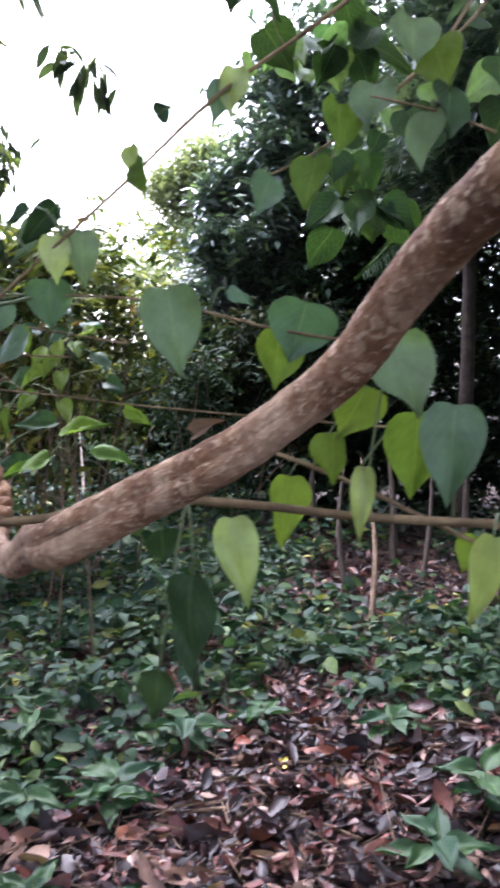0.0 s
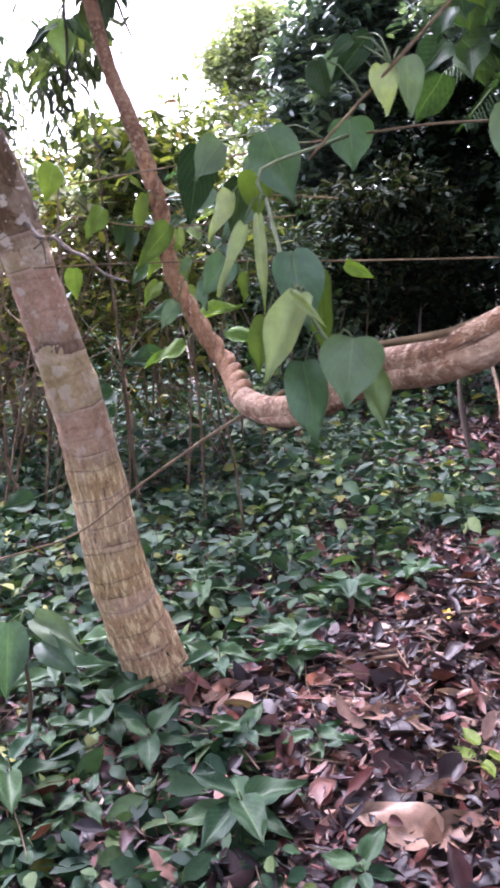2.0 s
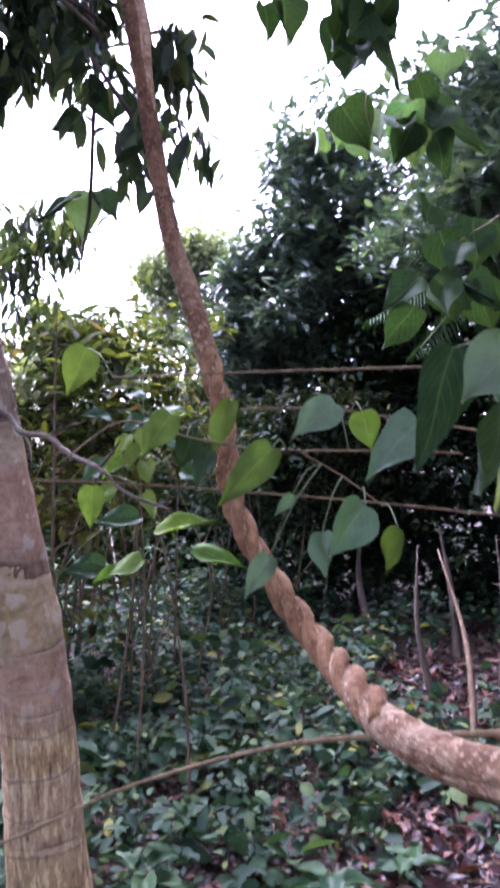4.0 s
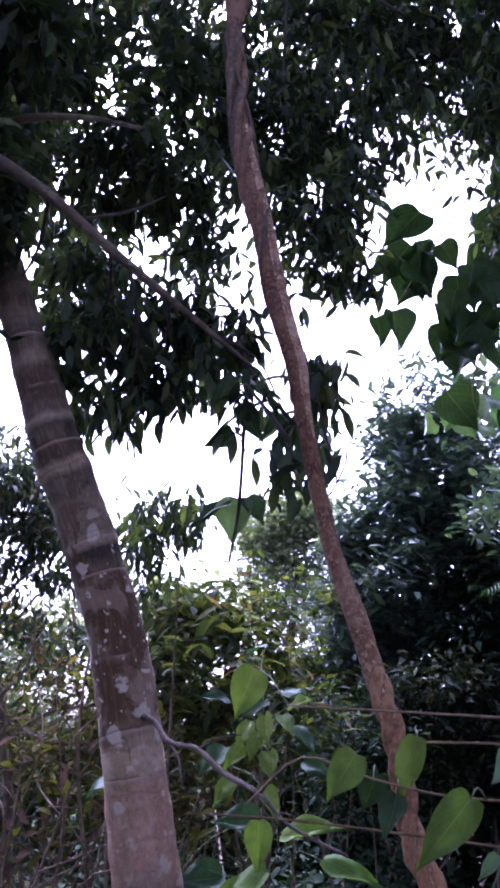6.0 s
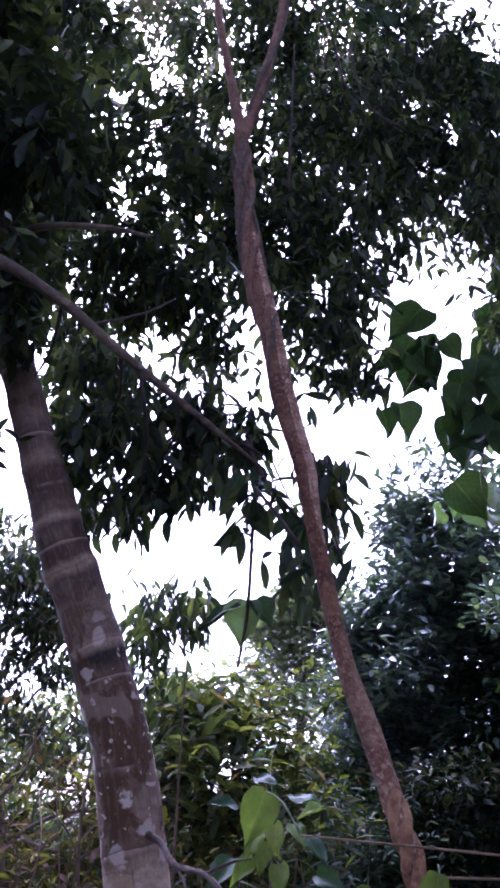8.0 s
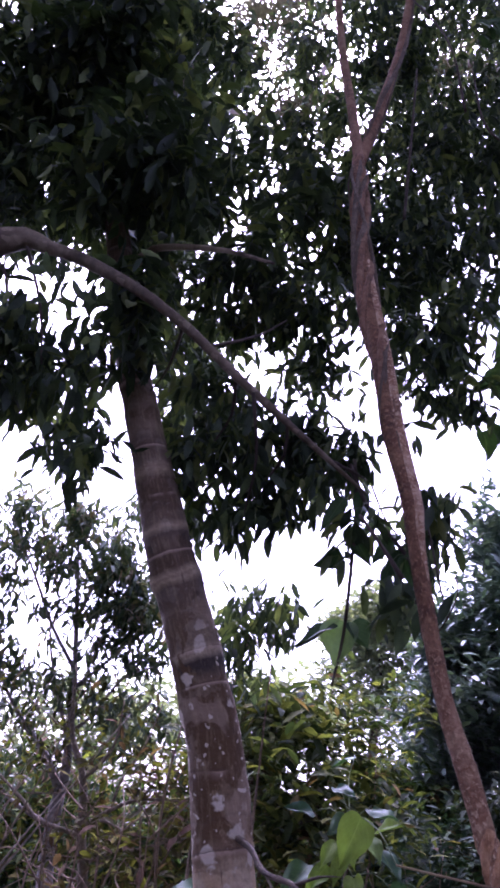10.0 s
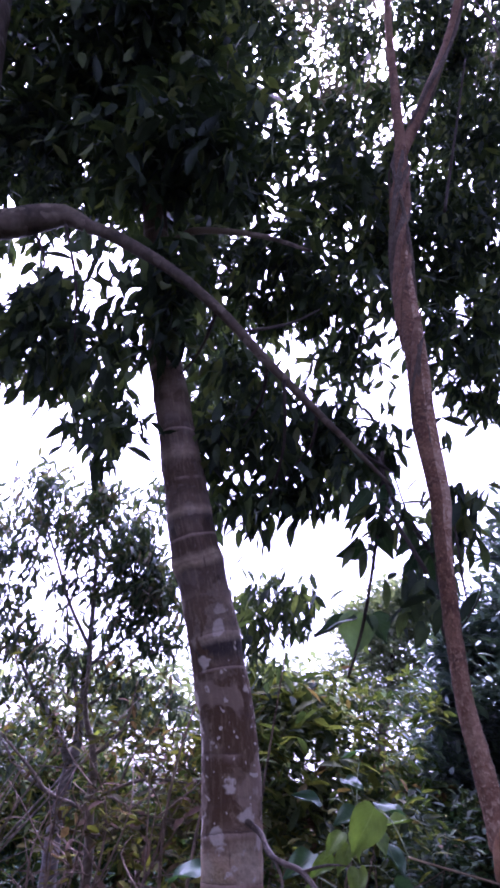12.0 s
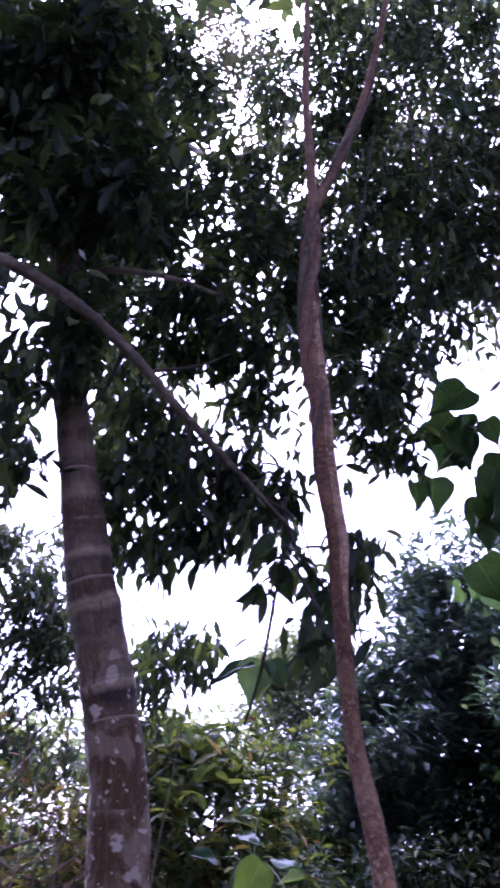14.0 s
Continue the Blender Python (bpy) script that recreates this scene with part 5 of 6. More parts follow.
    vine("dead_twig", "thin bare brown stem leaning from the liana to the tree", [[(*(-1.297, 3.05, 0.615), 0.003), (*(-1.02, 3.0, 0.705), 0.003), (*(-0.759, 2.8, 0.896), 0.0033), (*(-0.502, 2.5, 1.086), 0.0035), (*(-0.331, 2.2, 1.213), 0.0035), (*(-0.231, 2.0, 1.278), 0.003), (*(-0.214, 1.76, 1.327), 0.0034), (-0.13, 1.712, 1.344, 0.0036), (-0.085, 1.688, 1.366, 0.0036), (-0.045, 1.665, 1.386, 0.0034), (0.012, 1.628, 1.413, 0.003)]], [], MAT_STEM, "twig")


build_climbers()


# ---- broad round leaves hanging from above ----
def build_canopy_vine():
    ob = thing("canopy_vine", "vine curtain of broad round leaves hanging from above", "vine", (-0.064, 3.5, 3.364))
    stems = [[(*(0.692, 4.3, 5.299), 0.007), (*(0.293, 4.3, 4.331), 0.007), (*(0.122, 4.3, 3.673), 0.006), (*(0.026, 4.3, 3.287), 0.005), (*(-0.022, 4.9, 3.162), 0.004), (*(0.113, 5.5, 3.168), 0.003)],
             [(*(0.638, 4.3, 4.77), 0.006), (*(0.07, 4.3, 4.0), 0.005), (*(-0.214, 4.35, 3.609), 0.004), (*(-0.429, 4.4, 3.281), 0.003)],
             [(*(0.733, 3.4, 2.836), 0.005), (*(0.608, 3.4, 2.534), 0.005), (*(0.424, 3.4, 2.347), 0.004), (*(0.262, 3.7, 2.249), 0.003), (*(0.177, 4.2, 2.25), 0.002)],
             [(*(0.069, 4.2, 3.197), 0.003), (*(0.181, 4.2, 3.117), 0.003), (*(0.431, 4.2, 3.059), 0.003)]]
    for s in stems:
        part("stem", tube_mesh("stem", s, MAT_STEM, 0.05, 7, 0.1, 30), ob)
    for c, radii, n, green in (((0.12, 3.9, 4.55), (0.26, 0.2, 0.3), 34, 0.03), ((-0.1, 4.0, 4.9), (0.3, 0.2, 0.25), 22, 0.03), ((0.2, 4.0, 3.98), (0.2, 0.2, 0.2), 16, 0.03), ((0.165, 4.3, 3.614), (0.22, 0.25, 0.3), 34, 0.05), ((-0.12, 4.3, 3.185), (0.13, 0.2, 0.22), 20, 0.0), ((-0.284, 4.4, 3.589), (0.11, 0.2, 0.16), 12, 0.0),
                               ((0.258, 4.3, 4.206), (0.28, 0.2, 0.35), 28, 0.05), ((0.016, 4.4, 3.636), (0.17, 0.2, 0.26), 18, 0.0), ((0.387, 3.7, 2.375), (0.3, 0.2, 0.25), 4, 0.15), ((0.614, 3.6, 2.444), (0.25, 0.2, 0.3), 7, 0.15),
                               ((0.22, 4.2, 2.272), (0.2, 0.2, 0.12), 4, 0.3), ((0.055, 5.5, 3.273), (0.25, 0.2, 0.12), 6, 0.5), ((0.447, 5.5, 3.44), (0.25, 0.2, 0.25), 12, 0.3), ((0.44, 5.5, 2.539), (0.25, 0.2, 0.35), 10, 0.3), ((-0.457, 3.8, 5.143), (0.1, 0.1, 0.12), 6, 0.1)):
        big = (c[1] - 1.4) / 2.2
        for p in in_blob(c, radii, n):
            length = rng.uniform(0.075, 0.15) * big
            aim = p + np.array([rng.normal(0, 0.6), rng.normal(0, 0.5), -1]) * length * 0.85
            part("leaf", heart_mesh("leaf", p, aim, length * rng.uniform(0.85, 1.1), MAT_HEART_DARK if rng.uniform() > green else MAT_HEART,
                                    (rng.normal(0, 0.5), -1, rng.normal(0.1, 0.4)), 0.02, 0.1, rng.uniform(-0.05, 0.2), 0.92), ob)
    part("leaf", heart_mesh("leaf", (-0.585, 4.0, 3.61), (-0.412, 4.0, 3.479), 0.035, MAT_HEART_DARK, (0.2, -1, 0.6), 0.0, 0.3, 0.05, 1.2), ob, "long dark dry leaf")
    for at, size in (((-0.429, 4.4, 3.281), 0.17), ((-0.503, 4.4, 3.256), 0.13), ((-0.221, 4.4, 3.303), 0.16)):
        a = np.array(at)
        part("leaf", heart_mesh("leaf", a, a + np.array([0.25, 0.05, -1]) * size, size * 0.95, MAT_HEART_DARK, (0.5, -1, 0.3), 0.02, 0.25, 0.3), ob)


build_canopy_vine()


# ---- dark evergreen tree behind ----
def build_dark_tree():
    ob = thing("evergreen_tree", "dense dark evergreen tree with small glossy leaves", "tree", (1.0, 10.4, 0))
    part("trunk", tube_mesh("trunk", [(1.0, 10.4, -0.1, 0.2), (0.9, 10.4, 1.5, 0.16), (1.0, 10.4, 3.2, 0.12), (0.7, 10.3, 5.0, 0.05)], MAT_LIMB, 0.15, 12, 0.1, 6), ob)
    for aim in ((-0.112, 10.2, 3.549), (0.845, 10.2, 4.22), (1.625, 10.2, 3.856), (0.457, 10.0, 5.214), (-0.09, 9.8, 5.142), (1.121, 10.0, 2.499)):
        part("limb", tube_mesh("limb", [(1.0, 10.4, 2.6, 0.08), (*((np.array(aim) + (1.0, 10.4, 2.9)) / 2), 0.05), (*aim, 0.015)], MAT_LIMB, 0.2, 8, 0.1, 8), ob)
    c = clumps([
        ((0.341, 9.9, 4.95), (0.42, 0.6, 0.45), 110),
        ((-0.067, 9.8, 4.7), (0.3, 0.5, 0.4), 80),
        ((0.285, 10.0, 4.034), (0.75, 1.0, 0.75), 520),
        ((-0.165, 10.0, 3.104), (0.68, 1.0, 0.7), 480),
        ((0.81, 10.2, 3.395), (1.1, 1.0, 1.0), 520),
        ((1.484, 10.3, 4.521), (0.9, 1.0, 0.8), 330),
        ((2.086, 10.5, 3.576), (1.2, 1.0, 1.2), 420),
        ((0.243, 10.2, 2.209), (1.2, 1.0, 0.8), 420),
        ((-0.468, 10.4, 2.235), (0.5, 0.8, 0.6), 260),
        ((0.161, 10.0, 4.058), (0.5, 0.6, 0.5), 150), ((-0.5, 10.0, 3.5), (0.45, 0.6, 0.4), 170), ((-0.75, 10.0, 2.75), (0.5, 0.6, 0.4), 170), ((-0.75, 9.9, 2.1), (0.45, 0.6, 0.4), 140),
        # blobs nearer than y 9 form an overhang added to shade the ground
        ((1.701, 10.2, 1.869), (1.3, 1.0, 0.9), 480), ((1.449, 8.4, 3.638), (0.8, 1.0, 0.5), 200), ((1.823, 8.0, 4.136), (0.9, 1.2, 0.7), 260),
        ((0.316, 10.0, 1.197), (1.6, 0.8, 0.6), 480), ((1.6, 7.9, 3.3), (1.3, 0.9, 0.45), 260), ((3.2, 7.4, 3.6), (1.3, 1.2, 0.5), 300), ((2.2, 6.9, 3.5), (1.0, 0.8, 0.35), 160), ((1.9, 6.2, 4.5), (1.0, 1.0, 0.4), 420), ((2.9, 5.6, 4.4), (1.2, 1.2, 0.4), 420), ((1.4, 7.2, 4.2), (1.0, 1.0, 0.35), 300), ((1.45, 6.6, 3.5), (0.65, 1.0, 0.35), 260), ((1.6, 5.2, 3.7), (0.6, 0.8, 0.35), 220),
    ], 1.6, 3.6, 0.07)
    tips = np.array([(-0.25, 9.8, 5.35), (0.02, 9.8, 5.62), (0.3, 9.9, 5.75), (0.5, 9.9, 5.55), (-0.4, 9.8, 4.9), (0.75, 10.0, 5.4), (-0.6, 9.9, 4.3), (-0.7, 9.9, 3.6)])
    c = np.vstack([c] + [tips + (0, 0, -0.13 * k) + rng.normal(0, 0.03 + 0.035 * k, tips.shape) for k in range(6)])
    part("crown", blades_mesh("crown", *whorls(c, 12, 0.16, 0.055, 12, 0.08), MAT_DARKTREE), ob, "small dark glossy leaves", "stuff")


build_dark_tree()


# ---- bright young trees and bushes between ----
def bush(name, label, base, blobs, per, length, width, droop, mat, stems=3, plain=False, bark=None, dense=0.62, thin=0.06):
    ob = thing(name, label, "bush", base)
    c = clumps(blobs, dense * (1.7 if not plain else 1.0), 4.0, thin)
    length, width = (length, width) if plain else (length * 0.72, width * 0.66)
    for k in range(stems):
        top = np.array(blobs[k % len(blobs)][0]) + (0, 0, blobs[k % len(blobs)][1][2] * 0.6)
        b = np.array(base) + (rng.normal(0, 0.15), rng.normal(0, 0.1), -0.05)
        mid = b * 0.45 + top * 0.55 + (rng.normal(0, 0.12), 0, 0)
        part("stem", tube_mesh("stem", [(*b, 0.011), (*mid, 0.007), (*top, 0.002)], bark or MAT_TWIG, 0.08, 8, 0.1, 12), ob)
    part("foliage", blades_mesh("foliage", *whorls(c, per, length, width, droop, 0.06), mat, plain), ob, kind="stuff")
    return ob


bush("young_tree", "yellow-green young tree with upright leaf sprays", (-1.5, 6.6, 0),
     [((-1.332, 6.6, 2.307), (0.32, 0.5, 0.45), 80), ((-1.074, 6.8, 2.178), (0.35, 0.5, 0.5), 90), ((-1.534, 6.5, 1.953), (0.35, 0.5, 0.4), 80),
      ((-1.16, 6.6, 1.597), (0.5, 0.5, 0.4), 110), ((-1.46, 6.4, 1.487), (0.45, 0.5, 0.4), 90)], 8, 0.17, 0.055, 5, MAT_YOUNG, 5)
bush("leafy_bush", "green bush with long arching leaves", (-2.7, 6.2, 0),
     [((-1.787, 6.2, 2.005), (0.4, 0.5, 0.45), 80), ((-1.715, 6.4, 2.21), (0.3, 0.5, 0.4), 60), ((-1.587, 6.0, 1.809), (0.45, 0.5, 0.4), 90)], 8, 0.2, 0.07, -10, MAT_YOUNG, 4)
bush("leafy_bush", "tangled green bush with pale bare twigs", (-4.2, 6.9, 0),
     [((-2.76, 6.6, 1.852), (0.4, 0.5, 0.5), 70), ((-3.511, 6.8, 1.582), (0.6, 0.5, 0.5), 90), ((-2.351, 6.2, 1.558), (0.5, 0.5, 0.35), 80), ((-3.609, 7.0, 2.175), (0.5, 0.5, 0.4), 50)], 8, 0.14, 0.045, -15, MAT_BRUSH, 6, bark=MAT_PALE_TRUNK)
bush("dark_thicket", "thicket under the evergreen tree, leaves coloured dark for deep shade", (2.2, 9.0, 0),
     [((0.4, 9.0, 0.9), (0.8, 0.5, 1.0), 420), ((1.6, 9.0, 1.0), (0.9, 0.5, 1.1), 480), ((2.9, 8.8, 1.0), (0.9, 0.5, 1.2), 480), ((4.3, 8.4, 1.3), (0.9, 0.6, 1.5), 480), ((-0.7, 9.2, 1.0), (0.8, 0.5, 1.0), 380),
      ((2.6, 9.2, 2.6), (1.6, 0.6, 0.9), 480), ((1.0, 9.4, 2.4), (1.0, 0.6, 0.9), 380), ((4.4, 8.8, 3.4), (1.2, 0.8, 1.3), 480), ((3.2, 8.0, 3.6), (1.0, 0.8, 0.6), 240)], 9, 0.17, 0.07, -5, MAT_THICKET_SHADED, 6, True, None, 1.0, -0.3)
bush("dark_thicket", "brown-green thicket low before the evergreen tree, coloured dark for shade", (-0.2, 8.2, 0),
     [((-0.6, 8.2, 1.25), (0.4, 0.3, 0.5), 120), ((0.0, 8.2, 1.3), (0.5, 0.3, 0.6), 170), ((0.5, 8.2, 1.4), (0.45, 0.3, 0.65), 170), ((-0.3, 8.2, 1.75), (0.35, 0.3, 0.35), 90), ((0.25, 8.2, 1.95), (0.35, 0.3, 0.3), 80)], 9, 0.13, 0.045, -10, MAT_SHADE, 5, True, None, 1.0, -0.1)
bush("leafy_bush", "green bush in the shade, leaves coloured dark for it", (-0.6, 7.6, 0),
     [((-1.003, 7.4, 1.556), (0.5, 0.5, 0.5), 110), ((-0.606, 7.6, 1.38), (0.5, 0.5, 0.5), 110), ((-0.777, 7.4, 0.747), (0.6, 0.5, 0.5), 110), ((-0.662, 7.8, 1.517), (0.5, 0.5, 0.4), 90)], 9, 0.13, 0.045, 0, MAT_THICKET_SHADED, 4)
bush("leafy_bush", "shaded green bush low among thin stems", (-2.2, 5.9, 0),
     [((-1.559, 5.8, 0.848), (0.45, 0.5, 0.35), 70), ((-2.217, 5.8, 1.329), (0.5, 0.5, 0.4), 90), ((-1.995, 6.4, 1.676), (0.5, 0.5, 0.4), 80), ((-2.38, 5.6, 0.709), (0.4, 0.4, 0.35), 60), ((-1.651, 6.0, 1.475), (0.5, 0.5, 0.4), 80)], 8, 0.15, 0.055, -10, MAT_BRUSH, 5)


def tangle(label, base, spread, tall, n, mat):
    """Bare thin stems and side twigs rising together from one clump."""
    ob = thing("bare_twigs", label, "twigs", base, "bare twig clumps among the bushes")
    for k in range(n):
        a = np.array(base) + (rng.normal(0, spread * 0.4), rng.normal(0, 0.15), -0.03)
        d = np.array([rng.normal(0, spread), rng.normal(0, 0.2), tall * rng.uniform(0.5, 1.0)])
        bow = rng.normal(0, 0.2, 3)
        pts = [(*a, 0.009), (*(a + d * 0.4 + bow * 0.6), 0.007), (*(a + d * 0.75 + bow), 0.005), (*(a + d), 0.002)]
        stem = part("stem", tube_mesh("stem", pts, mat, 0.06, 6, 0.15, 20), ob)
        for t in (0.45, 0.65, 0.8):
            p = a + d * t + bow * t
            e = p + (rng.normal(0, 0.25), rng.normal(0, 0.1), rng.uniform(0.0, 0.3))
            part("twig", tube_mesh("twig", [(*p, 0.005), (*((p + e) / 2 + rng.normal(0, 0.03, 3)), 0.004), (*e, 0.0015)], mat, 0.06, 5), stem)


tangle("pale bare twigs tangled among the bushes", (-3.3, 5.6, 0), 0.55, 2.2, 8, MAT_TWIG)
tangle("brown bare twigs standing before the bushes", (-2.2, 5.2, 0), 0.5, 2.0, 9, MAT_TWIG)
tangle("grey bare twigs tangled before the slender tree", (-4.0, 6.0, 0), 0.6, 2.6, 9, MAT_LIMB)
tangle("brown bare twigs tangled among the bushes", (-2.6, 5.6, 0), 0.4, 1.9, 8, MAT_TWIG)
tangle("brown bare twigs below the young tree", (-1.0, 5.9, 0), 0.4, 1.6, 7, MAT_TWIG)


def build_crooked_sapling():
    ob = thing("sapling", "crooked bare sapling with curving brown limbs in the brush", "sapling", (-2.7, 6.3, 0))
    part("trunk", tube_mesh("trunk", [(-2.66, 6.3, -0.1, 0.04), (-2.728, 6.3, 0.992, 0.034), (-2.806, 6.3, 1.338, 0.03), (-2.886, 6.3, 1.71, 0.024), (-3.028, 6.3, 1.974, 0.016), (-3.1, 6.3, 2.4, 0.006)], MAT_LIMB, 0.06, 10, 0.14, 10), ob)
    for rows in ([(-2.745, 6.3, 1.174, 0.018), (-2.716, 6.25, 1.364, 0.015), (-2.6, 6.22, 1.37, 0.013), (-2.43, 6.2, 1.347, 0.011), (-2.147, 6.2, 1.46, 0.006)],
                 [(-2.853, 6.3, 1.401, 0.016), (-2.654, 6.3, 1.546, 0.013), (-2.464, 6.3, 1.626, 0.01), (-2.183, 6.3, 1.649, 0.005)],
                 [(-2.75, 6.3, 1.46, 0.01), (-2.659, 6.25, 1.479, 0.009), (-2.413, 6.2, 1.427, 0.008), (-2.144, 6.2, 1.444, 0.004)],
                 [(-2.654, 6.3, 1.546, 0.01), (-2.62, 6.3, 1.72, 0.008), (-2.5, 6.3, 1.95, 0.006), (-2.42, 6.3, 2.25, 0.003)],
                 [(-2.464, 6.3, 1.626, 0.007), (-2.38, 6.3, 1.78, 0.005), (-2.35, 6.3, 2.0, 0.002)],
                 [(-2.82, 6.3, 1.38, 0.016), (-3.126, 6.3, 1.429, 0.014), (-3.262, 6.3, 1.525, 0.012), (-3.594, 6.3, 1.729, 0.007)],
                 [(-2.88, 6.3, 1.69, 0.012), (-2.72, 6.3, 1.9, 0.009), (-2.7, 6.3, 2.2, 0.004)]):
        part("limb", tube_mesh("limb", rows, MAT_LIMB, 0.04, 8, 0.16, 14), ob)


build_crooked_sapling()
tangle("pinkish dry twigs caught in the crooked sapling", (-2.6, 6.4, 0), 0.16, 1.9, 12, MAT_TWIG)
tangle("brown dry twigs crossing low in the brush", (-3.6, 6.2, 0), 0.5, 1.9, 10, MAT_LIMB)


# ---- far-left tree with drooping sprays, its bare limbs showing ----
def build_spray_tree():
    b = (-3.49, 7.6, 0)
    ob = thing("spray_tree", "slender grey tree with drooping sprays of leaves", "tree", b)
    part("trunk", tube_mesh("trunk", [(*b[:2], -0.1, 0.085), (-3.548, 7.6, 0.597, 0.07), (-3.624, 7.6, 1.141, 0.062), (-3.638, 7.6, 1.494, 0.055), (-3.63, 7.6, 1.8, 0.042), (-3.665, 7.6, 2.045, 0.036), (-3.722, 7.6, 2.44, 0.031), (-3.809, 7.6, 2.881, 0.022), (-4.053, 7.6, 3.988, 0.012)], MAT_GREY_TRUNK, 0.08, 12, 0.14, 8), ob, "pale grey trunk")
    for rows in ([(-3.635, 7.58, 1.6, 0.04), (-3.68, 7.5, 1.73, 0.034), (-3.831, 7.5, 1.898, 0.028), (-4.086, 7.5, 2.119, 0.022), (-4.344, 7.5, 2.402, 0.014), (-4.5, 7.4, 2.75, 0.006)],
                 [(-3.722, 7.6, 2.4, 0.02), (-3.481, 7.7, 2.7, 0.016), (-3.3, 7.8, 2.95, 0.011), (-3.0, 7.8, 3.02, 0.005)],
                 [(-3.665, 7.6, 2.05, 0.02), (-3.45, 7.5, 2.2, 0.015), (-3.2, 7.4, 2.5, 0.01), (-2.95, 7.4, 2.62, 0.004)],
                 [(-3.735, 7.6, 2.55, 0.02), (-4.0, 7.5, 2.9, 0.016), (-4.241, 7.5, 3.265, 0.013), (-4.621, 7.4, 3.869, 0.005)], [(-3.828, 7.6, 3.0, 0.018), (-3.695, 7.7, 3.707, 0.012), (-3.723, 7.8, 4.152, 0.005)],
                 [(-3.631, 7.6, 1.35, 0.02), (-4.0, 7.5, 1.5, 0.015), (-4.371, 7.5, 1.804, 0.006)], [(-3.648, 7.6, 1.95, 0.02), (-3.99, 7.6, 2.653, 0.013), (-4.122, 7.6, 3.095, 0.005)]):
        part("limb", tube_mesh("limb", rows, MAT_GREY_TRUNK, 0.08, 8, 0.12, 9), ob)
    c = clumps([((-4.487, 7.6, 3.901), (0.5, 0.6, 0.32), 110), ((-3.984, 7.7, 3.685), (0.4, 0.6, 0.4), 90), ((-4.658, 7.5, 3.448), (0.4, 0.5, 0.3), 60),
                ((-3.899, 7.6, 3.116), (0.3, 0.5, 0.35), 50), ((-4.471, 7.4, 2.555), (0.45, 0.5, 0.25), 50), ((-3.466, 7.8, 3.321), (0.3, 0.4, 0.3), 40),
                ((-5.952, 7.6, 3.321), (0.8, 0.7, 0.7), 110), ((-3.62, 8.0, 4.181), (0.3, 0.4, 0.3), 30), ((-3.3, 7.7, 2.75), (0.45, 0.4, 0.35), 60), ((-3.05, 7.6, 3.1), (0.3, 0.4, 0.25), 40), ((-4.1, 7.5, 2.35), (0.5, 0.4, 0.3), 50), ((-3.2, 7.6, 2.2), (0.5, 0.4, 0.3), 50), ((-4.3, 7.5, 1.7), (0.6, 0.4, 0.3), 50),
                ((-3.5, 7.5, 3.5), (0.25, 0.3, 0.25), 44), ((-3.415, 7.5, 3.28), (0.25, 0.3, 0.3), 44), ((-3.2, 7.5, 2.85), (0.3, 0.3, 0.35), 60), ((-3.9, 7.5, 3.9), (0.2, 0.3, 0.15), 24), ((-4.714, 7.5, 3.1), (0.3, 0.3, 0.3), 50)], 1.9, 5.0, 0.03)
    part("crown", blades_mesh("crown", *whorls(c, 8, 0.125, 0.036, -35, 0.06), MAT_SPRAY), ob, "drooping dull green leaves", "stuff")


build_spray_tree()
bush("young_tree", "sapling spray of narrow drooping leaves", (-1.7, 5.3, 0),
     [((-1.8, 5.3, 2.66), (0.2, 0.22, 0.13), 34), ((-1.62, 5.3, 2.6), (0.17, 0.22, 0.13), 34), ((-1.5, 5.2, 2.6), (0.1, 0.15, 0.12), 16), ((-1.72, 5.3, 2.42), (0.13, 0.2, 0.16), 34), ((-1.63, 5.3, 2.25), (0.12, 0.2, 0.12), 20)], 7, 0.15, 0.045, -48, MAT_CROWN, 3, dense=0.5, thin=0.0)
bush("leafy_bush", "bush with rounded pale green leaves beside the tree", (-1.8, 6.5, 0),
     [((-1.8, 6.5, 2.3), (0.22, 0.3, 0.18), 30), ((-1.65, 6.5, 2.1), (0.25, 0.3, 0.2), 40), ((-1.85, 6.5, 1.95), (0.3, 0.3, 0.25), 50), ((-1.55, 6.4, 1.8), (0.35, 0.3, 0.25), 50)], 7, 0.22, 0.11, -5, MAT_FAR_HAZED, 3)
bush("leafy_bush", "dense green thicket behind the bare twigs", (-4.0, 9.2, 0),
     [((-5.6, 9.2, 0.9), (1.0, 0.5, 0.9), 300), ((-4.3, 9.2, 0.9), (0.9, 0.5, 0.9), 300), ((-3.1, 9.2, 0.9), (0.9, 0.5, 0.95), 300), ((-2.0, 9.2, 0.9), (0.8, 0.5, 1.0), 280), ((-1.1, 9.4, 0.9), (0.8, 0.5, 1.0), 260), ((-2.6, 9.4, 1.7), (0.9, 0.5, 0.5), 170), ((-4.6, 9.4, 1.6), (1.0, 0.5, 0.5), 150), ((-1.2, 9.4, 1.9), (0.7, 0.5, 0.5), 150)], 9, 0.17, 0.06, -15, MAT_BUSH, 5, True, None, 1.0, -0.2)


# ---- distance ----
def far_crown(base, blobs, size, mat, label):
    ob = thing("far_tree", label, "tree", base)
    top = blobs[0][0]
    part("trunk", tube_mesh("trunk", [(base[0], base[1], -0.2, 0.25), (top[0], top[1], top[2] * 0.6, 0.12), (*top, 0.05)], MAT_DARKTWIG, 0.5, 8), ob)
    part("crown", blades_mesh("crown", *whorls(clumps(blobs), 10, size, size * 0.5, 0, size), mat, True), ob, kind="stuff")


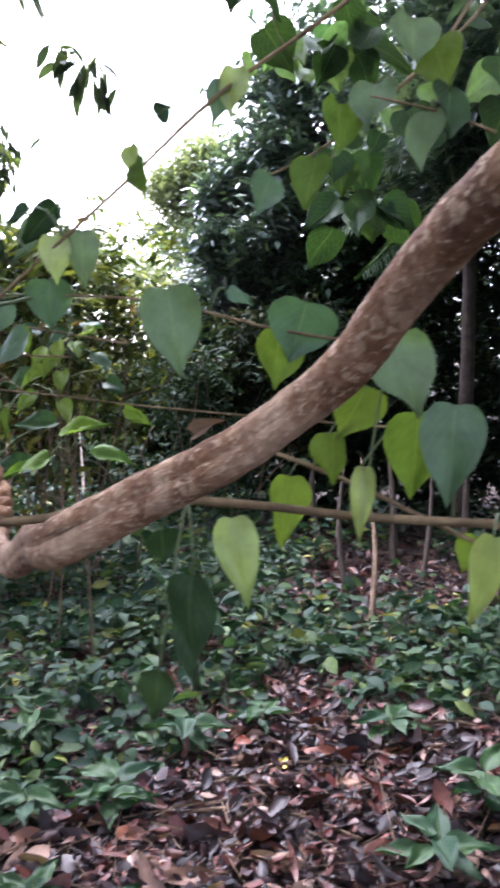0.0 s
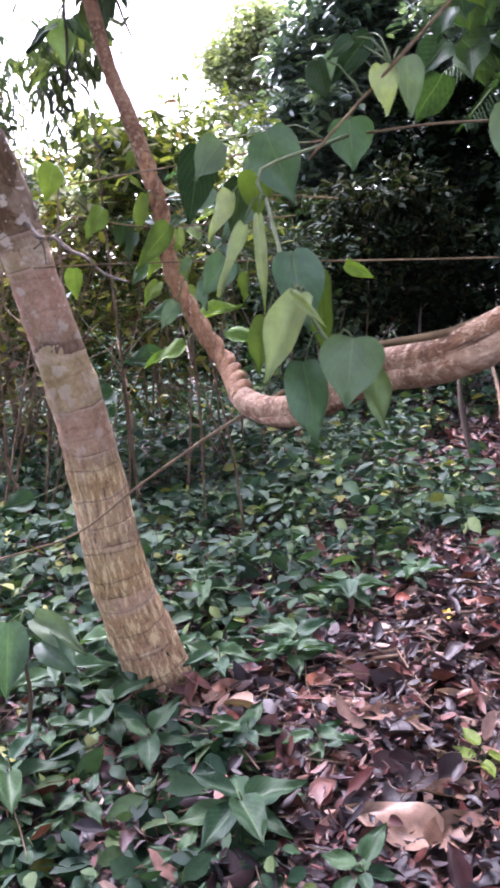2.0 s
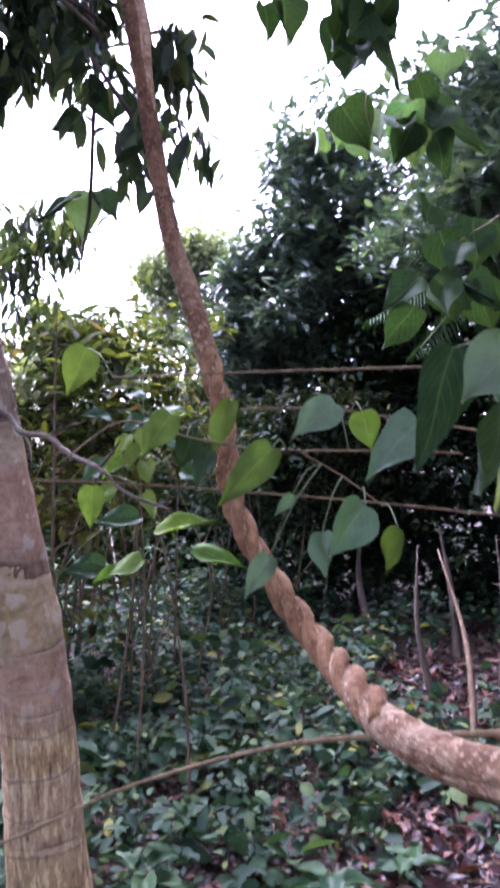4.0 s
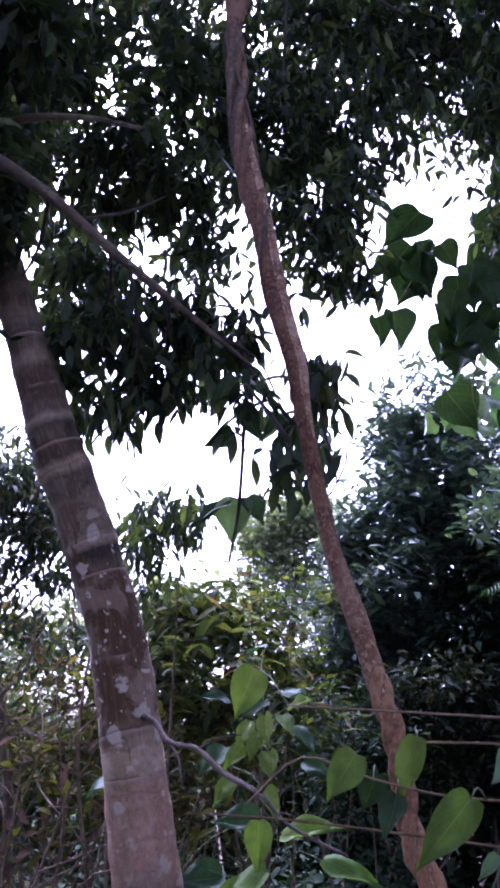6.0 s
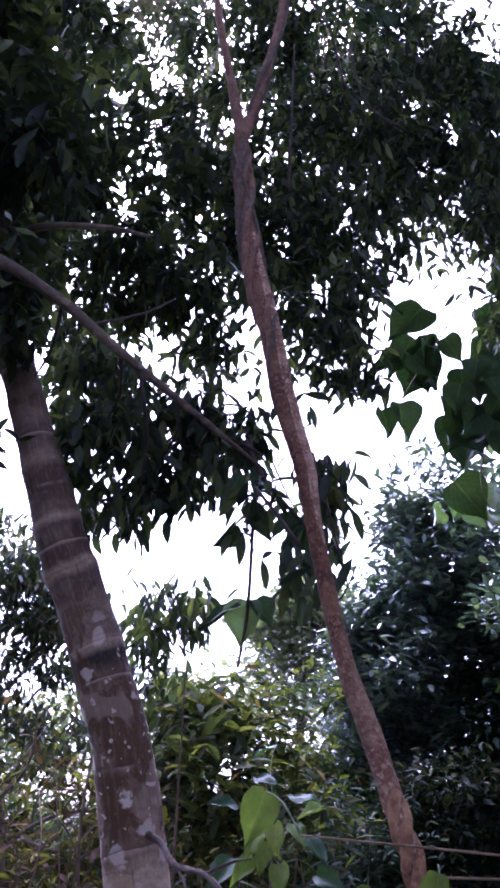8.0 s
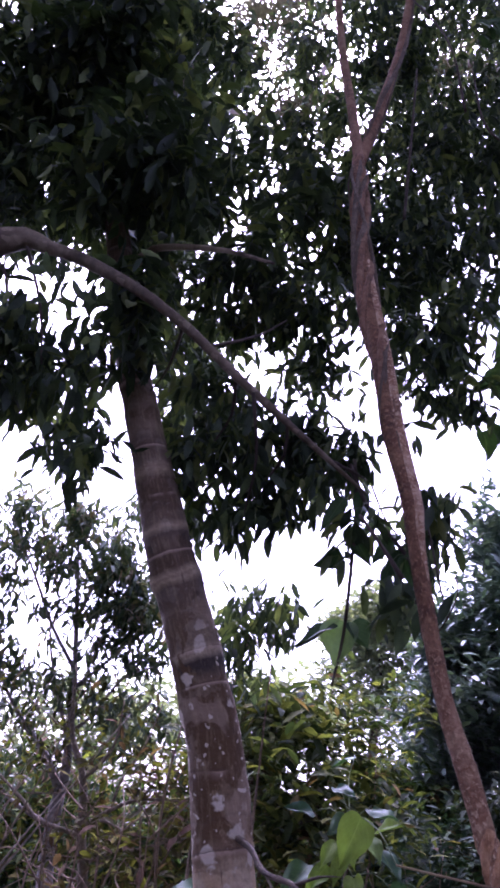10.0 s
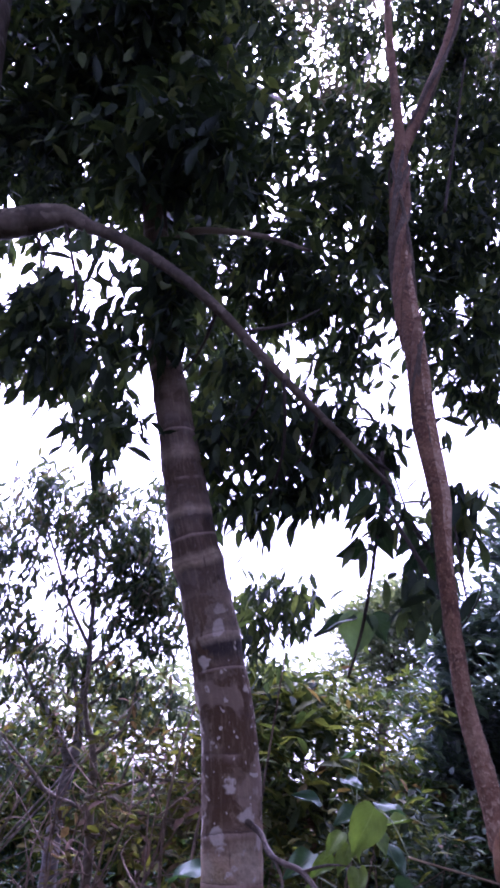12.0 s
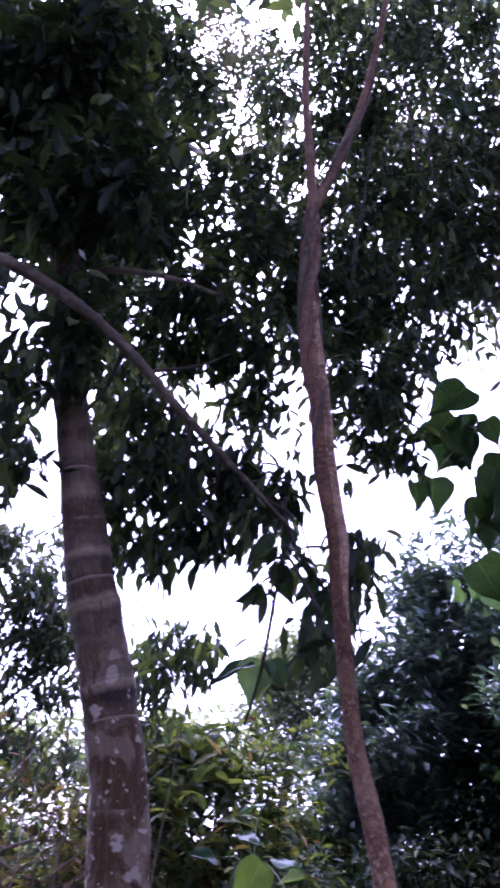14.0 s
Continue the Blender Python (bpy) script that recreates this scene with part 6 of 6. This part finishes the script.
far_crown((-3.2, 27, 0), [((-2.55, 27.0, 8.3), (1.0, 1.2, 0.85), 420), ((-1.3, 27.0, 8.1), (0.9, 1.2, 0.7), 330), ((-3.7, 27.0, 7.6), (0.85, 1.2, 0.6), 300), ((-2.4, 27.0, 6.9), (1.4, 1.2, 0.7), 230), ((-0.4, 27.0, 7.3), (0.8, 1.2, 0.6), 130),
                          ((-1.2, 27.0, 6.1), (1.6, 1.2, 0.8), 260), ((-3.4, 27.0, 6.0), (1.3, 1.2, 0.7), 200), ((-2.4, 27.0, 5.0), (2.4, 1.2, 0.8), 320)], 0.26, MAT_FAR_HAZED, "distant green rounded tree against the sky, leaves coloured paler for haze")
far_crown((-9.5, 20, 0), [((-4.481, 20.0, 3.819), (1.6, 2.0, 0.9), 240), ((-7.076, 20.0, 3.354), (2.0, 2.0, 1.0), 260), ((-9.71, 20.0, 3.009), (2.2, 2.0, 1.2), 260)], 0.3, MAT_FAR_HAZED, "distant green tree behind the bushes, leaves coloured paler for haze")


def build_far_woods():
    """The wood that closes the place all round: low ahead to the left, higher elsewhere."""
    n = 8000
    az = np.where(rng.uniform(0, 1, n) < 0.5, rng.uniform(-1.0, 1.0, n), rng.uniform(-math.pi, math.pi, n))
    r = rng.uniform(12.5, 18, n)
    x, y = r * np.sin(az), 2 + r * np.cos(az)
    ahead = np.abs(az) < radians(55)
    high = np.where(ahead, 2.7 + 1.2 * np.clip(x + 1, -1, 4), 5.0)
    high = high + np.array([1.0 * noise.noise(Vector((a * 0.3, b * 0.3, 2))) for a, b in zip(x, y)])
    z = high * rng.uniform(0, 1, n) ** 0.8
    me = blades_mesh("far_woods", *whorls(np.stack([x, y, z], 1), 9, 0.26, 0.11, -10, 0.3), MAT_WOODS, True)
    tagged(new("far_woods", me), "tangled green woodland closing the clearing all round", "woods", kind="stuff")
    # unseen leaves added behind, beside and overhead to keep sky light off
    n = 1500
    az = rng.uniform(radians(62), radians(298), n)
    r = rng.uniform(4.5, 9, n)
    c = np.stack([r * np.sin(az), 1 + r * np.cos(az), rng.uniform(0.8, 7.5, n)], 1)
    n = 1500
    c = np.vstack([c, np.stack([rng.uniform(-8, 8, n), rng.uniform(-7, 3.6, n), rng.uniform(8.3, 10.2, n)], 1)])
    n = 650
    c = np.vstack([c, np.stack([rng.uniform(-8, 8, n), rng.uniform(3.4, 6.3, n), rng.uniform(10.2, 11.6, n)], 1)])
    n = 1300
    c = np.vstack([c, np.stack([rng.uniform(2.6, 6.5, n), rng.uniform(1.5, 9, n), rng.uniform(0.3, 6.5, n)], 1)])
    n = 800
    c = np.vstack([c, np.stack([rng.uniform(-9, -4.6, n), rng.uniform(-2, 4, n), rng.uniform(0.3, 6.5, n)], 1)])
    me = blades_mesh("shade_canopy", *whorls(c, 9, 0.4, 0.16, -20, 0.3), MAT_CROWN, True)
    tagged(new("shade_canopy", me), "unseen leafy branches added behind, beside and overhead to cut the light", "woods", kind="stuff")


build_far_woods()


# ---- saplings and thin trunks ----
def sapling(base, top, r0, mat, label):
    ob = thing("sapling", label, "sapling", base, "thin trunks behind the clearing")
    b, t = np.array(base), np.array(top)
    t = b + (t - b) * (0.95 / t[2])
    mid = (b + t) / 2 + (rng.normal(0, 0.05), 0, 0)
    part("trunk", tube_mesh("trunk", [(b[0], b[1], -0.05, r0 * 0.7), (*mid, r0 * 0.5), (*t, r0 * 0.1)], mat, 0.12, 9, 0.1, 10), ob)


sapling((1.062, 6.282, 0.0), (1.351, 7.4, 1.97), 0.032, MAT_DARKTWIG, "thin pale trunk beyond the clearing")
sapling((0.971, 6.889, 0.0), (0.97, 8.2, 2.024), 0.05, MAT_DARKTWIG, "thin brown trunk in the shade")
sapling((0.581, 5.185, -0.0), (0.586, 5.8, 0.717), 0.03, MAT_TWIG, "dead brown sapling stem")
sapling((0.535, 5.67, -0.0), (0.497, 6.4, 1.331), 0.035, MAT_DARKTWIG, "thin grey sapling stem")
sapling((1.551, 7.049, 0.0), (1.834, 8.4, 2.057), 0.06, MAT_DARKTWIG, "dark trunk under the trees")
sapling((0.444, 7.186, 0.0), (0.402, 8.8, 1.835), 0.05, MAT_DARKTWIG, "dark trunk under the trees")
sapling((-1.832, 6.286, 0.0), (-2.089, 7.0, 1.082), 0.025, MAT_TWIG, "thin bare stem among the bushes")
sapling((-1.445, 6.713, 0.0), (-1.615, 7.4, 0.633), 0.025, MAT_PALE_TRUNK, "thin bare stem among the bushes")
sapling((-2.056, 6.171, 0.0), (-2.276, 6.8, 0.935), 0.02, MAT_TWIG, "thin bare stem among the bushes")


# ---- palm ----
def build_palm():
    heart = np.array((1.608, 7.6, 2.595))
    ob = thing("palm", "young palm with long feathery fronds", "palm", (heart[0], heart[1], 0))
    part("trunk", tube_mesh("trunk", [(heart[0], heart[1], -0.1, 0.07), (heart[0] + 0.03, heart[1], heart[2] * 0.5, 0.06), (*heart, 0.05)], MAT_DARKTWIG, 0.1, 10, 0.1, 10), ob)
    for tip in ((0.666, 7.3, 3.099), (0.365, 7.2, 2.55), (0.663, 7.0, 2.266), (1.018, 7.4, 3.612), (1.589, 7.4, 3.791), (2.092, 7.4, 3.493), (2.075, 7.2, 2.577), (0.88, 6.8, 2.487)):
        t = np.array(tip)
        mid = (heart + t) / 2 + (0, 0, 0.28)
        path = smooth_path([(*heart, 0.014), (*mid, 0.009), (*t, 0.003)], 0.03)
        frond = part("frond", tube_mesh("rachis", path[::4], MAT_GREENSTEM, 0.06, 6), ob)
        tang = unit(np.gradient(path[:, :3], axis=0))
        side = unit(np.cross(tang, (0, 0, 1.0)))
        pts, dirs, lens = [], [], []
        for i in range(4, len(path)):
            for s in (-1, 1):
                pts.append(path[i, :3])
                dirs.append(side[i] * s + tang[i] * 0.6 + np.array([0, 0, -0.35 + rng.normal(0, 0.1)]))
                lens.append(0.34 * math.sin(math.pi * (0.12 + 0.8 * i / len(path))))
        part("fringe", blades_mesh("fringe", np.array(pts), np.array(dirs), np.tile((0, 0, 1.0), (len(pts), 1)), np.array(lens), np.full(len(pts), 0.016), MAT_PALM, bend=0.2, fold=0.3), frond, kind="stuff")


build_palm()


# ---- broad bright leaves of shrubs in the middle distance ----
def broad_shrub(label, base, leaves, mat, stems=True):
    ob = thing("broadleaf_shrub", label, "shrub", base)
    b = np.array(base)
    crown = np.mean([p for p, q, wd in leaves], axis=0)
    low = min(p[2] for p, q, wd in leaves)
    main = [(b[0], b[1], b[2] - 0.03, 0.007), (*(b * 0.5 + crown * 0.5 + (0.03, 0, 0)), 0.006), (*crown, 0.004)]
    part("stem", tube_mesh("stem", main, MAT_TWIG, 0.04, 6, 0.1, 20), ob)
    line = smooth_path(main, 0.03)
    for p, q, wd in leaves:
        part("leaf", heart_mesh("leaf", p, q, wd, mat, (rng.normal(0, 0.3), -0.8, 0.8), 0.02, 0.15, 0.15, 1.1), ob)
        near = min((r[:3] for r in line if r[2] < p[2] or r[2] < low + 0.05), key=lambda r: np.linalg.norm(r - np.array(p)))
        bow = (near + np.array(p)) / 2 + (rng.normal(0, 0.03), 0, 0.04)
        part("stalk", tube_mesh("stalk", [(*near, 0.003), (*bow, 0.0025), (*p, 0.002)], MAT_GREENSTEM, 0.04, 5), ob)


broad_shrub("shrub with bright yellow-green pointed leaves", (-1.02, 4.75, 0),
            [((-0.9, 4.7, 1.63), (-0.8, 4.6, 1.672), 0.075), ((-0.93, 4.7, 1.6), (-0.872, 4.6, 1.53), 0.07), ((-1.0, 4.7, 1.6), (-0.975, 4.62, 1.49), 0.075), ((-1.06, 4.7, 1.57), (-1.1, 4.6, 1.475), 0.07), ((-1.02, 4.7, 1.53), (-1.05, 4.6, 1.43), 0.07),
             ((-1.09, 4.75, 1.48), (-1.16, 4.65, 1.39), 0.07), ((-0.98, 4.7, 1.46), (-0.96, 4.6, 1.36), 0.08), ((-1.13, 4.75, 1.36), (-1.19, 4.65, 1.26), 0.08), ((-1.0, 4.75, 1.32), (-0.93, 4.65, 1.22), 0.08)], MAT_HEART_YELLOW)
broad_shrub("shrub with broad shaded green leaves", (-1.2, 5.1, 0),
            [((-1.03, 5.0, 1.66), (-1.12, 4.9, 1.6), 0.1), ((-0.95, 5.0, 1.70), (-0.83, 4.9, 1.69), 0.09), ((-0.9, 5.0, 1.55), (-0.8, 4.9, 1.46), 0.1), ((-1.2, 5.0, 1.46), (-1.28, 4.8, 1.37), 0.11),
             ((-1.216, 5.1, 1.667), (-1.327, 5.0, 1.684), 0.090), ((-1.065, 5.3, 1.928), (-1.161, 5.2, 1.887), 0.075), ((-1.12, 5.1, 1.78), (-1.02, 5.0, 1.76), 0.08), ((-0.86, 5.1, 1.42), (-0.74, 5.0, 1.36), 0.09)], MAT_SEEDLING)
broad_shrub("shrub with long arching bright green leaves", (-0.75, 4.4, 0),
            [((-0.9, 4.4, 1.2), (-0.66, 4.3, 1.26), 0.1), ((-0.75, 4.4, 1.12), (-0.55, 4.3, 1.08), 0.09), ((-0.95, 4.4, 1.08), (-1.12, 4.3, 1.02), 0.09)], MAT_SHRUB)
broad_shrub("shrub with dull blue-green broad leaves", (-1.5, 4.9, 0),
            [((-1.007, 4.7, 1.221), (-1.192, 4.6, 1.211), 0.12), ((-1.196, 5.0, 0.981), (-1.386, 4.9, 0.966), 0.12), ((-1.616, 4.8, 1.334), (-1.69, 4.6, 1.295), 0.11), ((-1.442, 4.8, 0.831), (-1.531, 4.6, 0.786), 0.11), ((-1.773, 4.4, 0.391), (-1.905, 4.3, 0.372), 0.12), ((-1.166, 4.8, 0.998), (-1.335, 4.7, 0.988), 0.12)], MAT_SEEDLING)


broad_shrub("low shrub with large bright green leaves by the tree foot", (-1.281, 2.995, 0.0),
            [((-1.054, 2.62, 0.629), (-1.056, 2.55, 0.461), 0.10), ((-1.008, 2.66, 0.622), (-0.866, 2.6, 0.563), 0.07), ((-0.993, 2.64, 0.572), (-0.866, 2.55, 0.534), 0.07), ((-1.135, 2.66, 0.564), (-1.167, 2.55, 0.476), 0.09)], MAT_HEART)


def build_stone():
    at = (0.364, 2.768, 0.0)
    bm = bmesh.new()
    bmesh.ops.create_icosphere(bm, subdivisions=4, radius=1.0)
    for v in bm.verts:
        n = 1 + 0.18 * noise.noise(v.co * 1.6) + 0.05 * noise.noise(v.co * 5)
        v.co = Vector((v.co.x * 0.10 * n, v.co.y * 0.085 * n, v.co.z * 0.075 * n))
    me = bpy.data.meshes.new("stone")
    bm.to_mesh(me)
    bm.free()
    me.polygons.foreach_set("use_smooth", [True] * len(me.polygons))
    me.materials.append(MAT_STONE)
    ob = new("stone", me)
    ob.location = (at[0], at[1], 0.025)
    tagged(ob, "black rounded stone half sunk in leaf litter", "stone")


build_stone()


# ---- seedlings on the forest floor ----
def seedling(at, n, size, tall, label, mat=None):
    ob = thing("seedling", label, "seedling", at, "seedlings on the forest floor")
    a = np.array(at)
    part("stem", tube_mesh("stem", [(a[0], a[1], a[2] - 0.02, 0.004), (a[0] + 0.01, a[1], a[2] + tall * 0.6, 0.003), (a[0], a[1], a[2] + tall, 0.002)], MAT_GREENSTEM, 0.03, 6), ob)
    turn = rng.uniform(0, 6)
    for k in range(n):
        ang = turn + k * 2.4
        p = a + (0.02 * math.cos(ang), 0.02 * math.sin(ang), tall * (0.45 + 0.55 * k / n))
        out = np.array([math.cos(ang), math.sin(ang), rng.uniform(-0.15, 0.45)])
        ln = size * rng.uniform(0.75, 1.1)
        part("leaf", heart_mesh("leaf", p, p + out * ln, ln * rng.uniform(0.42, 0.55), mat or MAT_SEEDLING, (0, -0.1, 1), 0.02, 0.15, 0.2, 1.15), ob)


seedling((-1.031, 3.289, 0.0), 9, 0.13, 0.17, "leafy seedling at the foot of the tree")
seedling((-1.227, 3.416, 0.0), 9, 0.14, 0.2, "leafy seedling at the foot of the tree")
seedling((-0.873, 3.432, 0.0), 7, 0.11, 0.13, "small green seedling beside the tree foot")
seedling((-1.19, 2.996, 0.0), 6, 0.10, 0.12, "seedling with broad dark leaves")
seedling((-0.966, 2.713, 0.0), 6, 0.09, 0.09, "seedling with broad dark leaves")
seedling((-1.052, 2.536, 0.0), 6, 0.10, 0.10, "seedling with broad dark leaves")
seedling((-0.679, 2.533, 0.0), 6, 0.09, 0.08, "seedling with broad dark leaves")
seedling((-0.546, 2.665, 0.0), 9, 0.16, 0.14, "bushy seedling with broad dark green leaves")
seedling((-0.574, 3.005, 0.0), 7, 0.10, 0.10, "small seedling with bright green leaves")
seedling((-0.371, 2.981, -0.0), 6, 0.10, 0.10, "small seedling with narrow green leaves")
seedling((-0.468, 3.446, 0.0), 7, 0.12, 0.13, "seedling with upright green leaves on leaf litter")
seedling((-0.72, 3.375, 0.0), 7, 0.13, 0.15, "seedling beside the leaning tree")
seedling((-1.0, 3.055, 0.0), 7, 0.13, 0.16, "seedling at the foot of the tree")
seedling((-0.855, 2.948, 0.0), 6, 0.12, 0.12, "seedling with drooping green leaves")
seedling((0.085, 2.939, 0.0), 6, 0.08, 0.07, "tiny bright green seedling", MAT_HEART_YELLOW)
seedling((-1.213, 3.205, 0.0), 8, 0.15, 0.22, "leafy seedling at the foot of the tree")
seedling((-1.181, 2.728, 0.0), 7, 0.14, 0.18, "seedling with broad leaves")
seedling((-0.251, 2.485, 0.0), 7, 0.10, 0.10, "seedling with dark leaves on leaf litter")
seedling((0.757, 3.552, 0.0), 8, 0.16, 0.20, "seedling with large drooping leaves")
seedling((0.541, 3.227, 0.0), 8, 0.15, 0.16, "seedling with dark green leaves")
seedling((0.536, 4.083, 0.0), 8, 0.14, 0.12, "seedling with pale green leaves")
seedling((-0.464, 3.494, 0.0), 7, 0.14, 0.15, "seedling with broad green leaves")
seedling((-0.271, 3.925, 0.0), 8, 0.15, 0.16, "seedling with broad green leaves")
seedling((0.01, 4.087, 0.0), 7, 0.13, 0.14, "seedling with broad green leaves")
seedling((-0.854, 3.878, 0.0), 8, 0.16, 0.2, "seedling with broad green leaves")


# ---- single fallen leaves and sticks ----
def build_caught_leaf():
    me = heart_mesh("caught_leaf", (-0.012, 1.636, 1.418), (0.004, 1.622, 1.430), 0.012, MAT_LITTER_PALE, (0.2, -1, 0.6), 0.03, 0.4, 0.3)
    tagged(new("caught_leaf", me), "small pale curled dead leaf caught on the liana", "leaf")


build_caught_leaf()


def fallen_leaf(at, turn, length, width, mat, label, lift=0.03):
    a = np.array(at) + (0, 0, 0.035)
    d = np.array([math.cos(radians(turn)), math.sin(radians(turn)), rng.uniform(-0.05, 0.1)])
    me = heart_mesh("fallen_leaf", a - d * length / 2, a + d * length / 2, width, mat, (rng.normal(0, 0.2), -0.25, 1), 0.03, 0.22, rng.uniform(-0.1, 0.15), 1.1)
    tagged(new("fallen_leaf", me), label, "leaf", "fallen leaves on the path")


fallen_leaf((0.096, 3.801, 0.0), 70, 0.08, 0.05, MAT_YELLOW, "bright yellow fallen leaf on brown litter")
fallen_leaf((-0.177, 2.677, 0.0), 160, 0.24, 0.13, MAT_LITTER_PALE, "large curled pale brown fallen leaf")
fallen_leaf((-0.021, 2.663, 0.0), 40, 0.18, 0.09, MAT_LITTER_PALE, "pale brown curled fallen leaf")
fallen_leaf((-0.024, 2.802, 0.0), 190, 0.14, 0.07, MAT_LITTER_PALE, "pale brown fallen leaf on dark litter")
fallen_leaf((0.074, 3.239, -0.0), 170, 0.15, 0.05, MAT_LITTER_PALE, "long pink-brown fallen leaf on damp litter")
fallen_leaf((-0.29, 3.201, 0.0), 150, 0.18, 0.05, MAT_LITTER_PALE, "long pale fallen leaf on litter")
fallen_leaf((-0.151, 3.148, 0.0), 10, 0.18, 0.06, MAT_LITTER_PALE, "pink-brown fallen leaf on damp litter")
fallen_leaf((-0.783, 3.191, 0.0), 100, 0.12, 0.07, MAT_LITTER_PALE, "tan fallen leaf by the tree foot")
fallen_leaf((-0.687, 3.288, 0.0), 20, 0.16, 0.07, MAT_RED, "dark red fallen leaf by the tree foot")
fallen_leaf((-0.366, 3.338, 0.0), 30, 0.10, 0.07, MAT_RED, "reddish fallen leaf on brown litter")
fallen_leaf((-0.103, 4.019, 0.0), 20, 0.14, 0.07, MAT_RED, "reddish-brown fallen leaf among herbs")
fallen_leaf((0.163, 4.297, 0.0), 60, 0.16, 0.08, MAT_RED, "red-brown fallen leaf in the clearing")
fallen_leaf((-0.317, 3.205, 0.0), 165, 0.13, 0.05, MAT_LITTER_PALE, "long pale brown fallen leaf")
fallen_leaf((0.046, 3.243, 0.0), 175, 0.15, 0.06, MAT_LITTER_PALE, "pale brown fallen leaf on dark litter")
fallen_leaf((0.379, 3.695, 0.0), 10, 0.16, 0.06, MAT_LITTER_PALE, "pale fallen leaf on dark soil")
fallen_leaf((-0.005, 3.82, 0.0), 20, 0.18, 0.05, MAT_LITTER_PALE, "long tan fallen leaf")
fallen_leaf((0.252, 3.902, 0.0), 10, 0.14, 0.05, MAT_RED, "reddish fallen leaf on brown litter")
fallen_leaf((0.708, 3.581, 0.0), 150, 0.14, 0.06, MAT_RED, "brown fallen leaf with a red edge")


def stick(a, b, r, label):
    a, b = np.array(a) + (0, 0, 0.03), np.array(b) + (0, 0, 0.035)
    mid = (a + b) / 2 + (rng.normal(0, 0.03), rng.normal(0, 0.03), 0.01)
    tagged(new("stick", tube_mesh("stick", [(*a, r), (*mid, r * 0.9), (*b, r * 0.5)], MAT_TWIG, 0.03, 7, 0.15, 40)), label, "stick", "sticks on the ground")


stick((0.57, 4.159, 0.0), (0.983, 4.12, 0.0), 0.008, "pale bare stick lying on the leaves")
stick((0.396, 3.851, 0.0), (0.796, 4.034, 0.0), 0.01, "brown stick lying on the leaves")
stick((-0.053, 3.525, 0.0), (0.343, 3.371, 0.0), 0.007, "dark thin stick in the litter")
stick((0.061, 3.409, 0.0), (0.445, 3.595, 0.0), 0.006, "dark thin stick in the litter")
stick((-0.231, 3.481, 0.0), (0.206, 3.551, 0.0), 0.007, "dark thin stick in the litter")
stick((-0.889, 2.825, 0.0), (-0.776, 2.582, 0.0), 0.006, "thin stick among the herbs")
stick((-0.364, 2.793, 0.0), (-0.33, 2.982, 0.0), 0.005, "pale thin stick in the litter")
stick((-0.122, 3.681, 0.0), (0.296, 3.827, 0.0), 0.009, "reddish stick in the litter")


# ---- leafy sprig against the sky ----
def build_sprig():
    ob = thing("hanging_sprig", "thin sprig of drooping leaves against the sky", "twig", (-0.99, 4.4, 3.017))
    stem = [(*(-1.082, 4.4, 3.241), 0.006), (*(-0.99, 4.4, 3.017), 0.005), (*(-0.897, 4.4, 2.803), 0.004), (*(-0.801, 4.4, 2.709), 0.003), (*(-0.729, 4.4, 2.685), 0.002)]
    part("stem", tube_mesh("stem", stem, MAT_DARKTWIG, 0.05, 6), ob)
    c = np.array([(-0.909, 4.4, 2.792), (-0.849, 4.4, 2.756), (-0.801, 4.4, 2.721), (-0.752, 4.4, 2.741), (-0.729, 4.4, 2.696), (-1.087, 4.4, 3.022), (-1.212, 4.4, 2.96)])
    part("foliage", blades_mesh("foliage", *whorls(c, 8, 0.13, 0.036, -50, 0.03), MAT_CROWN), ob, kind="stuff")


build_sprig()


# ---- tall pale tree far up behind the crowns ----
def build_tall_tree():
    b = (3.4, 9.6, 0.5)
    ob = thing("tall_tree", "tall pale tree with airy crown high behind", "tree", (b[0], b[1], 0))
    trunk = [(b[0], b[1], -0.1, 0.16), (3.3, 9.6, 4.5, 0.14), (2.6, 9.6, 8.0, 0.12), (1.0, 9.5, 11.2, 0.10), (*(-0.561, 9.4, 12.341), 0.085), (*(-1.881, 9.2, 11.491), 0.075), (*(-2.712, 9.0, 11.356), 0.07), (*(-3.465, 9.0, 11.008), 0.06), (*(-4.383, 9.0, 11.581), 0.04), (*(-5.039, 9.0, 11.003), 0.02)]
    part("trunk", tube_mesh("trunk", trunk, MAT_PALE_TRUNK, 0.15, 10, 0.1, 6), ob)
    part("limb", tube_mesh("limb", [(*(-2.712, 9.0, 11.356), 0.05), (*(-2.469, 9.0, 12.523), 0.03), (*(-2.979, 9.0, 13.954), 0.015)], MAT_PALE_TRUNK, 0.15, 8, 0.1, 6), ob)
    c = clumps([((-3.155, 9.0, 12.929), (1.0, 0.8, 0.8), 130), ((-4.263, 9.0, 14.554), (0.9, 0.8, 0.7), 100), ((-0.559, 9.4, 12.075), (0.9, 0.8, 0.8), 120), ((-2.66, 9.0, 10.848), (0.9, 0.8, 0.4), 80), ((-2.148, 9.0, 15.754), (1.4, 0.8, 0.8), 140)], 3.6, 3.0, 0.0)
    part("crown", blades_mesh("crown", *whorls(c, 9, 0.13, 0.05, -10, 0.12), MAT_AIRY, True), ob, "small pale leaves", "stuff")


build_tall_tree()
